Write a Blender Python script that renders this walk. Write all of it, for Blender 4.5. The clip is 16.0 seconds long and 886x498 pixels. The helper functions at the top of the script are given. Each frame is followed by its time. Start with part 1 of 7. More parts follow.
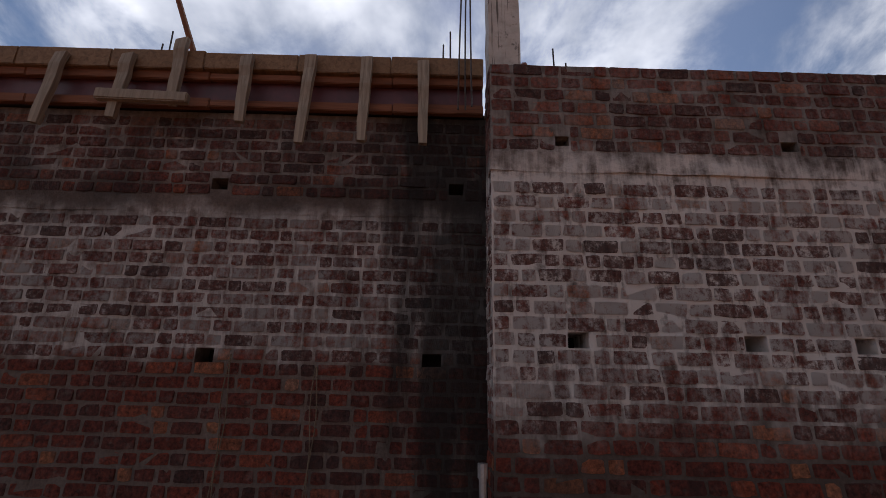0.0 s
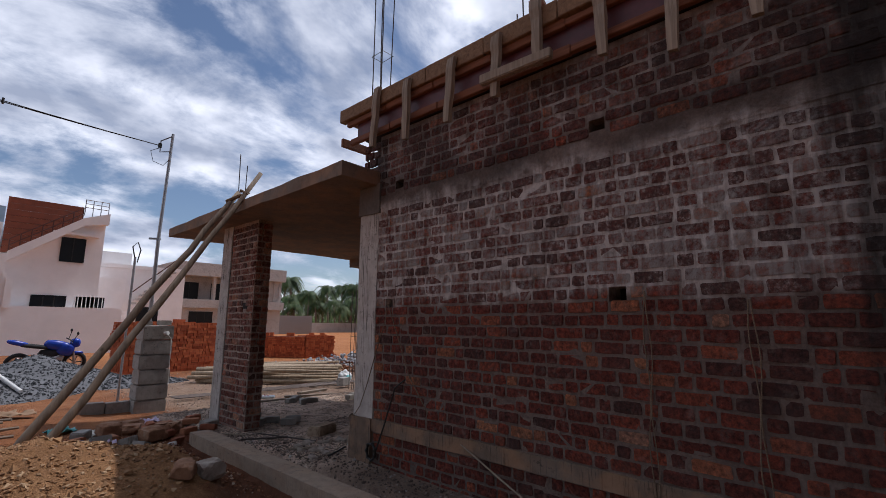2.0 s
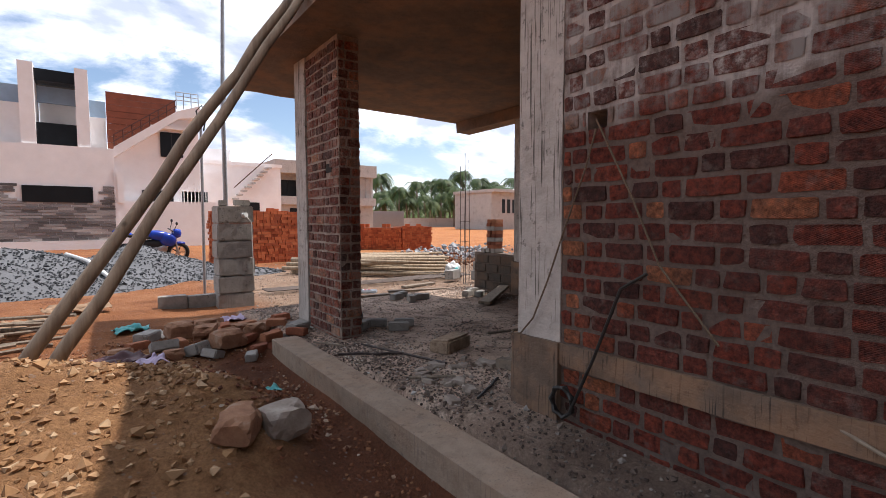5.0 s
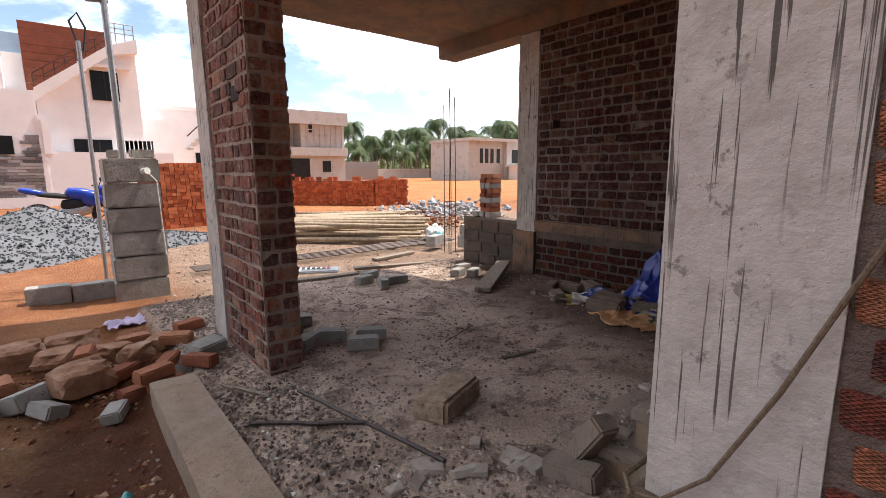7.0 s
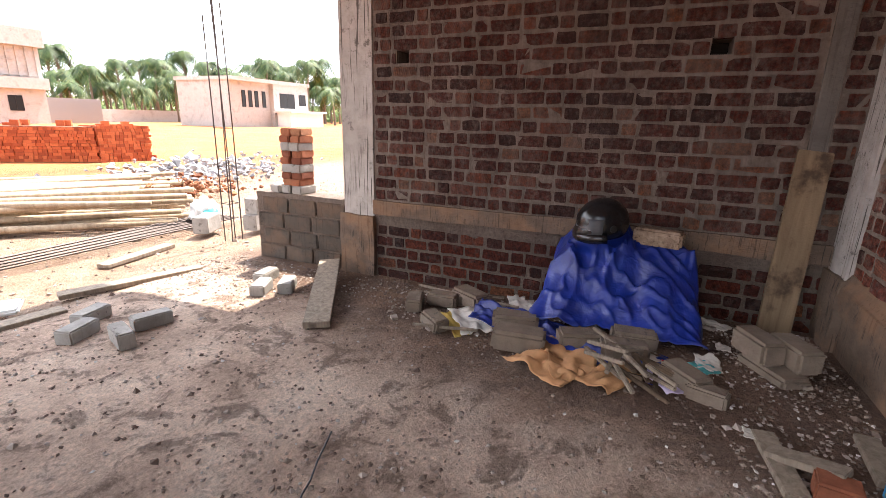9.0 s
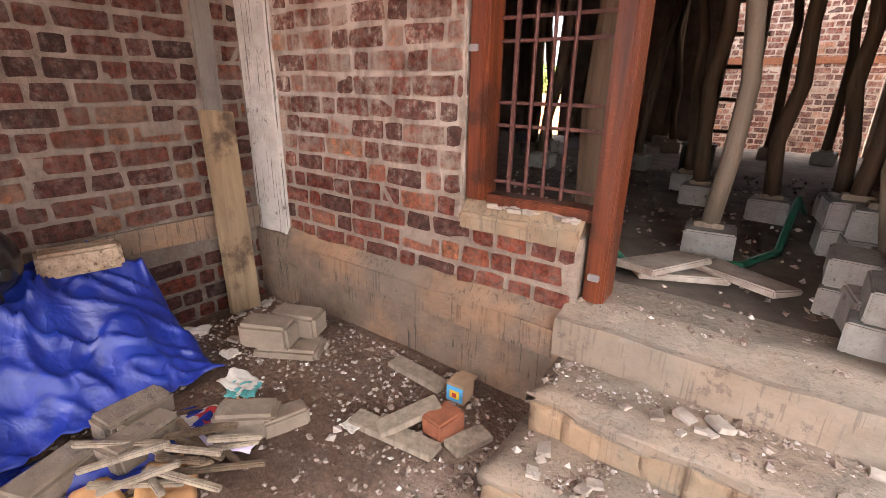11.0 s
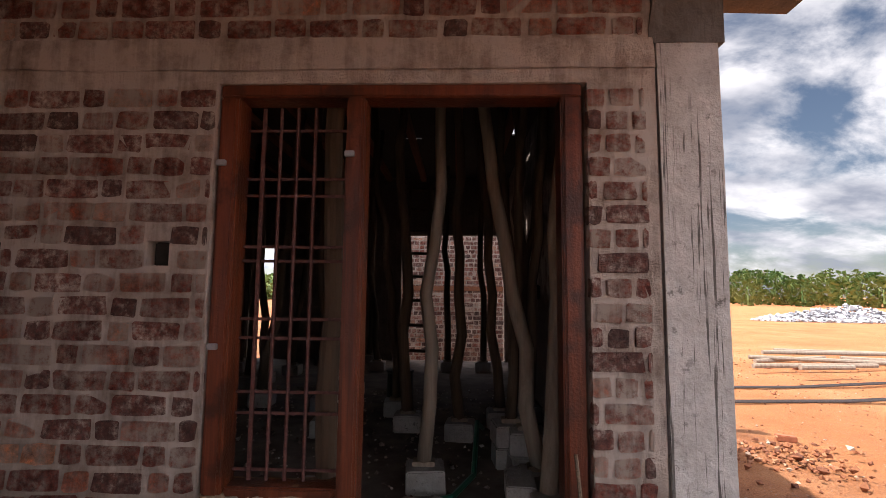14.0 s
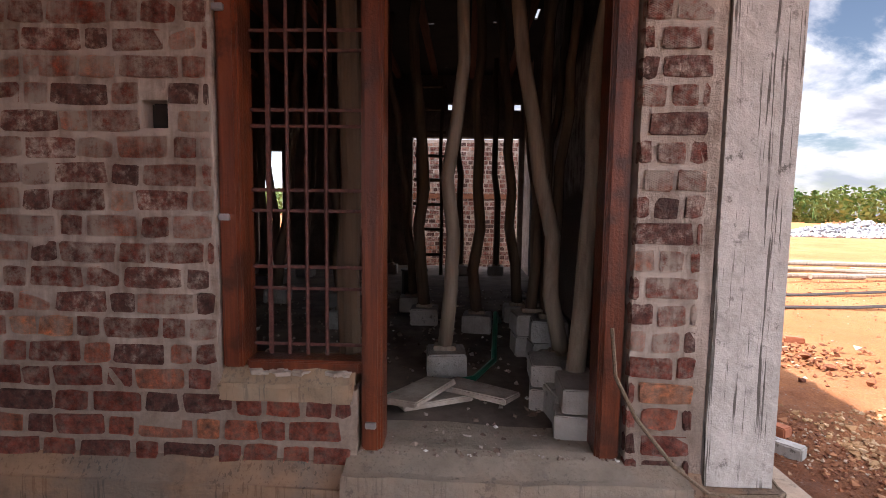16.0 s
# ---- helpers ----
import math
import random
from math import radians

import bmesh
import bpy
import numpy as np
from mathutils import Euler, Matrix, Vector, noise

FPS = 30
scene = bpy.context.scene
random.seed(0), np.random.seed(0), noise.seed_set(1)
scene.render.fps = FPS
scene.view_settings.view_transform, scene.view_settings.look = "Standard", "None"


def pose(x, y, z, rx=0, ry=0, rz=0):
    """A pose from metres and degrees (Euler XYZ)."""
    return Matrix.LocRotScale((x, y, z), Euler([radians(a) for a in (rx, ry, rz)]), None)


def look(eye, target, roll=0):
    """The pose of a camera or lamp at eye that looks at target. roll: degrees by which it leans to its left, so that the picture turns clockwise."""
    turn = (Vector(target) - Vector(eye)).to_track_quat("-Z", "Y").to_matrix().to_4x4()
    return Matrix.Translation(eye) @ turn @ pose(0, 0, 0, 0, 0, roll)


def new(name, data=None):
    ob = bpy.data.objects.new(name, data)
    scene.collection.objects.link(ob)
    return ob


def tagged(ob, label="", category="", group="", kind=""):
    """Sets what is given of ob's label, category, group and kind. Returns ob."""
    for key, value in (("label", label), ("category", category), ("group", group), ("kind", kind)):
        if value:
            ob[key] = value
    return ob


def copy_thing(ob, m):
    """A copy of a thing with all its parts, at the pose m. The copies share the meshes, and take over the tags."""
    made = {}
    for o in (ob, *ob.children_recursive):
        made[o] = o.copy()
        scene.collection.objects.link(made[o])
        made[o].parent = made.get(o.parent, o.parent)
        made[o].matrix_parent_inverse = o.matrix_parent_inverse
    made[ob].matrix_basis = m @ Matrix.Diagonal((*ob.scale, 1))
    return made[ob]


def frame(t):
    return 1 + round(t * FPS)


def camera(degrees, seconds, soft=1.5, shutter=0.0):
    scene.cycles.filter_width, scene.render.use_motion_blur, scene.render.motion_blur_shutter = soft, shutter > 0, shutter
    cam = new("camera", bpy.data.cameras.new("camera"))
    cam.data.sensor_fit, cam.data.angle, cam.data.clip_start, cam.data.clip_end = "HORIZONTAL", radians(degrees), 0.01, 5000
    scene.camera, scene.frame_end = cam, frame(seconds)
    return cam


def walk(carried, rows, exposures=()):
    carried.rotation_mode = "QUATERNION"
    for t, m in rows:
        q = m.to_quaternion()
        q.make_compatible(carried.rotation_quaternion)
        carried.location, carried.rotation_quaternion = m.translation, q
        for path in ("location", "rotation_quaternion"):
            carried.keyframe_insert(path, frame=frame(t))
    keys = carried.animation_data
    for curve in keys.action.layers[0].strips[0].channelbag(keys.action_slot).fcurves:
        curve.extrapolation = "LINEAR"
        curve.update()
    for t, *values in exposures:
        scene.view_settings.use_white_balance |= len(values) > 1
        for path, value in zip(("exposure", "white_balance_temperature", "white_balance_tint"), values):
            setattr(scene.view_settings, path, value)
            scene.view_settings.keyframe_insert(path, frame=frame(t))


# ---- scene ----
cam = camera(87.2, 16.0, soft=0.8)
PATH = [
    (0, (-3.18, -4.383, 1.434), (-1.264, -4.403, 2.006), 1.2),
    (0.5, (-3.168, -4.262, 1.461), (-1.273, -3.928, 2.006), 1.0),
    (1, (-3.153, -4.208, 1.47), (-1.374, -3.447, 1.975), 0.6),
    (1.5, (-3.151, -4.151, 1.431), (-1.545, -3.046, 1.877), 0.4),
    (2, (-3.102, -4.125, 1.393), (-1.656, -2.781, 1.716), 0.5),
    (2.5, (-3.036, -3.995, 1.32), (-1.696, -2.523, 1.514), 0.5),
    (3, (-2.968, -3.63, 1.219), (-1.69, -2.094, 1.31), 0.6),
    (3.5, (-2.81, -3.229, 1.129), (-1.557, -1.67, 1.141), 0.5),
    (4, (-2.535, -2.755, 1.129), (-1.299, -1.183, 1.083), 0.5),
    (4.2, (-2.428, -2.568, 1.113), (-1.204, -0.988, 1.053), 0.5),
    (6.3, (-1.253, -0.984, 1.165), (-0.084, 0.62, 0.917), -0.5),
    (6.5, (-1.162, -0.845, 1.194), (0.026, 0.74, 0.921), -0.5),
    (7, (-0.976, -0.445, 1.183), (0.278, 1.077, 0.851), -0.5),
    (7.5, (-0.699, -0.03, 1.19), (0.624, 1.415, 0.79), -0.3),
    (8, (-0.498, 0.286, 1.254), (0.919, 1.606, 0.756), 0.0),
    (8.2, (-0.395, 0.46, 1.236), (1.072, 1.719, 0.722), -0.3),
    (10.3, (0.834, 1.536, 1.266), (2.609, 0.801, 0.71), 1.9),
    (10.5, (0.904, 1.482, 1.281), (2.551, 0.513, 0.691), 0.8),
    (11, (0.959, 1.505, 1.254), (2.066, -0.022, 0.588), 0.9),
    (11.5, (1.009, 1.604, 1.223), (1.545, -0.176, 0.485), 0.3),
    (12, (1.005, 1.666, 1.221), (1.321, -0.172, 0.499), -0.4),
    (12.5, (1.007, 1.679, 1.25), (1.18, -0.228, 0.675), -0.4),
    (13, (1.016, 1.694, 1.33), (1.105, -0.284, 1.047), -0.1),
    (13.5, (1.0, 1.732, 1.505), (1.069, -0.267, 1.5), 0.5),
    (14, (0.999, 1.768, 1.592), (1.063, -0.222, 1.781), 0.6),
    (14.5, (1.011, 1.78, 1.585), (1.108, -0.2, 1.85), 0.6),
    (15, (1.041, 1.753, 1.562), (1.174, -0.232, 1.763), 0.7),
    (15.5, (1.089, 1.724, 1.488), (1.196, -0.272, 1.538), 0.6),
    (16, (1.084, 1.611, 1.418), (1.172, -0.38, 1.248), 0.8),
]
EXPOSURE = [(0, -0.7, 6200, 14), (1.5, -0.68, 6100, 15), (2.5, -0.33, 6000, 15), (3.5, 0.02, 6100, 15), (4.2, 0.18, 6300, 14), (6.5, 0.85, 6600, 13), (7.5, 1.0, 6700, 13),
            (8.2, 1.4, 6700, 13), (10.3, 3.62, 7200, 15), (11, 3.7, 7400, 15), (12, 2.2, 7200, 17), (13, 1.68, 7000, 17), (14.5, 1.55, 6700, 15), (15.2, 1.72, 6800, 16), (16, 2.12, 6700, 17)]
walk(cam, [(t, look(eye, target, roll)) for t, eye, target, roll in PATH], EXPOSURE)

# ---- light: high sun over the house, broken white cloud, heavier grey cloud in the southwest ----
SUN = Vector((0.50, -0.05, 1.0)).normalized()
world = bpy.data.worlds.new("sky")
scene.world = world
world.use_nodes = True
wn, wl = world.node_tree.nodes, world.node_tree.links
wn.clear()
sky = wn.new("ShaderNodeTexSky")
sky.sky_type, sky.sun_disc = "NISHITA", False
sky.sun_elevation = math.asin(SUN.z)
sky.sun_rotation = math.atan2(SUN.x, SUN.y)
sky.air_density, sky.dust_density = 1.0, 0.6
geo = wn.new("ShaderNodeTexCoord")
sep = wn.new("ShaderNodeSeparateXYZ")
wl.new(geo.outputs["Generated"], sep.inputs[0])
up = wn.new("ShaderNodeMath"); up.operation = "MAXIMUM"; up.inputs[1].default_value = 0.0
wl.new(sep.outputs[2], up.inputs[0])
den = wn.new("ShaderNodeMath"); den.operation = "ADD"; den.inputs[1].default_value = 0.38
wl.new(up.outputs[0], den.inputs[0])
dome = wn.new("ShaderNodeVectorMath"); dome.operation = "DIVIDE"
cmb = wn.new("ShaderNodeCombineXYZ")
for k in range(3):
    wl.new(den.outputs[0], cmb.inputs[k])
wl.new(geo.outputs["Generated"], dome.inputs[0]); wl.new(cmb.outputs[0], dome.inputs[1])
shift = wn.new("ShaderNodeMapping")
shift.inputs["Location"].default_value = (2.3, 0.4, 0)
shift.inputs["Scale"].default_value = (1.0, 1.25, 1.0)
wl.new(dome.outputs[0], shift.inputs[0])
cl1 = wn.new("ShaderNodeTexNoise")
cl1.inputs["Scale"].default_value, cl1.inputs["Detail"].default_value, cl1.inputs["Roughness"].default_value = 2.3, 10, 0.6
cl1.inputs["Distortion"].default_value = 0.25
wl.new(shift.outputs[0], cl1.inputs[0])
cover = wn.new("ShaderNodeMapRange"); cover.interpolation_type = "SMOOTHSTEP"
cover.inputs["From Min"].default_value, cover.inputs["From Max"].default_value = 0.37, 0.57
wl.new(cl1.outputs[0], cover.inputs[0])
cl2 = wn.new("ShaderNodeTexNoise")
cl2.inputs["Scale"].default_value, cl2.inputs["Detail"].default_value = 4.2, 8
wl.new(shift.outputs[0], cl2.inputs[0])
shade = wn.new("ShaderNodeValToRGB")
shade.color_ramp.elements[0].position, shade.color_ramp.elements[0].color = 0.36, (4.6, 5.2, 6.4, 1)
shade.color_ramp.elements[1].position, shade.color_ramp.elements[1].color = 0.66, (13.5, 13.8, 14.3, 1)
wl.new(cl2.outputs[0], shade.inputs[0])
skymix = wn.new("ShaderNodeMix"); skymix.data_type = "RGBA"
wl.new(cover.outputs[0], skymix.inputs[0]); wl.new(sky.outputs[0], skymix.inputs[6]); wl.new(shade.outputs[0], skymix.inputs[7])
bg = wn.new("ShaderNodeBackground"); bg.inputs[1].default_value = 0.12
wo = wn.new("ShaderNodeOutputWorld")
toward = wn.new("ShaderNodeVectorMath"); toward.operation = "DOT_PRODUCT"
toward.inputs[1].default_value = (-0.5, -0.86, 0.0)
wl.new(geo.outputs["Generated"], toward.inputs[0])
heavy = wn.new("ShaderNodeMapRange"); heavy.interpolation_type = "SMOOTHSTEP"
for q, v in zip((1, 2, 3, 4), (0.0, 0.9, 1.0, 0.25)):
    heavy.inputs[q].default_value = v
wl.new(toward.outputs["Value"], heavy.inputs[0])
thick = wn.new("ShaderNodeMix"); thick.data_type, thick.blend_type = "RGBA", "MULTIPLY"
thick.inputs[0].default_value = 1.0
wl.new(skymix.outputs[2], thick.inputs[6]); wl.new(heavy.outputs[0], thick.inputs[7])
wl.new(thick.outputs[2], bg.inputs[0]); wl.new(bg.outputs[0], wo.inputs[0])

sun = new("sun", bpy.data.lights.new("sun", "SUN"))
sun.data.energy, sun.data.angle, sun.data.color = 3.6, radians(0.6), (1.0, 0.95, 0.87)
sun.matrix_world = look((0, 0, 30), Vector((0, 0, 30)) - SUN)


# ---- materials ----
class Nodes:
    """A small builder for one node material."""

    def __init__(self, name, rough=0.85, metal=0.0, spec=0.3):
        self.m = bpy.data.materials.new(name)
        self.m.use_nodes = True
        self.n, self.l = self.m.node_tree.nodes, self.m.node_tree.links
        self.b = self.n["Principled BSDF"]
        self.b.inputs["Roughness"].default_value = rough
        self.b.inputs["Metallic"].default_value = metal
        self.b.inputs["Specular IOR Level"].default_value = spec
        g = self.n.new("ShaderNodeNewGeometry")
        self.pos, self.island = g.outputs["Position"], g.outputs["Random Per Island"]
        self.rand = self.n.new("ShaderNodeObjectInfo").outputs["Random"]
        self.obj = self.n.new("ShaderNodeTexCoord").outputs["Object"]

    def put(self, socket, v):
        if hasattr(v, "links") or isinstance(v, bpy.types.NodeSocket):
            self.l.new(v, socket)
        elif isinstance(v, (tuple, list)) and len(v) == 3 and socket.type == "RGBA":
            socket.default_value = (*v, 1)
        else:
            socket.default_value = v

    def noise(self, scale, detail=4, rough=0.55, at=None, stretch=None, distort=0.0):
        t = self.n.new("ShaderNodeTexNoise")
        t.inputs["Scale"].default_value, t.inputs["Detail"].default_value = scale, detail
        t.inputs["Roughness"].default_value, t.inputs["Distortion"].default_value = rough, distort
        at = at or self.pos
        if stretch:
            mp = self.n.new("ShaderNodeMapping")
            mp.inputs["Scale"].default_value = stretch
            self.l.new(at, mp.inputs[0])
            at = mp.outputs[0]
        self.l.new(at, t.inputs[0])
        return t.outputs[0]

    def voronoi(self, scale, feature="F1", at=None, what="Distance"):
        t = self.n.new("ShaderNodeTexVoronoi")
        t.feature = feature
        t.inputs["Scale"].default_value = scale
        self.l.new(at or self.pos, t.inputs[0])
        return t.outputs[what]

    def math(self, op, a, b=0.0):
        t = self.n.new("ShaderNodeMath"); t.operation = op
        self.put(t.inputs[0], a); self.put(t.inputs[1], b)
        return t.outputs[0]

    def step(self, v, lo, hi, a=0.0, b=1.0):
        t = self.n.new("ShaderNodeMapRange"); t.interpolation_type = "SMOOTHSTEP"
        self.put(t.inputs[0], v)
        for k, x in zip((1, 2, 3, 4), (lo, hi, a, b)):
            t.inputs[k].default_value = x
        return t.outputs[0]

    def axis(self, k, at=None):
        s = self.n.new("ShaderNodeSeparateXYZ")
        self.l.new(at or self.pos, s.inputs[0])
        return s.outputs[k]

    def ramp(self, v, stops):
        t = self.n.new("ShaderNodeValToRGB")
        e = t.color_ramp.elements
        while len(e) < len(stops):
            e.new(0.5)
        for k, (p, c) in enumerate(stops):
            e[k].position, e[k].color = p, (*c, 1)
        self.put(t.inputs[0], v)
        return t.outputs[0]

    def mix(self, f, a, b, blend="MIX"):
        t = self.n.new("ShaderNodeMix"); t.data_type = "RGBA"; t.blend_type = blend
        self.put(t.inputs[0], f); self.put(t.inputs[6], a); self.put(t.inputs[7], b)
        return t.outputs[2]

    def done(self, colour, bump=None, strength=0.4, distance=0.01, rough=None):
        self.put(self.b.inputs["Base Color"], colour)
        if rough is not None:
            self.put(self.b.inputs["Roughness"], rough)
        if bump is not None:
            t = self.n.new("ShaderNodeBump")
            t.inputs["Strength"].default_value, t.inputs["Distance"].default_value = strength, distance
            self.put(t.inputs["Height"], bump)
            self.l.new(t.outputs[0], self.b.inputs["Normal"])
        return self.m


BRICKS = [(0.0, (0.045, 0.024, 0.021)), (0.2, (0.085, 0.032, 0.025)), (0.5, (0.155, 0.043, 0.028)), (0.76, (0.21, 0.058, 0.033)),
          (0.90, (0.27, 0.095, 0.05)), (0.97, (0.36, 0.19, 0.10)), (1.0, (0.30, 0.23, 0.18))]


def limewash(k, zones):
    """Cement slurry that ran over a wall: a mask from height zones (low, high, soft, amount), broken by noise."""
    z = k.math("ADD", k.axis(2), k.math("MULTIPLY", k.math("SUBTRACT", k.noise(2.2, 5), 0.5), 0.45))
    total = None
    for lo, hi, soft, amount in zones:
        band = k.math("MULTIPLY", k.step(z, lo - soft, lo + soft), k.step(z, hi - soft, hi + soft, 1.0, 0.0))
        band = k.math("MULTIPLY", band, amount)
        total = band if total is None else k.math("MAXIMUM", total, band)
    patch = k.step(k.noise(5.5, 7, 0.68), 0.32, 0.66)
    streak = k.step(k.noise(3.0, 4, 0.6, stretch=(7, 7, 0.55)), 0.40, 0.66)
    return k.math("MULTIPLY", total, k.math("ADD", k.math("MULTIPLY", patch, 0.75), k.math("MULTIPLY", streak, 0.4)))


def brick_material(name, joined, zones, wash=(0.40, 0.35, 0.32), soot=(), tone=1.0, corner_stain_shade=False):
    k = Nodes(name, 0.9)
    who = k.island if joined else k.rand
    base = k.ramp(who, [(p, (c[0] * tone * 1.25, c[1] * tone * 0.93, c[2] * tone * 0.86)) for p, c in BRICKS])
    base = k.mix(1.0, base, k.ramp(k.noise(34, 8, 0.75), [(0.30, (0.15, 0.13, 0.13)), (0.5, (0.95, 0.95, 0.95)), (0.70, (2.0, 1.8, 1.65))]), "MULTIPLY")
    base = k.mix(k.step(k.noise(13, 5, 0.65), 0.52, 0.70, 0, 0.2 if tone < 0.7 else 0.32), base, (0.27, 0.215, 0.19))
    base = k.mix(k.step(k.noise(1.7, 4), 0.5, 0.72, 0, 0.6), base, (0.05, 0.030, 0.027))
    w = limewash(k, zones)
    w = k.math("MULTIPLY", w, k.step(k.math("ADD", k.math("MULTIPLY", who, 0.28), k.noise(24, 7, 0.72)), 0.48, 0.78, 0.06, 0.95))
    col = k.mix(w, base, wash)
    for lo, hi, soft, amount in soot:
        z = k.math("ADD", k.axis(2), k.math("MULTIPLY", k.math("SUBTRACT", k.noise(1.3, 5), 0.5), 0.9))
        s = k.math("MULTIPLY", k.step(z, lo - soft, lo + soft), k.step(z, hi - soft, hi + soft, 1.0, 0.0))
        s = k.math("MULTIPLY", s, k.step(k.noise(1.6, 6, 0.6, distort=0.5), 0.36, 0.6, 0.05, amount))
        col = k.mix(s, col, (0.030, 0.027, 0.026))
    # streaky black stain, with the bay corner's shade painted into it as well
    if corner_stain_shade:
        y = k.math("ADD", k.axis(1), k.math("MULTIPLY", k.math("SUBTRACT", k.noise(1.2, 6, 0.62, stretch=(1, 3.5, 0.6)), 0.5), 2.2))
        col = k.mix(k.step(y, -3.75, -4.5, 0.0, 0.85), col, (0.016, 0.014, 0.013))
    relief = k.math("ADD", k.noise(160, 3), k.math("MULTIPLY", k.noise(34, 6, 0.7), 3.0))
    along = k.math("ADD", k.axis(0), k.axis(1))
    up_one, up_two = (k.math("SINE", k.math("MULTIPLY", k.math(op, along, k.math("MULTIPLY", k.axis(2), 1.9)), 430.0)) for op in ("ADD", "SUBTRACT"))
    lattice = k.math("MULTIPLY", k.math("MAXIMUM", up_one, up_two), k.step(who, 0.30, 0.36, 0.0, 0.9))
    relief = k.math("ADD", relief, lattice)
    return k.done(col, relief, 0.9, 0.014, rough=k.step(k.noise(30), 0.3, 0.7, 0.8, 0.97))


def mortar_material(name, zones, wash=(0.55, 0.49, 0.45), soot=(), base=(0.30, 0.255, 0.22), corner_stain_shade=False):
    k = Nodes(name, 0.95)
    col = k.mix(0.7, base, k.ramp(k.noise(45, 6, 0.7), [(0.3, (0.5, 0.47, 0.45)), (0.6, (1.05, 1.02, 1.0)), (0.85, (1.4, 1.35, 1.3))]), "MULTIPLY")
    col = k.mix(k.step(k.noise(1.9, 5), 0.45, 0.7, 0, 0.45), col, (0.09, 0.062, 0.052))
    col = k.mix(limewash(k, zones), col, wash)
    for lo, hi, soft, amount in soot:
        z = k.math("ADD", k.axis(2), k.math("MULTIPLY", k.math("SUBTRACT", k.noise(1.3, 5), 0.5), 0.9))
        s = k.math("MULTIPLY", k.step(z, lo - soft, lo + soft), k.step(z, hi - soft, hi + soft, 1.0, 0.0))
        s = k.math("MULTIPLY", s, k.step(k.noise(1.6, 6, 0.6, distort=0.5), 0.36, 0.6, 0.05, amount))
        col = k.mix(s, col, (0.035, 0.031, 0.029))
    # the same stain and painted-in corner shade, on the mortar
    if corner_stain_shade:
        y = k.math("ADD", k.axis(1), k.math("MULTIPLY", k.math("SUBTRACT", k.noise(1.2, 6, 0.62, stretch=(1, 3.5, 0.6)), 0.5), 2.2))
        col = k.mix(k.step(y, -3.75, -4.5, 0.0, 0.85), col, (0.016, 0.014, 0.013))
    return k.done(col, k.math("ADD", k.noise(120, 4, 0.7), k.math("MULTIPLY", k.noise(26, 6, 0.68), 3)), 0.9, 0.014)


def concrete_material(name, tone=(0.40, 0.37, 0.34), drips=0.5, rust=0.0, dark=(0.09, 0.078, 0.068)):
    k = Nodes(name, 0.9)
    col = k.mix(0.6, tone, k.ramp(k.noise(9, 7, 0.68), [(0.28, (0.55, 0.53, 0.5)), (0.55, (1, 1, 1)), (0.8, (1.25, 1.22, 1.2))]), "MULTIPLY")
    run = k.math("MULTIPLY", k.step(k.noise(5.5, 3, 0.6, stretch=(15, 15, 0.32)), 0.575, 0.62), k.step(k.noise(2.6, 3), 0.38, 0.5))
    col = k.mix(k.math("MULTIPLY", run, drips), col, dark)
    col = k.mix(k.step(k.noise(1.4, 4), 0.5, 0.75, 0, 0.4), col, (0.16, 0.14, 0.12))
    col = k.mix(k.math("MULTIPLY", k.step(k.noise(16, 7, 0.75), 0.56, 0.63), k.step(k.noise(2.2, 4), 0.42, 0.6, 0.1, 0.75)), col, dark)
    if rust:
        col = k.mix(k.math("MULTIPLY", k.step(k.noise(2.4, 6, 0.65), 0.42, 0.62), rust), col, (0.36, 0.19, 0.10))
    pits = k.step(k.voronoi(70), 0.0, 0.16, 0.0, 1.0)
    h = k.math("ADD", k.math("MULTIPLY", pits, 0.5), k.math("MULTIPLY", k.noise(22, 6, 0.65), 1.6))
    return k.done(col, h, 0.75, 0.010)


def wood_material(name, dark, light, across=(30, 30, 2.0), rough=0.7, knots=True, stain=None):
    k = Nodes(name, rough)
    g = k.noise(1.0, 6, 0.65, at=k.obj, stretch=across, distort=0.6)
    col = k.ramp(g, [(0.28, dark), (0.5, tuple((a + b) / 2 for a, b in zip(dark, light))), (0.75, light)])
    col = k.mix(k.step(k.rand, 0, 1, 0, 0.35), col, tuple(c * 0.55 for c in light))
    if stain:
        col = k.mix(k.step(k.noise(4.5, 5, 0.6), 0.5, 0.64, 0, 0.85), col, stain)
    if knots:
        col = k.mix(k.step(k.voronoi(3.2, at=k.obj), 0.02, 0.10, 0.7, 0.0), col, tuple(c * 0.35 for c in dark))
    return k.done(col, k.math("ADD", g, k.noise(90, 3)), 0.4, 0.006)


def plain_material(name, colour, rough=0.6, metal=0.0, vary=0.25, scale=12, bump=0.15, spec=0.4):
    k = Nodes(name, rough, metal, spec)
    lo, hi = tuple(c * (1 - vary) for c in colour), tuple(min(c * (1 + vary), 1) for c in colour)
    return k.done(k.ramp(k.noise(scale, 6, 0.65), [(0.3, lo), (0.7, hi)]), k.noise(scale * 4, 4), bump, 0.004)


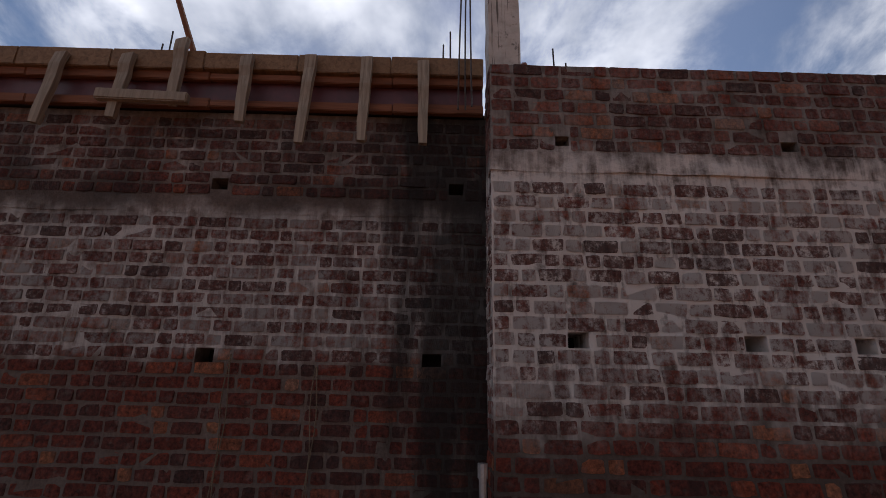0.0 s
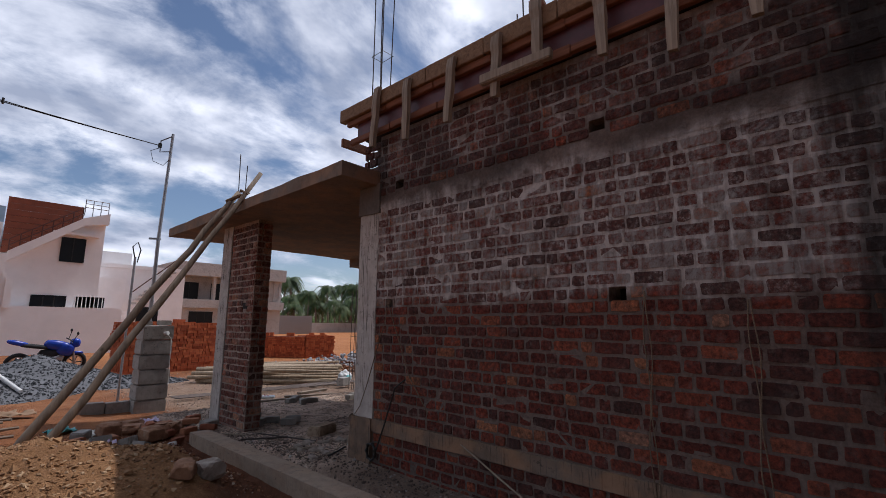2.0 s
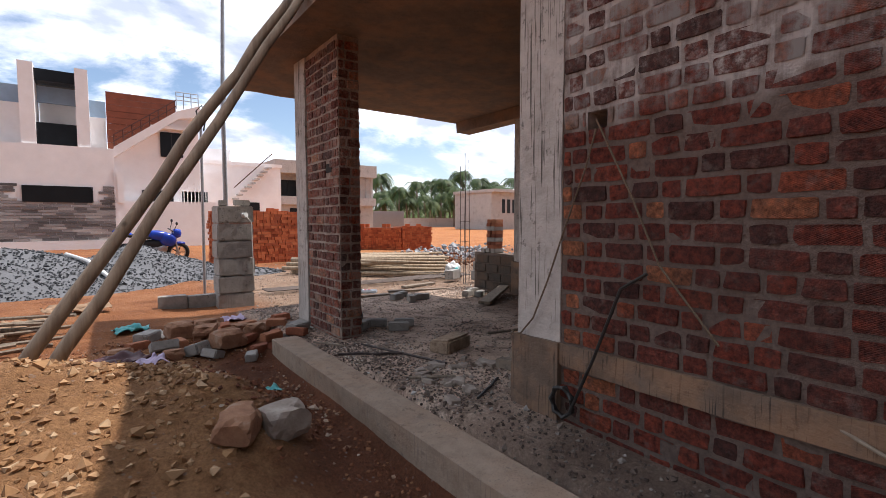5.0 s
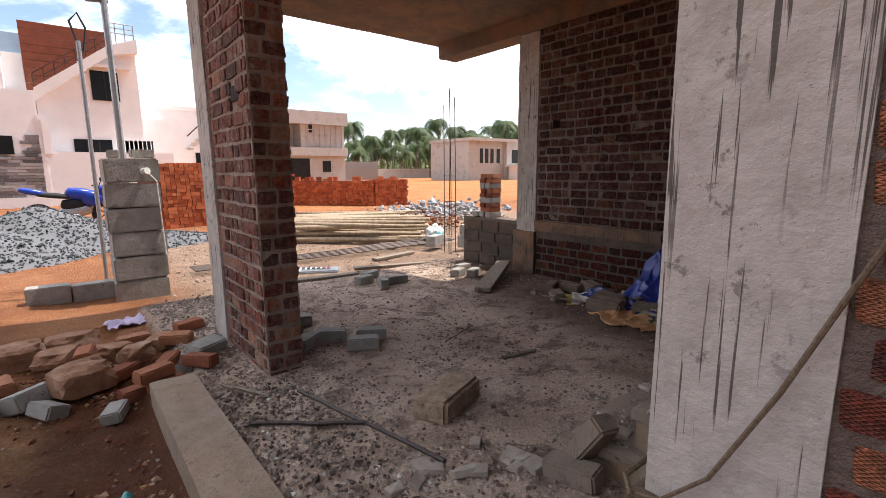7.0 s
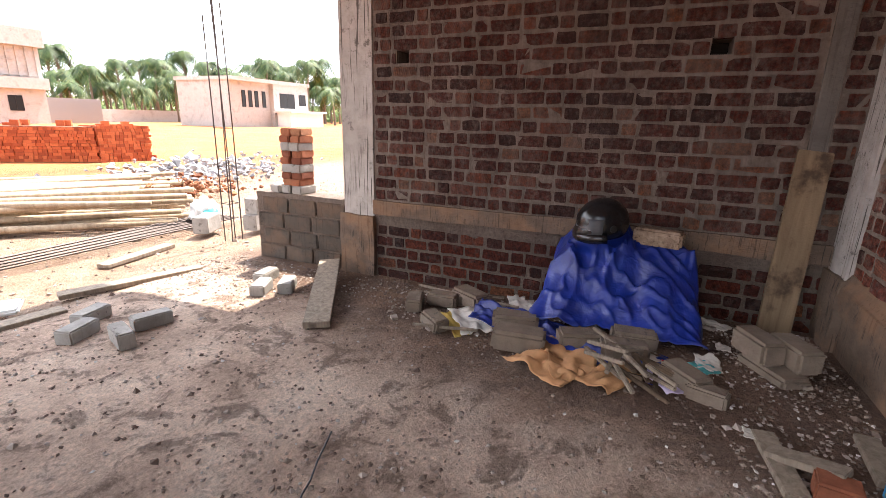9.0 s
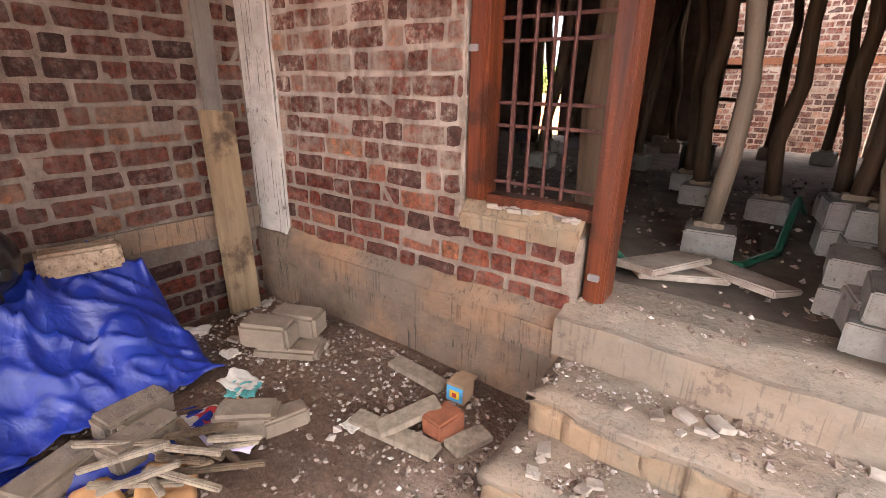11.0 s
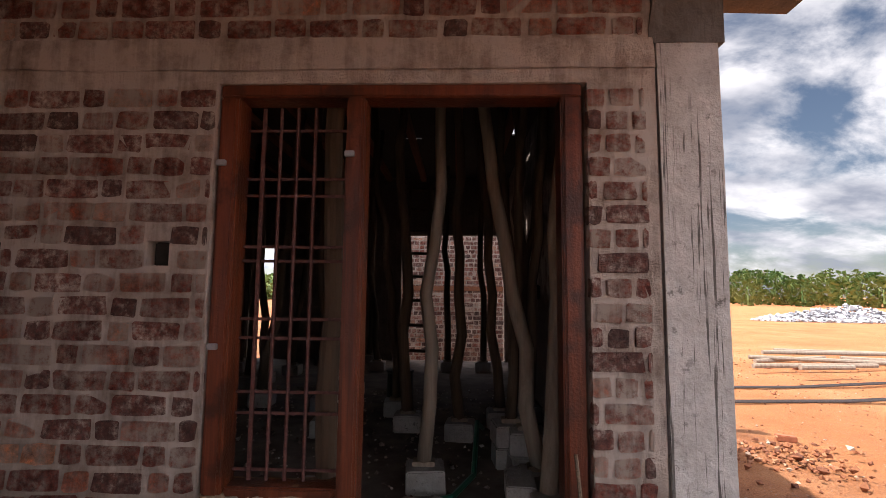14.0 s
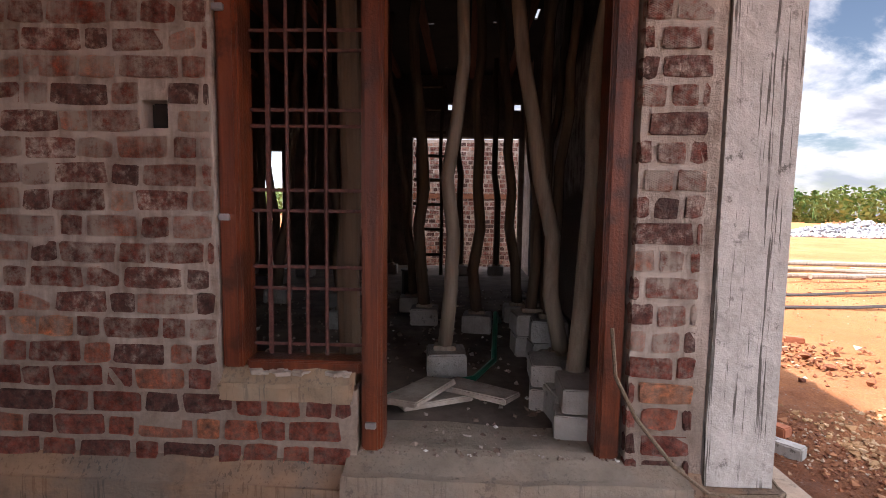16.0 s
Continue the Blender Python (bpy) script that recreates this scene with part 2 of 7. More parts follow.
W1_ZONES = [(1.62, 2.66, 0.07, 1.25), (2.86, 3.5, 0.12, 0.6), (0.4, 1.5, 0.3, 0.05)]
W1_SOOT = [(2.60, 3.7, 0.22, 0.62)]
RW_ZONES = [(1.35, 2.85, 0.3, 1.8), (2.85, 3.6, 0.1, 0.4)]
DW_ZONES = [(0.85, 2.9, 0.35, 1.3), (0.4, 0.85, 0.1, 0.3)]
TW_ZONES = [(0.55, 2.9, 0.3, 0.5)]
PL_ZONES = [(-0.2, 3.0, 0.2, 0.6)]
MAT = {}
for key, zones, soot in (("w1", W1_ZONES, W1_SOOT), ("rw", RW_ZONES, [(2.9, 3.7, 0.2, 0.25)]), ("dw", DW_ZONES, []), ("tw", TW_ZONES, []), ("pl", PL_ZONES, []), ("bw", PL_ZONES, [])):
    # tw toned well below the others: deep porch shade put into its colours
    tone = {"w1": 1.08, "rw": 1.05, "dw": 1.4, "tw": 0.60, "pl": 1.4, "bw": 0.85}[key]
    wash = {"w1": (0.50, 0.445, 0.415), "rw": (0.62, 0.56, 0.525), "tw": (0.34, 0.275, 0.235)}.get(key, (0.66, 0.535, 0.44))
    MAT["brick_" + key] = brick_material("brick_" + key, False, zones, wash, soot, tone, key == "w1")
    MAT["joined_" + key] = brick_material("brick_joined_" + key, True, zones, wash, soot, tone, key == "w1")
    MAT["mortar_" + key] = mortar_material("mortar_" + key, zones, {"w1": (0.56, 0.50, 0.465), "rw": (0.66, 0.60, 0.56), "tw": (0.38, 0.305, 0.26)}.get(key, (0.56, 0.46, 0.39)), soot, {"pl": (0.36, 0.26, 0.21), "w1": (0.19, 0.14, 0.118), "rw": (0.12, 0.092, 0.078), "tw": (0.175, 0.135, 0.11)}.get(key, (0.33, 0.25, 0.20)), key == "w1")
MAT["concrete"] = concrete_material("concrete_column", (0.46, 0.42, 0.385), 0.9, 0.0, (0.07, 0.06, 0.052))
MAT["band"] = concrete_material("concrete_band", (0.125, 0.108, 0.096), 0.95)
MAT["slab"] = concrete_material("concrete_slab", (0.17, 0.125, 0.095), 0.4, 0.35)
MAT["plinth"] = concrete_material("concrete_plinth", (0.155, 0.11, 0.082), 0.95, 0.42, (0.05, 0.04, 0.034))
MAT["step"] = concrete_material("concrete_step", (0.235, 0.19, 0.15), 0.5, 0.15)
MAT["stepface"] = concrete_material("concrete_riser", (0.26, 0.195, 0.135), 0.5, 0.35)
MAT["block"] = concrete_material("concrete_block", (0.34, 0.32, 0.295), 0.1)
MAT["kerb"] = concrete_material("concrete_kerb", (0.33, 0.25, 0.19), 0.3, 0.2)
MAT["darkblock"] = concrete_material("weathered_block", (0.085, 0.068, 0.055), 0.8, 0.2, (0.025, 0.02, 0.017))
MAT["teak"] = wood_material("door_frame_wood", (0.035, 0.009, 0.005), (0.20, 0.048, 0.018), (26, 26, 1.3), 0.38, False, (0.045, 0.014, 0.008))
MAT["plank"] = wood_material("shuttering_plank", (0.10, 0.055, 0.03), (0.26, 0.155, 0.085), (3, 30, 30), 0.8)
MAT["runner"] = wood_material("shuttering_runner", (0.09, 0.035, 0.02), (0.25, 0.095, 0.045), (30, 2, 30), 0.8)
MAT["stake"] = wood_material("stake_wood", (0.13, 0.10, 0.075), (0.37, 0.30, 0.23), (30, 30, 2), 0.85)
MAT["ply"] = plain_material("shuttering_ply", (0.075, 0.018, 0.022), 0.5, 0, 0.4, 5)
MAT["pole"] = wood_material("bamboo_pole", (0.15, 0.11, 0.08), (0.36, 0.29, 0.22), (16, 16, 1.2), 0.8)
# darker copy of the pole wood: the room's dimness put into the colour
MAT["prop"] = wood_material("prop_wood", (0.045, 0.030, 0.02), (0.17, 0.115, 0.075), (16, 16, 1.2), 0.85)
MAT["iron"] = plain_material("grille_iron", (0.10, 0.040, 0.034), 0.6, 0.3, 0.5, 60)
MAT["rebar"] = plain_material("rebar_steel", (0.07, 0.055, 0.05), 0.55, 0.7, 0.5, 60)
MAT["galv"] = plain_material("galvanised_pipe", (0.33, 0.33, 0.34), 0.45, 0.8, 0.2, 20)
# near-black paint that stands in for the shade inside holes
MAT["hollow"] = plain_material("dark_hollow", (0.02, 0.016, 0.014), 0.95, 0, 0.4, 20)


# ---- building blocks ----
def thing(name, label, category, group="", kind="", m=None):
    ob = tagged(new(name), label, category, group, kind)
    ob.empty_display_size = 0.1
    if m is not None:
        ob.matrix_world = m
    return ob


def mesh_of(name, bm, material, smooth=False):
    me = bpy.data.meshes.new(name)
    bm.to_mesh(me)
    bm.free()
    for mm in (material if isinstance(material, (list, tuple)) else [material]):
        me.materials.append(mm)
    if smooth:
        for p in me.polygons:
            p.use_smooth = True
    return me


def part(name, bm, material, parent=None, label="", m=None, smooth=False):
    ob = new(name, bm if isinstance(bm, bpy.types.Mesh) else mesh_of(name, bm, material, smooth))
    if parent is not None:
        ob.parent = parent
    if m is not None:
        ob.matrix_basis = m
    if label:
        ob["label"] = label
    return ob


def box(bm, lo, hi, bevel=0.0, wobble=0.0, cuts=0):
    """A box between two corners, its edges rounded and its faces uneven where asked."""
    before = set(bm.verts)
    vs = bmesh.ops.create_cube(bm, size=1.0)["verts"]
    for v in vs:
        v.co = Vector((lo[k] + (v.co[k] + 0.5) * (hi[k] - lo[k]) for k in range(3)))
    es = list({e for v in vs for e in v.link_edges})
    if cuts:
        bmesh.ops.subdivide_edges(bm, edges=es, cuts=cuts, use_grid_fill=True)
    elif bevel:
        bmesh.ops.bevel(bm, geom=es, offset=bevel, segments=2, affect="EDGES", clamp_overlap=True)
    vs = [v for v in bm.verts if v not in before]
    if wobble:
        for v in vs:
            v.co += Vector((noise.noise(v.co * 7.1 + Vector((s, 0, 0))) for s in (3, 19, 41))) * wobble
    return vs


def tube(bm, points, radii, sides=8, cap=True):
    """A round bar along points, with a radius at each."""
    rings = []
    pts = [Vector(p) for p in points]
    rr = radii if isinstance(radii, (list, tuple)) else [radii] * len(pts)
    for i, p in enumerate(pts):
        d = (pts[min(i + 1, len(pts) - 1)] - pts[max(i - 1, 0)]).normalized()
        a = d.orthogonal().normalized() if i == 0 else (a - d * a.dot(d)).normalized()
        b = d.cross(a)
        rings.append([bm.verts.new(p + (a * math.cos(2 * math.pi * j / sides) + b * math.sin(2 * math.pi * j / sides)) * rr[i]) for j in range(sides)])
    for r0, r1 in zip(rings, rings[1:]):
        for j in range(sides):
            bm.faces.new((r0[j], r0[(j + 1) % sides], r1[(j + 1) % sides], r1[j]))
    if cap:
        bm.faces.new(rings[0][::-1])
        bm.faces.new(rings[-1])


def rod(points, radius, sides=8):
    bm = bmesh.new()
    tube(bm, points, radius, sides)
    return bm


def block(lo, hi, bevel=0.01, wobble=0.0, cuts=0):
    bm = bmesh.new()
    box(bm, lo, hi, bevel, wobble, cuts)
    return bm


def panel(us, zs, filled, thick):
    """A wall slab in local u, z, with its face at depth 0 and its back at -thick; cells that are not filled are openings right through."""
    bm = bmesh.new()
    vs = {}

    def vert(i, j, s):
        if (i, j, s) not in vs:
            vs[i, j, s] = bm.verts.new((us[i], -thick if s else 0.0, zs[j]))
        return vs[i, j, s]
    nu, nz = len(us) - 1, len(zs) - 1
    ok = {(i, j) for i in range(nu) for j in range(nz) if filled((us[i] + us[i + 1]) / 2, (zs[j] + zs[j + 1]) / 2)}
    for i, j in ok:
        bm.faces.new([vert(*q, 0) for q in ((i + 1, j), (i, j), (i, j + 1), (i + 1, j + 1))])
        bm.faces.new([vert(*q, 1) for q in ((i, j), (i + 1, j), (i + 1, j + 1), (i, j + 1))])
        for (a, b), (p, q) in (((-1, 0), ((i, j), (i, j + 1))), ((1, 0), ((i + 1, j + 1), (i + 1, j))), ((0, -1), ((i + 1, j), (i, j))), ((0, 1), ((i, j + 1), (i + 1, j + 1)))):
            if (i + a, j + b) not in ok:
                bm.faces.new([vert(*p, 0), vert(*q, 0), vert(*q, 1), vert(*p, 1)])
    bmesh.ops.recalc_face_normals(bm, faces=bm.faces)
    return bm


def brick_data(length, seed, high=0.0800, deep=0.030):
    """Vertices and faces of one worn brick's face, proud of the joint: local u, depth (outwards), z about its middle."""
    r = random.Random(seed)
    h, l, c = high / 2, length / 2, 0.008
    ring = [(-l + c, -h), (0, -h - 0.002), (l - c, -h), (l, -h + c), (l, h - c), (l - c, h), (0, h + 0.001), (-l + c, h), (-l, h - c), (-l, -h + c)]
    ring = [(u + r.uniform(-0.005, 0.005), z + r.uniform(-0.0042, 0.0042)) for u, z in ring]
    out = [(u, -deep, z) for u, z in ring]
    tilt, roll = r.uniform(-0.02, 0.02), r.uniform(-0.06, 0.06)
    out += [(u * (1 - 0.006 / l), -0.002 + u * tilt * 0.3 + z * roll + r.uniform(-0.004, 0.003), z * (1 - 0.006 / h)) for u, z in ring]
    n = len(ring)
    faces = [(b, a, n + a, n + b) for a in range(n) for b in ((a + 1) % n,)]
    faces.append(tuple(range(2 * n - 1, n - 1, -1)))
    return out, faces


BRICK_MESH = {}


def brick_mesh(length, variant, material):
    key = (round(length, 2), variant, material.name)
    if key not in BRICK_MESH:
        me = bpy.data.meshes.new("brick")
        v, f = brick_data(key[0], hash(key[:2]) % 9973)
        me.from_pydata(v, [], f)
        me.materials.append(material)
        BRICK_MESH[key] = me
    return BRICK_MESH[key]


COURSE = 0.0925


def lay_bricks(owner, m, length, z0, z1, key, near, holes=(), seed=0, proud=0.008, course=COURSE):
    """Courses of long and short bricks over a wall face. m takes local u, depth, z into the owner; near(u, z): a brick of its own; holes: (u0, u1, z0, z1)."""
    r = random.Random(seed)
    verts, faces = [], []
    mine, joined = MAT["brick_" + key], MAT["joined_" + key]
    row = 0
    z = z0 + course / 2
    while z < z1 - course * 0.3:
        u = 0.004 - (row % 2) * r.uniform(0.05, 0.09)
        long = bool(row % 2)
        cut = sorted((h0, h1) for h0, h1, h2, h3 in holes if z + 0.03 > h2 and z - 0.03 < h3)
        while u < length:
            b = r.choice((0.19, 0.20, 0.21)) if long else r.choice((0.09, 0.10))
            if r.random() < 0.12:
                b = 0.13
            long = not long
            pieces = [(max(u, 0.006), min(u + b, length - 0.006))]
            for h0, h1 in cut:
                pieces = [q for a0, a1 in pieces for q in (((a0, a1),) if a1 < h0 or a0 > h1 else ((a0, h0 - 0.004), (h1 + 0.004, a1)))]
            u += b + r.uniform(0.007, 0.015)
            for a0, a1 in pieces:
                if a1 - a0 < 0.025:
                    continue
                size, mid = a1 - a0, (a0 + a1) / 2
                place = pose(mid, proud + r.uniform(-0.004, 0.004), z + r.uniform(-0.003, 0.003), r.uniform(-0.8, 0.8), r.uniform(-1.2, 1.2), r.uniform(-0.8, 0.8))
                if near(mid, z):
                    part("brick", brick_mesh(size, r.randrange(3), mine), None, owner, m=m @ place)
                else:
                    v, f = brick_data(size, r.randrange(40))
                    n0 = len(verts)
                    verts += [tuple(m @ place @ Vector(p)) for p in v]
                    faces += [tuple(n0 + i for i in q) for q in f]
        z += course
        row += 1
    if verts:
        me = bpy.data.meshes.new("brickwork")
        me.from_pydata(verts, [], faces)
        me.materials.append(joined)
        ob = part("brickwork", me, None, owner)
        ob["kind"] = "stuff"


# local u, depth, z of a wall face into the world
FACE_W = lambda x, y: Matrix(((0, -1, 0, x), (-1, 0, 0, y), (0, 0, 1, 0), (0, 0, 0, 1)))   # faces -x, u runs to -y
FACE_N = lambda x, y: Matrix(((1, 0, 0, x), (0, 1, 0, y), (0, 0, 1, 0), (0, 0, 0, 1)))     # faces +y, u runs to +x
FACE_S = lambda x, y: Matrix(((-1, 0, 0, x), (0, -1, 0, y), (0, 0, 1, 0), (0, 0, 0, 1)))   # faces -y, u runs to -x


# ---- ground: one sheet out to the horizon ----
def heap(x, y, cx, cy, rx, ry, h, power=1.6):
    d = math.hypot((x - cx) / rx, (y - cy) / ry)
    return h * max(0.0, 1 - d) ** power if d < 1 else 0.0


def smooth01(a, b, v):
    t = min(max((v - a) / (b - a), 0), 1)
    return t * t * (3 - 2 * t)


def ground_z(x, y):
    inside = smooth01(-0.50, -0.40, x)
    z = -0.15 * (1 - inside) + inside * (-0.05 + 0.095 * smooth01(2.4, 0.3, y))
    z += inside * (-0.10) * smooth01(4.3, 5.2, y)
    n = noise.noise(Vector((x * 0.9, y * 0.9, 0.3))) * 0.03 + noise.noise(Vector((x * 4.3, y * 4.3, 7))) * 0.013 + noise.noise(Vector((x * 13, y * 13, 4))) * 0.007
    z += n * (1.0 if x < -0.7 else 0.55)
    if -4.2 < x < -0.7 and -2.5 < y < 4.5:
        z -= 0.05 * smooth01(-1.6, -0.95, x)
        z += abs(noise.noise(Vector((x * 2.3, y * 2.3, 21)))) * 0.06 + abs(noise.noise(Vector((x * 6.1, y * 6.1, 25)))) * 0.035 + noise.noise(Vector((x * 17, y * 17, 2))) * 0.010 - 0.03
    far = smooth01(14, 60, math.hypot(x, y))
    z += smooth01(-0.70, -1.25, x) * (heap(x, y, -2.35, 1.25, 1.55, 1.9, 0.58, 1.1) + heap(x, y, -1.35, 0.9, 0.9, 1.2, 0.22)) + heap(x, y, -3.3, 2.6, 1.6, 1.5, 0.22)
    z += heap(x, y, -2.4, 5.6, 2.0, 1.5, 0.12)
    z += heap(x, y, -0.9, 3.3, 0.7, 1.1, 0.14) + heap(x, y, -1.9, -4.0, 1.2, 2.0, 0.05)
    z += noise.noise(Vector((x * 0.35, y * 0.35, 9))) * 0.05 * smooth01(5, 9, math.hypot(x, y))
    if x > 0.05 and y < -0.12:
        z = min(z, -0.25)
    return z * (1 - far) - 0.12 * far


def axis_lines(fine0, fine1, step, reach):
    a = list(np.arange(fine0, fine1 + 1e-6, step))
    d, x = step, fine1
    while x < reach:
        d *= 1.16
        x += d
        a.append(x)
    d, x = step, fine0
    while x > -reach:
        d *= 1.16
        x -= d
        a.insert(0, x)
    return a


gx, gy = axis_lines(-4.6, 4.6, 0.045, 1500), axis_lines(-5.2, 6.4, 0.045, 1500)
gv = [(x, y, ground_z(x, y)) for y in gy for x in gx]
gn = len(gx)
gf = [(j * gn + i, j * gn + i + 1, (j + 1) * gn + i + 1, (j + 1) * gn + i) for j in range(len(gy) - 1) for i in range(gn - 1)]
gme = bpy.data.meshes.new("ground")
gme.from_pydata(gv, [], gf)
for p in gme.polygons:
    p.use_smooth = True
k = Nodes("red_earth", 0.97)
kx, ky = k.axis(0), k.axis(1)
red = k.ramp(k.noise(1.1, 7, 0.62), [(0.25, (0.20, 0.075, 0.034)), (0.5, (0.36, 0.145, 0.060)), (0.75, (0.46, 0.215, 0.10))])
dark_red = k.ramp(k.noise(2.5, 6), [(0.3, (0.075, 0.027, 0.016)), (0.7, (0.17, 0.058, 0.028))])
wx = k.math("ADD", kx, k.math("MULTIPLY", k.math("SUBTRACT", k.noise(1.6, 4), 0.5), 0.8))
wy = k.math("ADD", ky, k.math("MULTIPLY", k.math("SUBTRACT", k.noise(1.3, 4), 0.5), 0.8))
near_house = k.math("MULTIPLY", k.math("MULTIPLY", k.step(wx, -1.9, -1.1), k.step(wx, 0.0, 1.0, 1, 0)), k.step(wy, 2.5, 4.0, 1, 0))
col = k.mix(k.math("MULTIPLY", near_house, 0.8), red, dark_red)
sand = k.math("MULTIPLY", k.math("MULTIPLY", k.step(wx, -4.0, -3.2), k.step(wx, -1.5, -1.0, 1, 0)), k.math("MULTIPLY", k.step(wy, -0.6, 0.1), k.step(wy, 3.0, 3.8, 1, 0)))
col = k.mix(k.math("MULTIPLY", sand, 0.8), col, k.ramp(k.noise(6, 8, 0.7), [(0.3, (0.26, 0.125, 0.052)), (0.7, (0.55, 0.315, 0.15))]))
dust = k.ramp(k.noise(1.9, 8, 0.66), [(0.33, (0.42, 0.30, 0.23)), (0.48, (0.66, 0.495, 0.39)), (0.62, (0.80, 0.64, 0.52))])
# inner porch floor: patchy brown, with the porch's shade put into the colour
shaded_floor = k.ramp(k.noise(2.4, 8, 0.62, distort=0.6), [(0.35, (0.11, 0.066, 0.047)), (0.65, (0.27, 0.17, 0.12))])
porch_col = k.mix(k.step(k.math("SUBTRACT", wx, k.math("MULTIPLY", wy, 0.35)), 0.9, 1.9), dust, shaded_floor)
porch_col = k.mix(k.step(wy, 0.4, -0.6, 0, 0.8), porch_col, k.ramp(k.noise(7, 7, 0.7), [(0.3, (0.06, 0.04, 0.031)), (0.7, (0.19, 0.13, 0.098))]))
porch_col = k.mix(k.step(k.noise(4.6, 9, 0.72, distort=0.5), 0.50, 0.60, 0, 0.72), porch_col, (0.17, 0.115, 0.088))
porch = k.math("MULTIPLY", k.step(kx, -0.52, -0.44), k.step(wy, 4.6, 5.2, 1, 0))
porch = k.math("MULTIPLY", porch, k.step(kx, 4.4, 5.4, 1, 0))
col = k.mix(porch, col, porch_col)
yard = k.math("MULTIPLY", k.math("MULTIPLY", k.step(wy, 4.4, 5.0), k.step(wy, 9.0, 11.5, 1, 0)), k.step(wx, -0.5, 0.4))
col = k.mix(k.math("MULTIPLY", yard, 0.75), col, k.ramp(k.noise(5, 7, 0.7), [(0.3, (0.26, 0.19, 0.14)), (0.7, (0.44, 0.35, 0.27))]))
orange = k.math("MULTIPLY", k.step(wy, 13.0, 16.0), k.step(wx, 0.0, 3.0))
col = k.mix(k.math("MULTIPLY", orange, 0.85), col, k.ramp(k.noise(0.5, 6), [(0.3, (0.44, 0.165, 0.055)), (0.7, (0.56, 0.25, 0.10))]))
back = k.math("MULTIPLY", k.step(wx, -2.4, -3.2), k.step(wy, -2.0, -3.4))
col = k.mix(k.math("MULTIPLY", back, 0.8), col, k.ramp(k.noise(0.45, 7, 0.65), [(0.3, (0.36, 0.125, 0.045)), (0.55, (0.46, 0.19, 0.075)), (0.75, (0.52, 0.27, 0.13))]))
pebble = k.step(k.voronoi(26), 0.1, 0.32, 1.0, 0.0)
col = k.mix(k.math("MULTIPLY", pebble, k.step(k.noise(8, 3), 0.5, 0.62, 0, 0.55)), col, (0.33, 0.29, 0.26))
col = k.mix(0.7, col, k.ramp(k.noise(55, 7, 0.78), [(0.32, (0.45, 0.42, 0.40)), (0.55, (1.05, 1.02, 1)), (0.72, (1.55, 1.5, 1.45))]), "MULTIPLY")
hgt = k.math("ADD", k.math("MULTIPLY", k.noise(14, 10, 0.78), 4.2), k.math("MULTIPLY", pebble, 0.5))
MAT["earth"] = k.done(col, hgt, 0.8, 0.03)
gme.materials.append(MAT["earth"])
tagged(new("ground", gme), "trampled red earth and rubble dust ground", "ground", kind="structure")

# ---- side wall of the house (faces -x) ----
Z_PL, Z_TOP = 0.46, 3.44
HOLES = [(0.45, 0.56, 1.56, 1.65), (2.79, 2.91, 1.56, 1.66), (4.29, 4.42, 1.56, 1.65), (0.56, 0.68, 2.79, 2.88), (2.70, 2.82, 2.80, 2.89), (4.45, 4.56, 2.80, 2.89)]


def lines_of(a, b, holes, k0):
    return sorted({a, b, *(v for h in holes for v in h[k0:k0 + 2] if a < v < b)})


wall_side = tagged(new("wall_west"), "brick side wall washed with cement slurry", "wall", kind="structure")
W_LEN = 4.75
W1 = FACE_W(0.0, 0.0)


def wall_core(owner, name, m, u0, u1, z0, z1, holes, thick, mat):
    us, zs = lines_of(u0, u1, holes, 0), lines_of(z0, z1, holes, 2)
    bm = panel(us, zs, lambda u, z: not any(h[0] < u < h[1] and h[2] < z < h[3] for h in holes), thick)
    bm.transform(m)
    bmesh.ops.recalc_face_normals(bm, faces=bm.faces)
    # added plug behind each hole: stops daylight, paints the hole's shade
    for h in holes:
        back = block((h[0] - 0.02, -thick - 0.03, h[2] - 0.02), (h[1] + 0.02, -thick - 0.002, h[3] + 0.02))
        back.transform(m)
        bmesh.ops.recalc_face_normals(back, faces=back.faces)
        part("hole_back", back, MAT["hollow"], owner)
    return part(name, bm, mat, owner)


wall_core(wall_side, "mortar", W1, 0.295, W_LEN, -0.3, Z_TOP, HOLES, 0.20, MAT["mortar_w1"])
for lo, hi, name, mat, deep in ((0.345, 0.462, "plinth_beam", "plinth", 0.022), (2.615, 2.745, "lintel_band", "mortar_w1", 0.007)):
    bm = bmesh.new()
    box(bm, (-deep, -W_LEN, lo), (0.05, -0.297, hi), cuts=9, wobble=0.012)
    part(name, bm, MAT[mat], wall_side, "rough cast concrete band")
near_w1 = lambda u, z: z < 1.75 and u < 2.45
lay_bricks(wall_side, W1, W_LEN, Z_PL + 0.004, 2.61, "w1", near_w1, [(0, 0.30, 0, 9), *HOLES], 3)
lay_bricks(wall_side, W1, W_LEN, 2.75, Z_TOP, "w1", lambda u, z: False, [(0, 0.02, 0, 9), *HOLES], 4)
lay_bricks(wall_side, W1, W_LEN, -0.12, 0.34, "w1", lambda u, z: False, [(0, 0.30, 0, 9)], 5)

# ---- projecting wall beside it ----
RX, RY = -0.55, -4.70
wall_proj = tagged(new("wall_west_bay"), "projecting brick wall streaked with pale slurry", "wall", kind="structure")
RH = [(0.42, 0.54, 1.66, 1.75), (1.42, 1.55, 1.66, 1.75), (2.05, 2.17, 1.66, 1.75), (0.41, 0.50, 2.92, 2.99), (1.86, 1.97, 2.92, 2.99)]
RW = FACE_W(RX, RY)
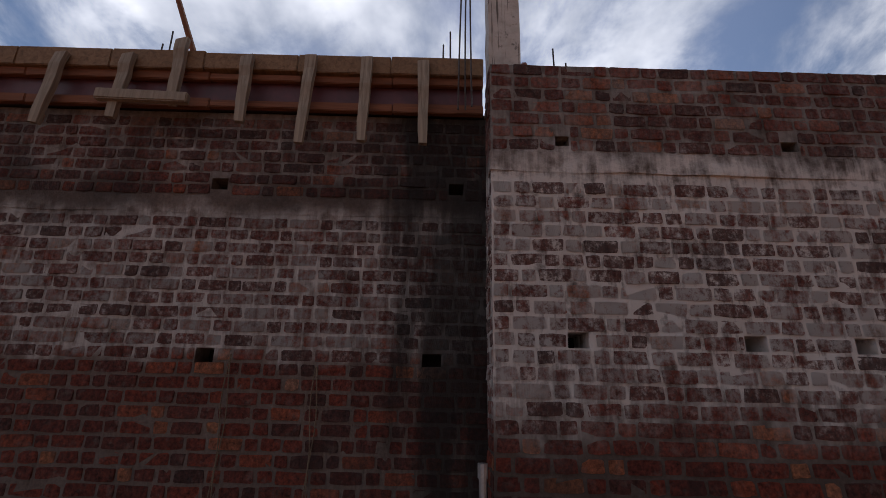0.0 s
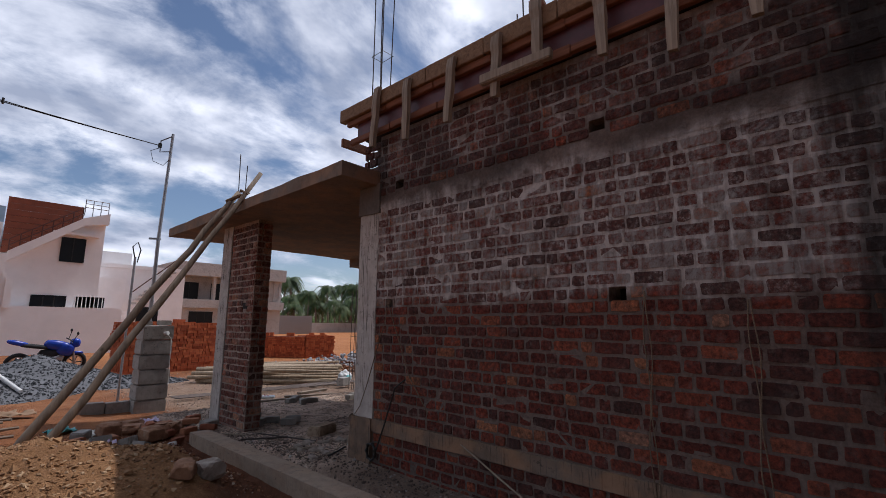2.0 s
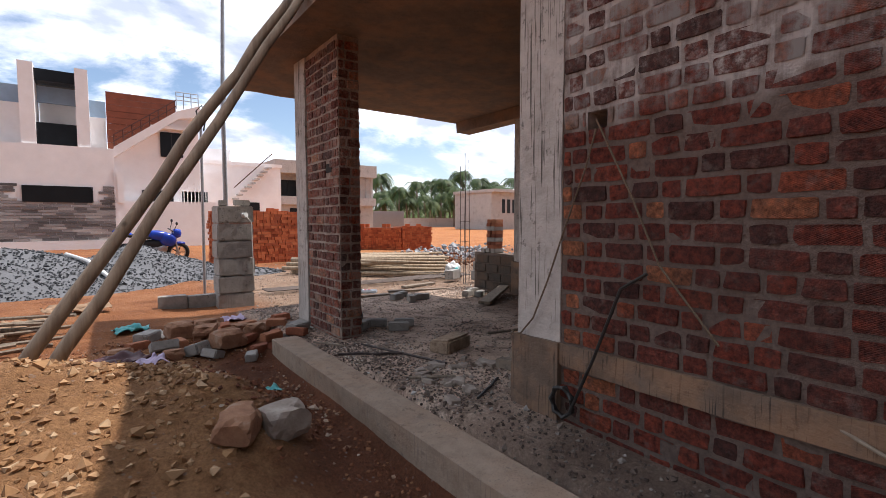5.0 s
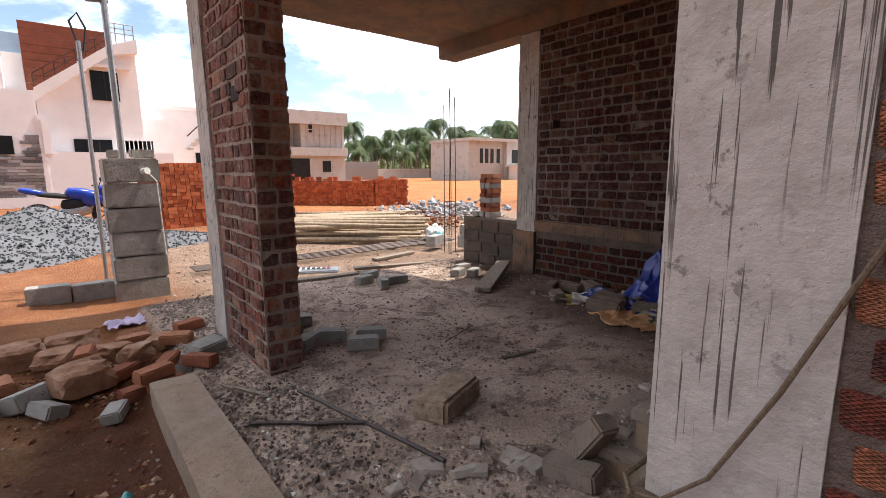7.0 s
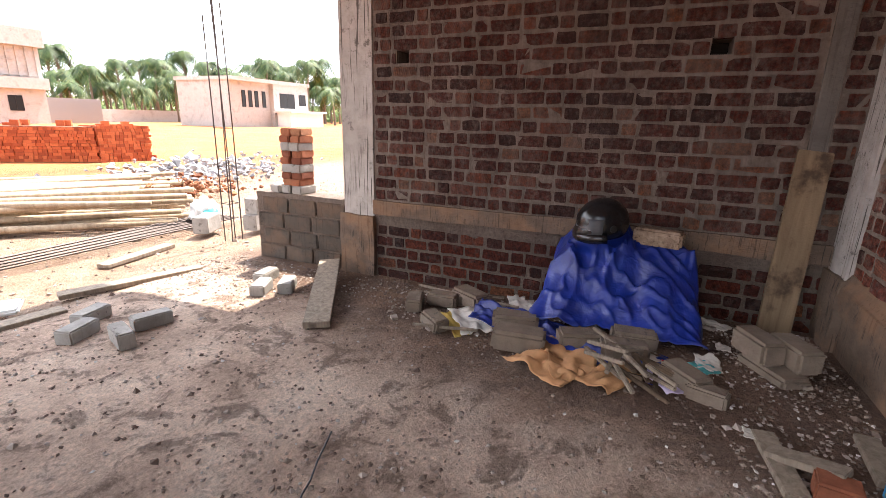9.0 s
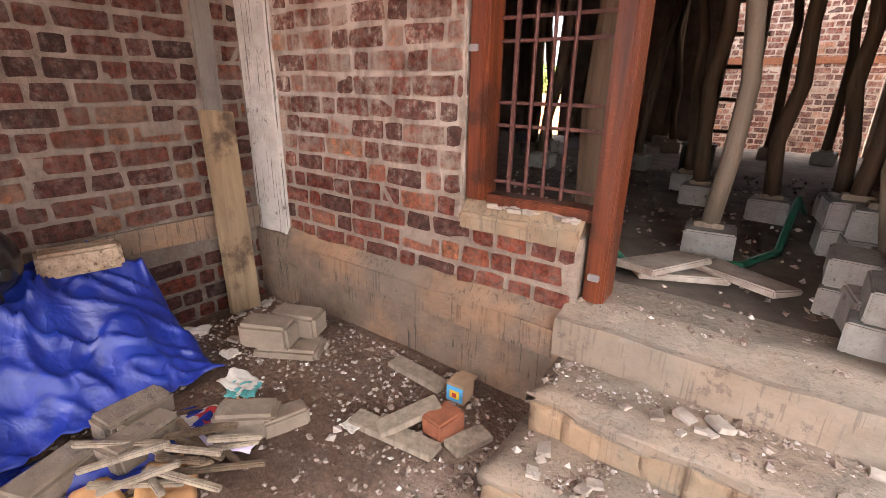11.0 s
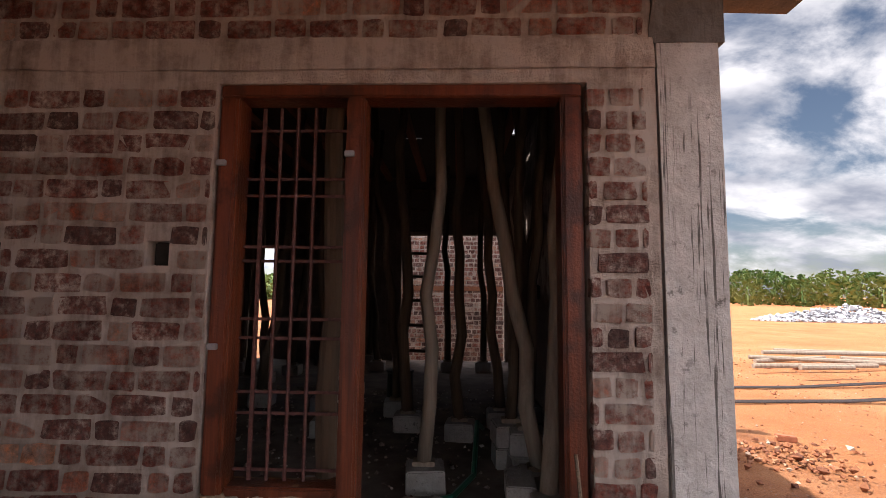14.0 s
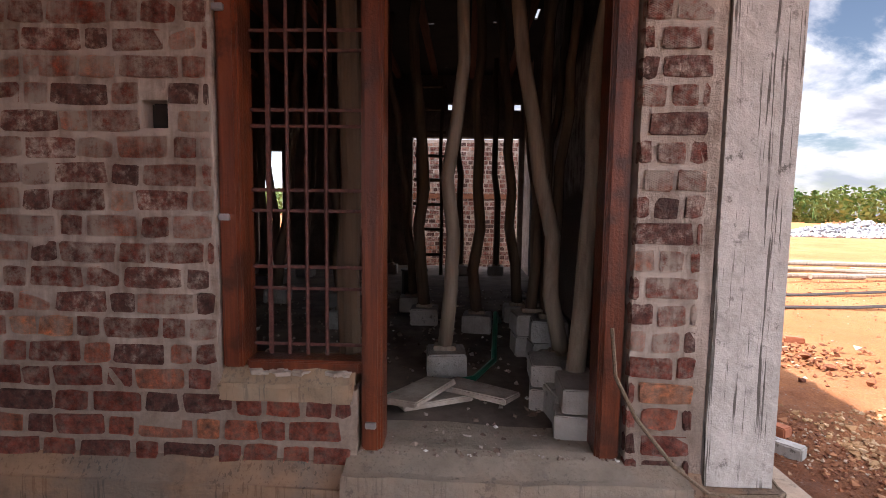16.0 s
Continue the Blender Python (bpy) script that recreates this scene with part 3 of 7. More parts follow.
RN = Matrix(((1, 0, 0, RX), (0, 1, 0, RY), (0, 0, 1, 0), (0, 0, 0, 1)))
wall_core(wall_proj, "mortar", RW, 0.0, 2.8, -0.3, 3.52, RH, 0.3, MAT["mortar_rw"])
lay_bricks(wall_proj, RW, 2.8, -0.1, 2.72, "rw", lambda u, z: z > 0.75 and u < 2.1, RH, 11)
lay_bricks(wall_proj, RW, 2.8, 2.88, 3.52, "rw", lambda u, z: u < 1.5, RH, 12)
lay_bricks(wall_proj, RN, 0.29, -0.1, 2.72, "rw", lambda u, z: False, (), 13)
lay_bricks(wall_proj, RN, 0.29, 2.88, 3.52, "rw", lambda u, z: False, (), 14)
bm = bmesh.new()
box(bm, (RX - 0.010, RY - 2.8, 2.735), (RX + 0.1, RY + 0.010, 2.87), cuts=9, wobble=0.014)
part("lintel_band", bm, MAT["mortar_rw"], wall_proj, "rough cast concrete band")

# ---- front wall with the doorway (faces +y) ----
X_TW = 3.34
wall_front = tagged(new("wall_north"), "brick front wall around a wooden door and window frame", "wall", kind="structure")
DN = FACE_N(0.0, 0.0)
DHOLES = [(0.50, 1.965, Z_PL + 0.03, 2.42), (2.122, 2.218, 1.687, 1.784), (2.80, 2.90, 1.68, 1.78)]
SILL = (1.46, 1.965, Z_PL - 0.01, 0.76)
us, zs = lines_of(0.235, X_TW, [*DHOLES, SILL], 0), lines_of(-0.3, 2.88, [*DHOLES, SILL], 2)
inside = lambda u, z, hs: any(h[0] < u < h[1] and h[2] < z < h[3] for h in hs)
bm = panel(us, zs, lambda u, z: inside(u, z, [SILL]) or not inside(u, z, DHOLES), 0.21)
bm.transform(DN)
bmesh.ops.recalc_face_normals(bm, faces=bm.faces)
part("mortar", bm, MAT["mortar_dw"], wall_front)
# a near-black block fills each hole; its depth of shade is painted
for h in DHOLES[1:]:
    part("hole_back", block((h[0] - 0.005, -0.205, h[2] - 0.005), (h[1] + 0.005, -0.055, h[3] + 0.005)), MAT["hollow"], wall_front)
off = [(0, 0.27, 0, 9), (3.10, 9, 0, 9)]
near_dw = lambda u, z: u < 2.75 and z < 2.45
lay_bricks(wall_front, DN, 3.10, Z_PL + 0.003, 2.47, "dw", near_dw, [(0.51, 1.475, 0, 2.44), (1.475, 1.965, 0.755, 2.44), *DHOLES[1:], *off], 21)
lay_bricks(wall_front, DN, 3.10, 2.602, 2.87, "dw", lambda u, z: False, off, 22)
bm = bmesh.new()
box(bm, (0.236, -0.1, 2.475), (3.1, 0.014, 2.60), cuts=8, wobble=0.012)
part("lintel_band", bm, MAT["mortar_dw"], wall_front, "cement-streaked lintel band")
bm = bmesh.new()
vs = box(bm, (0.236, -0.1, 0.30), (3.1, 0.055, 0.505), cuts=13, wobble=0.014)
for v in vs:
    if v.co.y > -0.02 and v.co.z > 0.40:
        v.co.z -= 0.085 * smooth01(-0.01, 0.055, v.co.y)
part("plinth_beam", bm, MAT["plinth"], wall_front, "rust-stained plinth beam with a sloped mortar fillet")
bm = bmesh.new()
box(bm, (0.236, -0.1, -0.3), (3.1, 0.006, 0.345), cuts=8, wobble=0.012)
part("plinth_face", bm, MAT["plinth"], wall_front, "damp plastered plinth")
bm = bmesh.new()
vs = box(bm, (1.465, -0.2, 0.72), (1.968, 0.012, 0.842), cuts=9, wobble=0.022)
for v in vs:
    if v.co.z > 0.79:
        v.co.z -= 0.075 * smooth01(-0.06, 0.012, v.co.y)
part("sill", bm, MAT["stepface"], wall_front, "rough mortar window sill")


def column(name, lo, hi, z0, z1, label, foot=0.0, mat="concrete", seed=0):
    c = tagged(new(name), label, "column", kind="structure")
    bm = bmesh.new()
    box(bm, (*lo, max(z0, Z_PL) if foot else z0), (*hi, z1), cuts=7, wobble=0.006)
    part("shaft", bm, MAT[mat], c)
    if foot:
        bm = bmesh.new()
        box(bm, (lo[0] - foot, lo[1] - foot * 0.2, z0), (hi[0] + foot * 0.4, hi[1] + foot, Z_PL), cuts=6, wobble=0.014)
        part("foot", bm, MAT["plinth"], c, "stained rough footing")
    return c


column("column_1", (-0.008, -0.30), (0.226, 0.006), -0.35, 2.58, "pale drip-streaked concrete corner column", 0.028)
bm = bmesh.new()
box(bm, (-0.028, -0.33, 2.575), (0.25, 0.012, 2.90), cuts=5, wobble=0.012)
tagged(part("beam_end", bm, MAT["band"]), "rough concrete beam end above the column", "beam", kind="structure")
column("column_2", (3.10, -0.2), (3.335, 0.035), -0.3, 2.9, "grey cement-smeared corner column", 0.02)

# ---- wall on the far side of the porch (faces -x) ----
wall_east = tagged(new("wall_east"), "dim brick porch wall with smeared joints", "wall", kind="structure")
TW = FACE_W(X_TW, 3.36)
TH = [(0.50, 0.60, 1.63, 1.72), (2.54, 2.65, 1.63, 1.72)]
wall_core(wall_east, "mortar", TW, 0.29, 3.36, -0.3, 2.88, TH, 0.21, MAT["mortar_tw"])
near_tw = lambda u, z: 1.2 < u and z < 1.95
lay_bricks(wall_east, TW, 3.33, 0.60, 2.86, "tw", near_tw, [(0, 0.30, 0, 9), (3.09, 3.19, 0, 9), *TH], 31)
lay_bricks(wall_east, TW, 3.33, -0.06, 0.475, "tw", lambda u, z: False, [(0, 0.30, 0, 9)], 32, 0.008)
bm = bmesh.new()
box(bm, (X_TW - 0.02, 0.03, 0.48), (X_TW + 0.06, 3.07, 0.597), cuts=9, wobble=0.012)
part("plinth_beam", bm, MAT["plinth"], wall_east, "rust-stained plinth beam")
bm = bmesh.new()
box(bm, (X_TW - 0.014, 0.175, 0.6), (X_TW + 0.05, 0.265, 2.87), cuts=6, wobble=0.008)
part("cast_strip", bm, MAT["band"], wall_east, "cast concrete strip in the brickwork")
column("column_3", (3.33, 3.07), (3.57, 3.36), -0.3, 2.9, "plain grey concrete porch column", 0.03)
low = tagged(new("wall_low"), "knee-high wall of dark concrete blocks", "wall", kind="structure")
bm = bmesh.new()
box(bm, (X_TW, 3.395, -0.3), (X_TW + 0.2, 4.33, 0.57), cuts=5, wobble=0.008)
part("mortar", bm, MAT["mortar_tw"], low)
LBL = block((-0.145, -0.012, -0.066), (0.145, 0.012, 0.066), 0.008, 0.004)
lbl = mesh_of("block", LBL, MAT["darkblock"])
for row in range(4):
    for i in range(3):
        part("block", lbl, None, low, m=pose(X_TW - 0.003, 3.56 + i * 0.305 - (row % 2) * 0.06, 0.02 + row * 0.148, 0, 0, 90))

# ---- porch slab and main roof ----
roof = tagged(new("porch_slab"), "thin cantilevered concrete porch slab", "roof", kind="structure")
bm = bmesh.new()
box(bm, (-0.50, -0.30, 2.885), (3.62, 4.88, 3.03), cuts=11, wobble=0.016)
part("deck", bm, MAT["slab"], roof)
bm = bmesh.new()
box(bm, (3.30, 0.0, 2.70), (3.60, 4.80, 2.886), cuts=6, wobble=0.01)
part("edge_beam", bm, MAT["slab"], roof)
bm = bmesh.new()
box(bm, (0.2, -0.22, 2.86), (3.4, -0.002, 3.45), cuts=5, wobble=0.012)
part("upstand", bm, MAT["band"], roof)

# ---- brick pillar at the porch corner ----
pillar = thing("brick_pillar", "slender brick pillar keyed to a concrete column", "pillar")
PX0, PX1, PY0, PY1 = -0.10, 0.125, 2.30, 3.12
bm = bmesh.new()
box(bm, (PX0 + 0.004, PY0 + 0.004, -0.3), (PX1 - 0.004, PY1, 2.89), cuts=3, wobble=0.004)
part("mortar", bm, MAT["mortar_pl"], pillar)
PHOLE = [(0.51, 0.60, 1.60, 1.69)]
PW = FACE_W(PX0, PY1)
lay_bricks(pillar, PW, PY1 - PY0, -0.12, 2.87, "pl", lambda u, z: True, PHOLE, 41, 0.006)
lay_bricks(pillar, FACE_S(PX1, PY0), PX1 - PX0, -0.12, 2.87, "pl", lambda u, z: True, (), 42, 0.006)
lay_bricks(pillar, Matrix(((0, 1, 0, PX1), (1, 0, 0, PY0), (0, 0, 1, 0), (0, 0, 0, 1))), PY1 - PY0, -0.12, 2.87, "pl", lambda u, z: False, (), 43, 0.006)
# solid near-black patch on the mortar, painting the shade of a putlog hole
bm = bmesh.new()
box(bm, (PX0 - 0.006, 2.46, 1.60), (PX0 + 0.02, 2.60, 1.685))
part("putlog_hole", bm, MAT["hollow"], pillar)
column("column_4", (-0.115, 3.125), (0.12, 3.44), -0.3, 2.89, "light grey concrete column beside the brick pillar")

# ---- kerb along the side wall ----
kerb = tagged(new("kerb"), "low cast concrete kerb strip, dusty on top", "kerb", kind="structure")
bm = bmesh.new()
box(bm, (-0.69, -5.4, -0.4), (-0.455, 2.55, 0.0), cuts=15, wobble=0.007)
part("strip", bm, MAT["kerb"], kerb)

# ---- roof edge shuttering on the side wall ----
shutter = thing("roof_shuttering", "plywood roof edge shuttering with battens and stakes", "shuttering")
FY0, FY1 = -4.70, 0.34
bm = block((-0.028, FY0, 3.46), (0.0, FY1 - 0.25, 3.86), 0.003)
part("plywood", bm, MAT["ply"], shutter, "dark red film-faced plywood", pose(-0.01, 0, 0))
for z, h, d, y1, mat in ((3.435, 0.075, 0.05, FY1 - 0.18, "runner"), (3.675, 0.07, 0.05, FY1 - 0.1, "runner"), (3.745, 0.16, 0.085, FY1, "plank")):
    n = 7
    for i in range(n):
        bm = bmesh.new()
        a, b = FY0 + (y1 - FY0) * i / n, FY0 + (y1 - FY0) * (i + 1) / n - 0.004
        box(bm, (-0.04 - d, a, z + noise.noise(Vector((a, z, 0))) * 0.016), (-0.042, b, z + h + noise.noise(Vector((a * 1.7, z, 3))) * 0.02), 0.006)
        part("batten", bm, MAT[mat], shutter, "rough sawn batten")
r = random.Random(5)
for y, z0, tilt, top in ((-0.34, 3.27, -4.7, 3.92), (-0.86, 3.21, -0.5, 3.84), (-1.42, 3.22, -5.2, 3.83), (-1.96, 3.28, -2.9, 3.83), (-2.38, 3.4, 1.1, 3.98), (-2.9, 3.27, 1.4, 3.84), (-3.35, 3.11, -1.8, 3.87), (-3.8, 3.14, -0.2, 3.86), (-4.25, 3.13, 1.2, 3.84)):
    bm = bmesh.new()
    vs = box(bm, (-0.022, -0.047, 0), (0.022, 0.047, top - z0), cuts=5, wobble=0.016)
    for v in vs:
        t = v.co.z / (top - z0)
        v.co.y *= 0.55 + 0.5 * t + r.uniform(-0.05, 0.05)
    part("stake", bm, MAT["stake"], shutter, "weathered tapering stake", pose(-0.155, y, z0, -tilt, 0, 0))
bm = block((-0.03, -0.34, -0.04), (0.03, 0.34, 0.04), 0.008, 0.008)
part("cleat", bm, MAT["stake"], shutter, "short cleat nailed across", pose(-0.19, -2.18, 3.44, 1.5))
for z in (3.50, 3.80):
    part("end_board", block((-0.11, -0.10, -0.05), (0.3, -0.06, 0.05), 0.004), MAT["runner"], shutter, m=pose(0, FY1 + 0.03, z))

bm = bmesh.new()
GAPS = [(1.45, 1.64, -3.74, -3.70), (0.70, 0.80, -3.70, -3.66), (1.95, 2.0, -3.72, -3.69), (0.34, 0.37, -3.62, -3.35), (0.46, 0.48, -4.3, -4.22), (0.95, 1.02, -4.95, -4.92), (1.36, 1.39, -5.3, -5.27)]
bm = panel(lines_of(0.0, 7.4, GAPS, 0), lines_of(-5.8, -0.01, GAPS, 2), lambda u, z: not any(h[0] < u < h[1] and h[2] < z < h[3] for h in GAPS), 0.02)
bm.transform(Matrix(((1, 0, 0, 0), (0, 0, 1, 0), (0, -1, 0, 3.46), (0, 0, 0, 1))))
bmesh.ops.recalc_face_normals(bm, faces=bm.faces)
# ply kept near black: the unlit room's darkness is put into its colour
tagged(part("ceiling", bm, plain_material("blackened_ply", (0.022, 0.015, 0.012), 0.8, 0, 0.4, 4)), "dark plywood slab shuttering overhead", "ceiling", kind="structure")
for x in np.arange(0.45, 7.2, 0.55):
    bm = block((x - 0.04, -5.55, 3.37), (x + 0.04, -0.24, 3.457), 0.004)
    tagged(part("trim", bm, MAT["runner"]), "timber joist under the shuttering", "joist", kind="structure")


def bars(name, label, x, y, z0, z1, offs, ties, group="", lean=0.0, wave=0.015):
    t = thing(name, label, "rebar", group)
    for i, (dx, dy) in enumerate(offs):
        pts = [(x + dx + lean * (z - z0) + wave * math.sin(i * 2.1 + z), y + dy + wave * math.cos(i + z * 1.3), z) for z in np.linspace(z0, z1 - 0.12 * (i % 3), 7)]
        part("bar", rod(pts, 0.007, 6), MAT["rebar"], t)
    for z in ties:
        c = [(x + dx * 1.12, y + dy * 1.12, z) for dx, dy in offs]
        c = [c[0], c[1], c[3], c[2], c[0]] if len(c) == 4 else c
        part("tie", rod(c, 0.004, 5), MAT["rebar"], t)
    return t


SQ = lambda a, b: [(-a, -b), (a, -b), (-a, b), (a, b)]
bars("column_rebar", "tall column starter bars with a stirrup", 0.14, -0.1, 3.5, 6.4, SQ(0.07, 0.09), (4.55,))
bars("starter_bars", "pair of thin starter bars on the roof", 0.2, -2.05, 3.55, 4.35, [(0, 0), (0, 0.07)], ())
bars("starter_bars", "pair of starter bars beside the bay wall", 0.0, -4.45, 3.55, 4.25, [(0, 0), (0, 0.05)], ())
bars("starter_bars", "two bars standing over the bay wall", -0.3, -5.2, 3.5, 3.86, [(0, 0), (0, -0.1)], ())
bars("starter_bars", "rusty starter bars on the porch slab", -0.05, 3.05, 3.02, 4.05, [(-0.06, 0), (0.1, 0.1)], ())
bars("column_rebar", "slim reinforcement cage standing in the yard", 3.84, 5.22, -0.12, 2.42, SQ(0.06, 0.06), (0.3, 0.7, 1.1))
strut = thing("raking_strut", "dark timber strut leaning over the roof edge", "strut")
part("pole", rod([(0.15, -2.45, 3.5), (0.05, -2.35, 4.0), (-0.05, -2.15, 4.55)], [0.028, 0.026, 0.022]), MAT["runner"], strut)
col5 = column("column_5", (-0.48, -4.92), (-0.27, -4.70), 3.5, 4.9, "roughcast concrete column above the bay wall")
bars("column_rebar", "bundle of bars beside the bay column", -0.20, -4.60, 3.42, 4.9, [(0, 0), (0.05, 0.03), (0.02, 0.08)], ())
part_c = thing("brick_bits", "loose bricks lying on the bay wall top", "brick")
part("brick", block((-0.45, -5.05, 3.525), (-0.28, -4.96, 3.60), 0.008, 0.006), MAT["brick_rw"], part_c)
part("brick", block((-0.46, -4.97, 3.527), (-0.36, -4.93, 3.62), 0.008, 0.006), MAT["brick_rw"], part_c)
pipe = thing("drain_pipe", "grey plastic pipe standing in the wall corner", "pipe")
part("tube", rod([(-0.62, -4.64, -0.15), (-0.60, -4.635, 1.05)], 0.02, 10), MAT["galv"], pipe)
part("socket", rod([(-0.60, -4.635, 1.0), (-0.60, -4.635, 1.07)], 0.026, 10), MAT["galv"], pipe)

# ---- door and window frame ----
frame_ob = thing("door_frame", "reddish hardwood door and window frame, unpainted", "door frame")
YF0, YF1 = -0.13, -0.02


def post(x0, x1, z0, z1, name="post", y0=YF0, y1=YF1):
    bm = bmesh.new()
    box(bm, (x0, y0, z0), (x1, y1, z1), 0.006)
    box(bm, (x0 + 0.012, y1 - 0.001, z0 + 0.002), (x1 - 0.012, y1 + 0.008, z1 - 0.004), 0.004)
    return part(name, bm, MAT["teak"], frame_ob)


post(0.515, 0.60, 0.53, 2.37, "jamb")
post(1.37, 1.447, 0.53, 2.37, "mullion")
post(1.88, 1.96, 0.83, 2.37, "jamb")
post(0.515, 1.96, 2.37, 2.425, "head")
post(1.447, 1.88, 0.81, 0.855, "window_rail", YF0, YF1 - 0.02)
for x, z in ((1.429, 2.135), (1.94, 2.098), (1.935, 1.38), (1.41, 0.63)):
    part("clamp", block((x - 0.02, -0.016, z - 0.012), (x + 0.02, 0.0, z + 0.012), 0.003), MAT["galv"], frame_ob, "small metal hold-fast")
grille = thing("window_grille", "rusty red iron window grille", "grille")
for x in (1.595, 1.669, 1.74):
    part("bar", rod([(x, -0.10, 0.86), (x, -0.10, 2.355)], 0.0075, 8), MAT["iron"], grille)
for z in (0.897, 1.112, 1.194, 1.405, 1.481, 1.715, 1.773, 1.985, 2.056, 2.262):
    part("rail", block((1.447, -0.112, z - 0.006), (1.88, -0.104, z + 0.006), 0.002), MAT["iron"], grille)
for x in (1.81,):
    part("stile", block((x - 0.008, -0.106, 0.86), (x + 0.008, -0.094, 2.355), 0.002), MAT["iron"], grille)
wavy_pts = [(1.535 + 0.012 * math.sin(i * 2.1), -0.22 + 0.006 * i, 0.80 + 0.37 * i) for i in range(8)]
bm = bmesh.new()
tube(bm, wavy_pts, [0.044, 0.046, 0.040, 0.043, 0.038, 0.041, 0.036, 0.034], 10)
prop_win = thing("timber_prop", "bark-stripped timber prop behind the window grille", "prop", "timber props")
part("pole", bm, MAT["prop"], prop_win)
part("foot_block", block((1.46, -0.32, 0.53), (1.66, -0.14, 0.80), 0.01, 0.006), MAT["block"], prop_win)

# ---- entrance steps ----
steps = tagged(new("entrance_steps"), "rough cast entrance steps strewn with mortar crumbs", "steps", kind="structure")
bm = bmesh.new()
vs = box(bm, (0.30, -0.24, 0.34), (1.50, 0.085, 0.54), cuts=12, wobble=0.014)
for v in vs:
    if v.co.z > 0.48:
        v.co.z -= 0.05 * smooth01(-0.05, 0.085, v.co.y)
part("threshold", bm, MAT["step"], steps)
for x0, x1, y0, y1, z, name in ((0.525, 1.475, 0.02, 0.33, 0.345, "upper_step"), (0.49, 1.505, 0.05, 0.565, 0.185, "lower_step")):
    bm = bmesh.new()
    vs = box(bm, (x0, y0, z - 0.06), (x1, y1, z), cuts=21, wobble=0.010)
    for v in vs:
        edge = smooth01(y1 - 0.06, y1, v.co.y) + smooth01(x1 - 0.05, x1, v.co.x) + smooth01(x0 + 0.05, x0, v.co.x)
        v.co.z += noise.noise(v.co * 11) * 0.012 + noise.noise(v.co * 31) * 0.007
        if v.co.z > z - 0.03:
            v.co.z -= min(edge, 1.2) * (0.016 + 0.02 * abs(noise.noise(v.co * 8)))
        if v.co.y > y1 - 0.02:
            v.co.y += noise.noise(Vector((v.co.x * 7, v.co.z * 5, z))) * 0.03 - 0.008
    part(name, bm, MAT["step"], steps, "chipped mortar tread", smooth=True)
    n = 8
    w = (x1 - x0 - 0.03) / n
    for i in range(n):
        bm = bmesh.new()
        vs = box(bm, (-w / 2 + 0.001, -0.1, -0.075), (w / 2 - 0.001, 0.012, 0.055), cuts=3, wobble=0.010)
        part("brick", bm, MAT["stepface"], steps, m=pose(x0 + 0.015 + w * (i + 0.5), y1 - 0.028 + (i * 29 % 5 - 2) * 0.003, z - 0.105, 0, 0, (i * 37 % 7 - 3) * 0.5), smooth=True)
    part("core", block((x0 + 0.012, 0.031, -0.1), (x1 - 0.012, y1 - 0.020, z - 0.03), 0.004), MAT["stepface"], steps)


# ---- bricks, blocks and stones that lie about ----
def block_mesh(size, seed, mat, wob=0.006, bev=0.009):
    bm = bmesh.new()
    vs = box(bm, tuple(-s / 2 for s in size), tuple(s / 2 for s in size), bev)
    rr = random.Random(seed)
    sh = Vector((rr.random() * 50, rr.random() * 50, 0))
    for v in vs:
        v.co += Vector((noise.noise(v.co * 9 + sh + Vector((q, 0, 0))) for q in (1, 13, 29))) * wob
    return mesh_of("block", bm, mat)


def loose(name, mesh, x, y, z, label, category, group="", rx=0, ry=0, rz=0):
    return tagged(part(name, mesh, None, None, m=pose(x, y, z, rx, ry, rz)), label, category, group)


def stone_mesh(size, seed, mat, rough=0.28, sub=2):
    bm = bmesh.new()
    bmesh.ops.create_icosphere(bm, subdivisions=sub, radius=1.0)
    sh = Vector((seed * 7.3, seed * 3.1, seed))
    for v in bm.verts:
        d = v.co.normalized()
        q = 1 + rough * noise.noise(d * 1.3 + sh) * 1.6 + rough * 0.5 * noise.noise(d * 3.7 + sh)
        c = Vector((max(min(d.x * q, 0.78), -0.78), max(min(d.y * q, 0.75), -0.75), max(min(d.z * q, 0.72), -0.6)))
        v.co = Vector((c.x * size[0], c.y * size[1], c.z * size[2]))
    return mesh_of("stone", bm, mat)


k = Nodes("pale_stone", 0.9)
MAT["stone"] = k.done(k.ramp(k.noise(7, 7, 0.7), [(0.3, (0.20, 0.15, 0.12)), (0.6, (0.40, 0.34, 0.29)), (0.8, (0.50, 0.44, 0.38))]), k.noise(30, 6, 0.7), 0.6, 0.012)
k = Nodes("tan_stone", 0.9)
MAT["tanstone"] = k.done(k.ramp(k.noise(6, 7, 0.7), [(0.3, (0.15, 0.065, 0.036)), (0.55, (0.32, 0.17, 0.10)), (0.75, (0.42, 0.33, 0.26))]), k.noise(30, 6, 0.7), 0.6, 0.012)
k = Nodes("black_rock", 0.6)
MAT["blackrock"] = k.done(k.ramp(k.noise(5, 8, 0.7), [(0.35, (0.030, 0.030, 0.031)), (0.6, (0.09, 0.088, 0.085)), (0.72, (0.26, 0.25, 0.24))]), k.noise(14, 7, 0.7), 0.8, 0.02)
k = Nodes("laterite", 0.95)
MAT["laterite"] = k.done(k.ramp(k.noise(22, 7, 0.7), [(0.3, (0.20, 0.13, 0.085)), (0.65, (0.46, 0.34, 0.245))]), k.math("ADD", k.noise(40, 6, 0.7), k.step(k.voronoi(38), 0, 0.3)), 0.9, 0.02)
k = Nodes("loose_brick", 0.9)
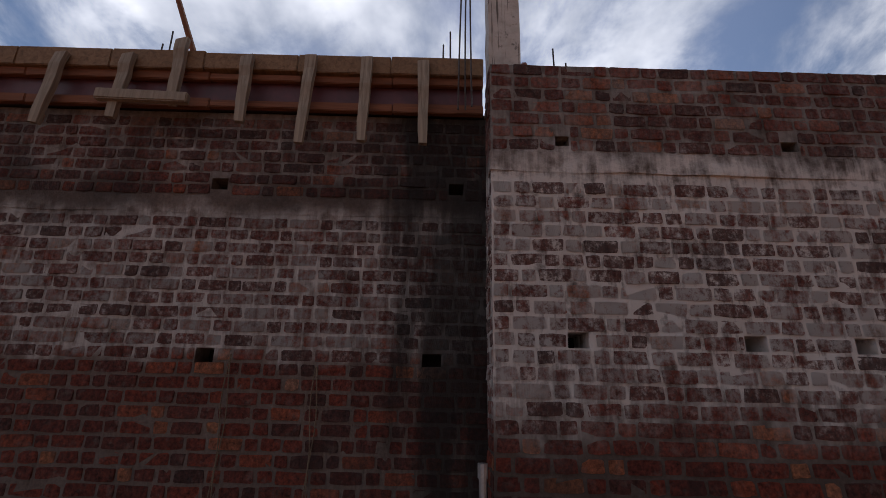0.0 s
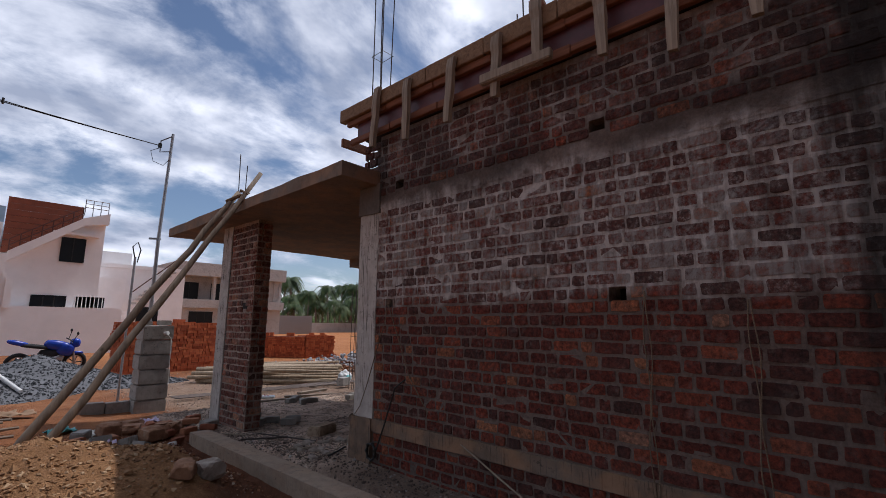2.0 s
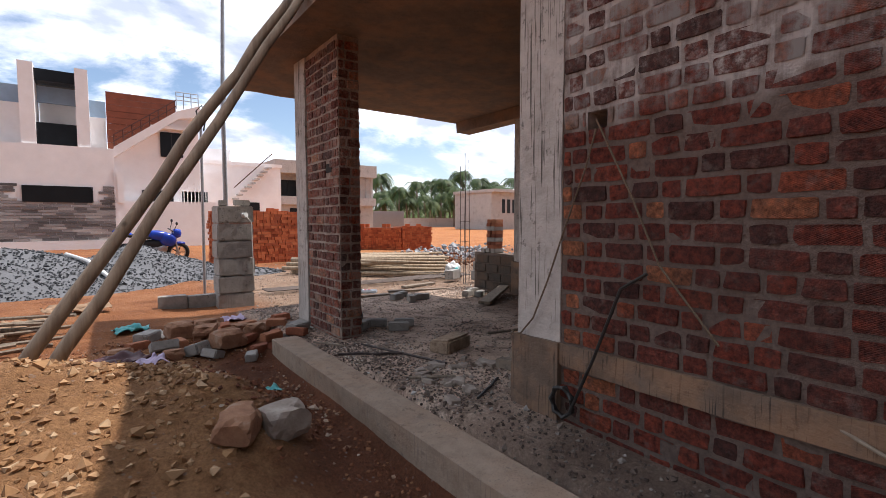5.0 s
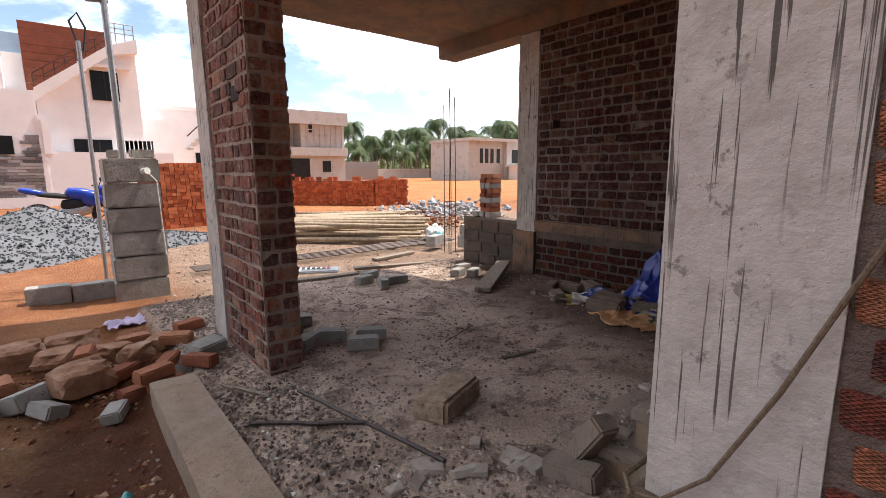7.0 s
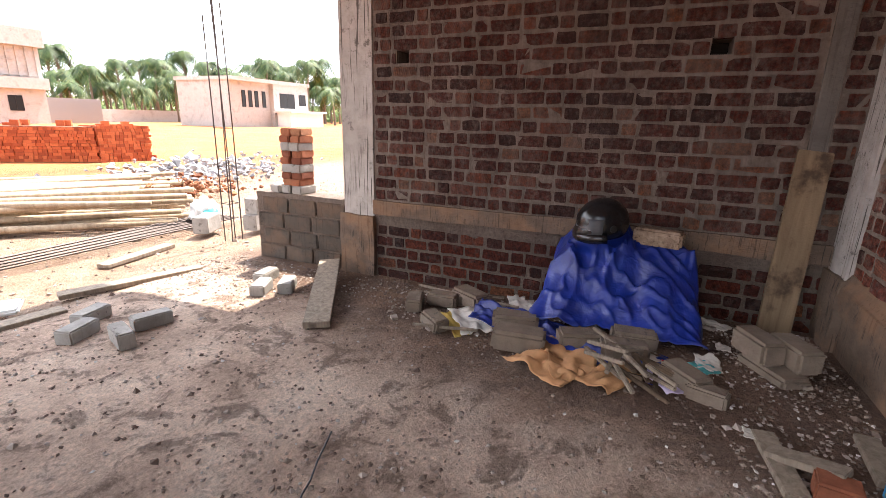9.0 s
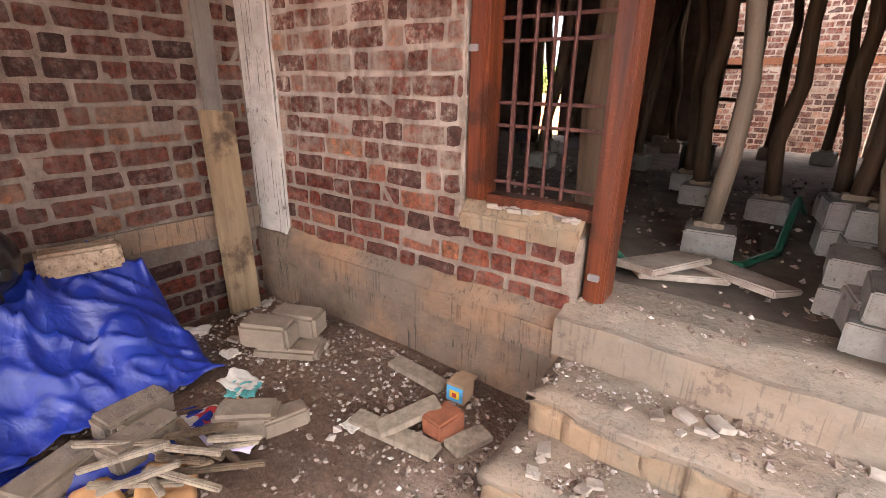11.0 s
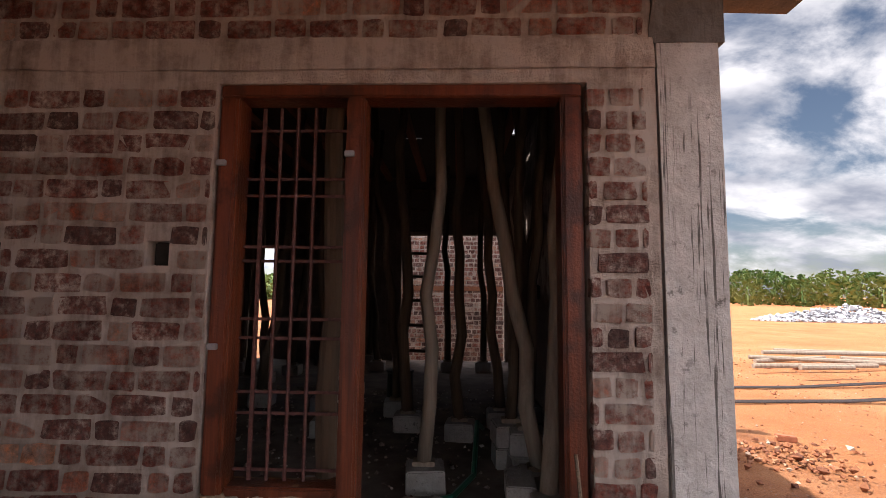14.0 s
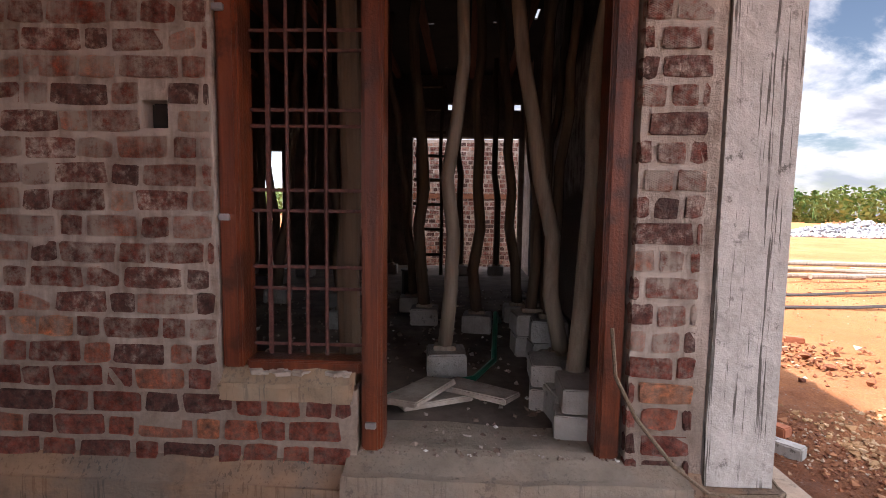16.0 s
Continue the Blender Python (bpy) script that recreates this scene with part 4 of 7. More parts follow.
MAT["redbrick"] = k.done(k.mix(0.6, k.ramp(k.rand, [(0.0, (0.20, 0.07, 0.042)), (0.5, (0.33, 0.115, 0.06)), (1.0, (0.38, 0.18, 0.10))]), k.ramp(k.noise(24, 6, 0.7), [(0.3, (0.5, 0.47, 0.45)), (0.7, (1.2, 1.15, 1.1))]), "MULTIPLY"), k.noise(60, 5, 0.7), 0.5, 0.006)
k = Nodes("torn_card", 0.8)
MAT["card"] = k.done(k.ramp(k.noise(6, 6), [(0.3, (0.20, 0.125, 0.078)), (0.7, (0.38, 0.25, 0.155))]), k.noise(40), 0.2, 0.004)
MAT["tan"] = plain_material("orange_card", (0.50, 0.265, 0.125), 0.8, 0, 0.3, 7)
MAT["paper"] = plain_material("waste_paper", (0.62, 0.58, 0.52), 0.8, 0, 0.3, 9)
MAT["yellow"] = plain_material("yellow_sacking", (0.52, 0.36, 0.09), 0.8, 0, 0.3, 9)
MAT["oldblock2"] = concrete_material("dusty_brown_block", (0.22, 0.17, 0.13), 0.1)
MAT["lilac"] = plain_material("lilac_paper", (0.55, 0.46, 0.62), 0.7, 0, 0.15, 9)
MAT["teal"] = plain_material("teal_plastic", (0.08, 0.40, 0.40), 0.35, 0, 0.4, 10)
MAT["redp"] = plain_material("red_plastic", (0.45, 0.03, 0.03), 0.4, 0, 0.2, 10)
MAT["white"] = plain_material("white_plastic", (0.70, 0.70, 0.68), 0.45, 0, 0.12, 10)
MAT["hose"] = plain_material("green_hose", (0.012, 0.13, 0.075), 0.35, 0, 0.2, 20)
MAT["wire"] = plain_material("black_wire", (0.02, 0.019, 0.018), 0.5, 0, 0.3, 20)
MAT["rope"] = plain_material("coir_rope", (0.15, 0.105, 0.07), 0.95, 0, 0.4, 120, 0.6)

BR = [block_mesh((0.21, 0.10, 0.075), i, MAT["redbrick"]) for i in range(4)]
GB = [block_mesh((0.22, 0.105, 0.085), i + 9, MAT["block"]) for i in range(4)]
FB = [block_mesh((0.22, 0.115, 0.09), i + 70, MAT["oldblock2"], 0.010, 0.014) for i in range(3)]
CH = [block_mesh((0.06, 0.042, 0.018), i + 90, MAT["stone"], 0.016, 0.002) for i in range(4)]
BIG = [block_mesh((0.36, 0.18, 0.19), i + 20, MAT["block"]) for i in range(3)]
G1 = "loose grey bricks on the porch floor"
for i, (x, y, z, rz) in enumerate(((0.28, 2.60, 0.0, 35), (0.47, 2.62, 0.0, -35), (0.58, 2.34, 0.0, -30), (0.72, 2.46, 0.0, -32), (0.28, 3.02, 0.0, 10), (0.42, 3.10, 0.0, -25), (0.25, 2.86, 0.0, 75))):
    loose("grey_brick", GB[i % 4], x, y, ground_z(x, y) + 0.042, "dusty grey brick lying on the porch floor", "brick", G1, rz=rz)
for i, (x, y, rx, rz) in enumerate(((1.56, 4.02, 0, 20), (1.62, 3.72, 90, 70), (1.86, 3.80, 0, -20), (1.75, 4.22, 0, 15), (2.60, 3.62, 0, 25), (2.82, 3.78, 0, 10), (2.72, 3.48, 0, 30))):
    loose("dark_brick", GB[i % 4], x, y, ground_z(x, y) + (0.05 if rx else 0.042), "damp dark brick on the floor dust", "brick", "dark bricks near the sunlit edge", rx=rx, rz=rz)
loose("laterite_block", block_mesh((0.35, 0.19, 0.115), 77, MAT["laterite"], 0.018, 0.016), 0.42, 1.22, ground_z(0.42, 1.22) + 0.055, "rough ochre laterite block on the porch floor", "block", rz=18)
plankb = loose("floor_plank", mesh_of("floor_plank", block((-0.55, -0.085, -0.022), (0.55, 0.085, 0.022), 0.004, 0.006), MAT["stake"]), 2.70, 3.12, 0.03, "old grey plank lying by the porch column", "plank", rz=32, ry=-4)
# block pieces beside the steps and under the wall column
for i, (x, y, rz, rx) in enumerate(((0.455, 0.43, 84, 8), (0.46, 0.2, 92, 0), (0.38, 0.46, 100, 0))):
    loose("step_brick", block_mesh((0.21, 0.10, 0.075), 40 + i, MAT["step"]), x, y, (0.20, 0.16, 0.08)[i], "broken brick propped beside the steps", "brick", "bricks beside the steps", rx=rx, rz=rz, ry=(58, 70, 6)[i])
# rubble at the end of the kerb
r = random.Random(12)
STN = [stone_mesh((0.14, 0.11, 0.09), i + 1, MAT["tanstone"], 0.45, 3) for i in range(6)]
for i, (x, y, kind, s, rz) in enumerate(((-0.98, 3.0, "s", 1.35, 20), (-0.72, 2.78, "b", 1, 15), (-0.58, 2.70, "b", 1, 20), (-0.64, 2.73, "b2", 1, 24), (-1.22, 3.05, "g", 1.2, 40), (-1.5, 3.25, "g", 1.1, 10), (-0.86, 2.62, "g", 0.8, 70),
                                          (-1.1, 3.5, "s", 1.2, 70), (-0.8, 3.4, "s", 1.0, 150), (-0.52, 3.05, "b", 1, 60), (-0.42, 3.3, "b", 1, -30), (-0.3, 2.95, "g", 1.1, 30), (-1.3, 3.7, "s", 1.3, 10), (-0.65, 3.65, "b", 1, 5), (-1.6, 3.8, "g", 1.2, 55), (-0.28, 3.6, "b", 1, 20), (-1.36, 3.32, "b", 0.9, 100), (-1.0, 3.9, "s", 1.5, 0), (-0.78, 3.05, "b", 1, 40), (-0.95, 3.25, "b2", 1, 80), (-1.15, 2.85, "g", 0.9, 120), (-0.5, 2.86, "g", 0.8, 10), (-0.68, 3.2, "s", 0.9, 30), (-1.45, 3.0, "s", 0.8, 5), (-0.38, 2.75, "b", 1, 130), (-0.9, 3.62, "b", 1, 95), (-1.25, 3.95, "g", 1.0, 20), (-0.5, 3.45, "s", 0.9, 60), (-1.7, 3.5, "b", 1, 30), (-1.85, 3.15, "s", 0.9, 0))):
    z = ground_z(x, y)
    if kind == "s":
        o = loose("rubble_stone", STN[i % 6], x, y, z + 0.055 * s, "rough earthy stone in the rubble heap", "stone", "rubble at the kerb end", rz=rz)
        o.scale = (s, s, s)
    elif kind == "g":
        o = loose("rubble_block", GB[i % 4], x, y, z + 0.05, "broken grey block tipped on red soil", "brick", "rubble at the kerb end", rx=r.uniform(-25, 25), rz=rz)
        o.scale = (s, s * 1.2, s)
    else:
        loose("rubble_brick", BR[i % 4], x, y, z + (0.115 if kind == "b2" else 0.04), "orange brick in the rubble beside the kerb", "brick", "rubble at the kerb end", rx=r.uniform(-9, 9), rz=rz)
# stones and waste in front of the sand heap
loose("boulder", stone_mesh((0.19, 0.15, 0.19), 31, MAT["blackrock"], 0.42, 3), -2.27, -0.52, ground_z(-2.27, -0.52) + 0.09, "dark rough boulder on the sand heap's foot", "boulder", rz=20)
loose("stone", stone_mesh((0.15, 0.12, 0.12), 8, MAT["stone"], 0.3, 3), -1.22, 0.52, ground_z(-1.22, 0.52) + 0.05, "pale stone on the sand heap", "stone", "stones on the sand", rz=10)
loose("stone", stone_mesh((0.17, 0.12, 0.09), 5, MAT["tanstone"], 0.3, 3), -1.46, 0.46, ground_z(-1.46, 0.46) + 0.04, "tan stone on the sand heap", "stone", "stones on the sand", rz=60)
loose("grey_brick", GB[1], -1.10, -1.50, ground_z(-1.1, -1.5) + 0.045, "single grey brick on red soil by the kerb", "brick", rz=-50)
for i, (x, y, rz, l) in enumerate(((-2.54, -0.50, 112, 0.46), (-2.44, -0.52, 104, 0.42))):
    loose("board", mesh_of("board", block((-l / 2, -0.055, -0.013), (l / 2, 0.055, 0.013), 0.003, 0.004), MAT["stake"]), x, y, ground_z(x, y) + 0.10 - i * 0.02, "pale offcut board thrown on the sand", "board", "offcut boards", rz=rz, ry=-9)


def crumple(name, size, seed, mat, x, y, z, label, category, rz=0, amp=0.35, group=""):
    """A creased sheet lying on the ground, with thickness."""
    bm = bmesh.new()
    bmesh.ops.create_grid(bm, x_segments=16, y_segments=12, size=0.5)
    sh = Vector((seed * 5.1, seed * 2.3, seed))
    for v in bm.verts:
        p = v.co.copy()
        edge = 1 + 0.25 * noise.noise(p * 3 + sh)
        h = abs(noise.noise(p * 2.6 + sh)) * amp + abs(noise.noise(p * 6 + sh)) * amp * 0.4
        v.co = Vector((p.x * size[0] * edge, p.y * size[1] * edge, h * min(size)))
    sol = bmesh.ops.solidify(bm, geom=bm.faces[:], thickness=0.003)
    ob = tagged(part(name, bm, mat, None, m=pose(x, y, z, 0, 0, rz), smooth=True), label, category, group)
    return ob


for i, (x, y, sx, sy, mat, lab, rz) in enumerate(((-2.16, -0.84, 0.42, 0.30, "tan", "crumpled brown paper sack on the ground", 30), (-1.86, -0.86, 0.5, 0.3, "tan", "torn brown sack half buried in soil", -20), (-2.42, -0.9, 0.4, 0.3, "tan", "flattened brown sack beside the boulder", 70),
                                                   (-0.95, 1.75, 0.16, 0.14, "teal", "dirty blue plastic scrap by the kerb", 0), (-1.75, 1.95, 0.26, 0.2, "lilac", "printed plastic wrapper on the soil", 20), (-1.66, 1.72, 0.16, 0.12, "card", "scrap of brown card on the soil", 60),
                                                   (-1.9, 2.35, 0.4, 0.26, "ply", "dark plastic sheet crumpled on the soil", 10), (-1.35, 4.1, 0.4, 0.3, "paper", "torn cement bag among the rubble", 45), (-1.7, 4.5, 0.35, 0.25, "teal", "turquoise plastic scrap among the rubble", 5), (-0.62, 4.45, 0.3, 0.25, "lilac", "pale wrapper at the foot of the block post", 5))):
    crumple("waste_sheet", (sx, sy), i + 3, MAT[mat], x, y, ground_z(x, y) + 0.002, lab, "waste", rz, 0.4, "waste on the soil")
hose = thing("garden_hose", "short length of dark green hose half buried", "hose")
part("tube", rod([(-1.45, -0.20, -0.10), (-1.40, -0.32, 0.0), (-1.42, -0.5, 0.03), (-1.50, -0.66, 0.01), (-1.62, -0.78, -0.06), (-1.70, -0.86, -0.12)], 0.019, 10), MAT["hose"], hose)


# ---- ladder of two poles, block post, lamp pole ----
def wavy(a, b, n, amp, seed):
    a, b = Vector(a), Vector(b)
    return [a.lerp(b, i / (n - 1)) + Vector((noise.noise(Vector((seed, i * 0.7, 0))), noise.noise(Vector((0, seed, i * 0.7))), 0)) * amp for i in range(n)]


lad = thing("pole_ladder", "two bare poles leaning on the porch slab edge", "ladder")
part("pole", rod(wavy((-2.52, 2.20, -0.02), (-0.48, 2.16, 3.17), 12, 0.05, 3), [0.050 - 0.0014 * i for i in range(12)], 10), MAT["pole"], lad, smooth=True)
part("pole", rod(wavy((-2.36, 1.90, -0.02), (-0.26, 1.99, 3.46), 12, 0.04, 8), [0.046 - 0.0014 * i for i in range(12)], 10), MAT["pole"], lad, smooth=True)
part("lashing", rod([(-0.62, 2.20, 3.02), (-0.52, 2.08, 3.09), (-0.44, 1.95, 3.13), (-0.52, 2.02, 3.16)], 0.025, 7), MAT["rope"], lad, "knotted rope lashing")
bp = thing("block_post", "square post of grey concrete blocks", "post")
bpm = [mesh_of("post_block", block((-0.245, -0.21, -0.125), (0.245, 0.21, 0.125), 0.014, 0.010), MAT["block"]) for _ in range(2)]
for i in range(6):
    part("block", bpm[i % 2], None, bp, m=pose(-0.36 + 0.008 * (i % 3), 5.58, -0.07 + 0.257 * i, 0, 0, 180 * (i % 2) + (i % 3 - 1) * 1.0))
part("cap_brick", GB[2], None, bp, m=pose(-0.22, 5.56, 1.39, 0, 0, 5))
part("cap_brick", GB[3], None, bp, m=pose(-0.48, 5.58, 1.385, 0, 0, 85))
lamp = thing("bulb_holder", "white lamp holder fixed to the block post", "lamp")
part("holder", rod([(-0.25, 5.36, 1.2), (-0.22, 5.30, 1.21)], 0.035, 10), MAT["white"], lamp)
part("flex", rod([(-0.22, 5.34, 1.2), (-0.14, 5.35, 1.1), (-0.13, 5.36, 0.7), (-0.12, 5.36, 0.3)], 0.006, 6), MAT["white"], lamp)
for i, (x, rz) in enumerate(((-0.78, 2), (-1.15, -3))):
    loose("concrete_block", BIG[i], x, 5.72, ground_z(x, 5.72) + 0.09, "grey concrete block beside the block post", "block", "blocks beside the block post", rz=rz)
pl = thing("wire_pole", "thin galvanised pole carrying overhead wires", "pole")
part("mast", rod([(-0.36, 5.95, -0.2), (-0.36, 5.95, 3.0), (-0.30, 5.95, 5.15)], [0.038, 0.032, 0.026], 10), MAT["galv"], pl)
part("bracket", rod([(-0.31, 5.95, 5.1), (-0.50, 5.95, 4.95), (-0.50, 5.95, 4.72), (-0.31, 5.95, 4.78)], 0.012, 7), MAT["rebar"], pl, "bent iron wire bracket")
part("insulator", block((-0.54, 5.92, 4.80), (-0.48, 5.98, 4.90), 0.01), MAT["wire"], pl)
part("cross_bar", rod([(-0.52, 5.95, 2.98), (-0.32, 5.95, 3.0)], 0.02, 8), MAT["galv"], pl)
part("loop", rod([(-0.48, 5.94, 4.82), (-0.66, 5.94, 4.70), (-0.60, 5.94, 4.50), (-0.42, 5.94, 4.46), (-0.33, 5.94, 4.6)], 0.006, 6), MAT["wire"], pl, "loop of spare wire")
wires = thing("overhead_wires", "pair of twisted overhead supply wires", "wire")
for dz in (0.0, 0.05):
    part("wire", rod([(-0.5 - 11.5 * t, 5.95 - 0.3 * t, 4.85 + dz * (1 - abs(2 * t - 1)) + 1.0 * t - 1.0 * t * (1 - t)) for t in np.linspace(0, 1, 14)], 0.008, 6), MAT["wire"], wires)
for t in (0.2, 0.42, 0.64):
    part("spacer", rod([(-0.5 - 11.5 * t, 5.95 - 0.3 * t, 4.82 + 1.0 * t - 1.0 * t * (1 - t)), (-0.5 - 11.5 * t, 5.95 - 0.3 * t, 4.92 + 1.0 * t - 1.0 * t * (1 - t))], 0.018, 6), MAT["wire"], wires)
gp = thing("conduit_pole", "thin conduit with a looped cable end", "pole")
part("mast", rod([(-0.62, 6.4, -0.2), (-0.60, 6.4, 2.65)], 0.022, 8), MAT["galv"], gp)
part("loop", rod([(-0.6, 6.4, 2.6), (-0.66, 6.4, 2.85), (-0.58, 6.4, 2.95), (-0.52, 6.4, 2.8), (-0.56, 6.4, 2.55)], 0.012, 7), MAT["wire"], gp)
# cables and sticks on the side wall
cb = thing("wall_cable", "thin black cable hanging on the brick wall", "cable")
part("cable", rod([(-0.03, -0.52, 1.56), (-0.03, -0.46, 1.37), (-0.03, -0.39, 1.20), (-0.03, -0.31, 1.0), (-0.032, -0.23, 0.79), (-0.034, -0.13, 0.57), (-0.036, -0.04, 0.47), (-0.036, 0.012, 0.455)], 0.005, 6), MAT["rope"], cb)
part("cable", rod([(-0.03, -0.52, 1.60), (-0.04, -0.72, 1.22), (-0.03, -0.85, 0.92), (-0.03, -1.1, 0.62)], 0.005, 6), MAT["rope"], cb)
part("cable", rod([(-0.04, -0.80, 0.88), (-0.05, -0.68, 0.80), (-0.06, -0.55, 0.45), (-0.07, -0.42, 0.14)], 0.008, 6), MAT["wire"], cb)
part("coil", rod([(-0.05 - 0.02 * (i % 2), -0.36 + 0.07 * math.cos(i * 0.9), 0.17 + 0.08 * math.sin(i * 0.9)) for i in range(22)], 0.011, 6), MAT["wire"], cb, "small coil of black cable")
for y, z0 in ((-3.62, 1.55), (-3.05, 1.62)):
    wr = thing("tying_wire", "pale binding wire hanging down the brickwork", "wire", "hanging wires")
    for d in (0.0, 0.022):
        part("strand", rod([(-0.03, y + d + 0.012 * math.sin(z * 9 + d * 90), z) for z in np.linspace(0.2, z0, 14)], 0.004, 5), MAT["rope"], wr)
stk = thing("leaning_stick", "thin pale stick leaning on the wall base", "stick")
part("stick", rod(wavy((-0.02, -1.48, 0.42), (-0.30, -3.0, -0.08), 8, 0.02, 4), 0.007, 7), MAT["pole"], stk)
dw = thing("door_cable", "thin tan cable hanging by the door jamb", "cable")
part("cable", rod([(0.57, 0.02, 1.02), (0.56, 0.045, 0.86), (0.49, 0.06, 0.72), (0.36, 0.07, 0.56), (0.24, 0.07, 0.47), (0.12, 0.06, 0.455), (0.0, 0.06, 0.46), (-0.045, 0.02, 0.45)], 0.007, 6), MAT["rope"], dw)

# ---- inside the house: floor, walls, props ----
fl = tagged(new("floor"), "dusty concrete house floor with rubble", "floor", kind="structure")
bm = bmesh.new()
box(bm, (0.2, -5.7, 0.3), (7.4, -0.215, 0.533), cuts=14, wobble=0.012)
part("screed", bm, plain_material("dusty_screed", (0.13, 0.10, 0.08), 0.95, 0, 0.45, 5, 0.5), fl)
wb = tagged(new("wall_south"), "pale brick wall of the roofless back room", "wall", kind="structure")
bm = bmesh.new()
box(bm, (-0.08, -8.3, -0.3), (4.9, -8.05, 2.84))
part("mortar", bm, MAT["mortar_bw"], wb)
lay_bricks(wb, FACE_N(-0.08, -8.05), 3.4, 0.2, 2.84, "bw", lambda u, z: False, (), 51)
part("band", block((-0.07, -8.07, 1.64), (3.3, -8.035, 1.74), 0.004), MAT["runner"], wb)
wi = tagged(new("wall_inner"), "dark brick partition wall inside the house", "wall", kind="structure")
IHOLES = [(0.26, 1.90, 0.5, 2.52), (3.95, 4.35, 0.5, 2.3), (1.24, 1.36, 2.93, 3.04), (0.24, 0.35, 2.93, 3.04)]
bm = panel(lines_of(0.0, 7.4, IHOLES, 0), lines_of(-0.3, 3.455, IHOLES, 2), lambda u, z: not any(h[0] < u < h[1] and h[2] < z < h[3] for h in IHOLES), 0.15)
bm.transform(Matrix.Translation((0, -5.65, 0)))
bmesh.ops.recalc_face_normals(bm, faces=bm.faces)
part("mortar", bm, MAT["mortar_tw"], wi)
we = tagged(new("wall_east_house"), "brick east wall of the house", "wall", kind="structure")
bm = bmesh.new()
box(bm, (7.4, -8.3, -0.3), (7.6, 0.0, 3.6))
part("mortar", bm, MAT["mortar_bw"], we)
bm = bmesh.new()
box(bm, (3.345, -0.21, -0.3), (7.6, -0.005, 3.5))
part("front_return", bm, MAT["mortar_bw"], we)
ww = tagged(new("wall_west_house"), "brick side wall continuing behind the bay", "wall", kind="structure")
bm = bmesh.new()
box(bm, (-0.02, -5.8, -0.3), (0.18, -4.76, 3.45))
part("mortar", bm, MAT["mortar_bw"], ww)
PROP_BLK = mesh_of("foot_block", block((-0.105, -0.10, -0.065), (0.105, 0.10, 0.065), 0.008, 0.006), MAT["block"])


def prop(x, y, base, dx, dy, seed, r0=0.05, mat="prop", label="bark-stripped timber prop standing on a block"):
    t = thing("timber_prop", label, "prop", "timber props")
    rr = random.Random(seed)
    n = max(1, round(base / 0.13))
    for i in range(n):
        part("foot_block", PROP_BLK, None, t, m=pose(x + rr.uniform(-0.01, 0.01), y, 0.533 + 0.065 + 0.13 * i, 0, 0, rr.uniform(-8, 8) + 90 * (i % 2 and 0)))
    z0 = 0.533 + 0.13 * n
    part("wedge", block((x - 0.06, y - 0.04, z0), (x + 0.06, y + 0.04, z0 + 0.025), 0.004), MAT["stake"], t)
    pts = wavy((x, y, z0 + 0.02), (x + dx, y + dy, 3.38), 10, 0.07, seed * 1.7)
    pts[0] = Vector((x, y, z0 + 0.02))
    bm = rod(pts, [r0 * (1 - 0.03 * i) for i in range(10)], 9)
    part("pole", bm, MAT[mat], t, smooth=True)


# front three take the lighter wood, door light put into the colour
prop(1.175, -0.86, 0.13, -0.08, -0.05, 1, 0.040, "pole")
prop(0.60, -0.36, 0.13, -0.22, -0.3, 2, 0.042, "pole")
prop(0.56, -0.82, 0.13, 0.40, -0.05, 3, 0.044, "pole")
prop(0.98, -1.75, 0.13, 0.02, 0.0, 4, 0.042)
prop(0.66, -1.25, 0.26, -0.12, 0.0, 5, 0.036)
prop(0.58, -1.1, 0.26, -0.16, -0.1, 6, 0.034)
prop(0.52, -1.55, 0.13, 0.06, 0.0, 7, 0.038)
prop(0.42, -2.3, 0.13, 0.25, 0.1, 8, 0.04)
r = random.Random(77)
for i in range(44):
    x, y = 0.5 + (i % 8) * 0.85 + r.uniform(-0.25, 0.25), -2.0 - (i // 8) * 0.62 + r.uniform(-0.25, 0.25)
    if 0.30 < x < 1.75 and r.random() < 0.72 and y < -2.6:
        continue
    prop(x, y, 0.13, r.uniform(-0.3, 0.3), r.uniform(-0.2, 0.2), 10 + i, r.uniform(0.036, 0.05))
for i, (x, y, s) in enumerate(((0.64, -0.24, 0), (0.62, -0.25, 1), (0.70, -0.50, 0), (0.70, -0.52, 1), (0.52, -0.62, 0), (0.64, -0.85, 2))):
    loose("stacked_block", BIG[i % 3], x, y, (0.583, 0.685, 0.583, 0.685, 0.583, 0.583)[i], "grey concrete block stacked inside the doorway", "block", "blocks inside the doorway", rz=82 + s * 5).scale = (0.62, 0.75, 0.52)
for i, (x, y, rz) in enumerate(((1.22, -0.46, 25), (1.0, -0.52, -28), (1.27, -0.44, 60))):
    loose("stone_slab", mesh_of("stone_slab", block((-0.17, -0.09, -0.015), (0.17, 0.09, 0.015), 0.006, 0.02), MAT["stone"]), x, y, 0.555 + 0.02 * i, "broken flat stone piece on the house floor", "stone", "flat stones on the house floor", rz=rz, rx=6)
hz = thing("garden_hose", "green water hose winding across the house floor", "hose")
part("tube", rod([(1.43, -0.26, 0.82), (1.46, -0.36, 0.63), (1.42, -0.46, 0.555), (1.25, -0.60, 0.553), (1.02, -0.72, 0.553), (0.9, -1.0, 0.56), (0.86, -1.5, 0.72), (0.8, -1.9, 0.57)], 0.017, 9), MAT["hose"], hz)
ld = thing("bamboo_ladder", "dark wooden ladder standing in the house", "ladder")
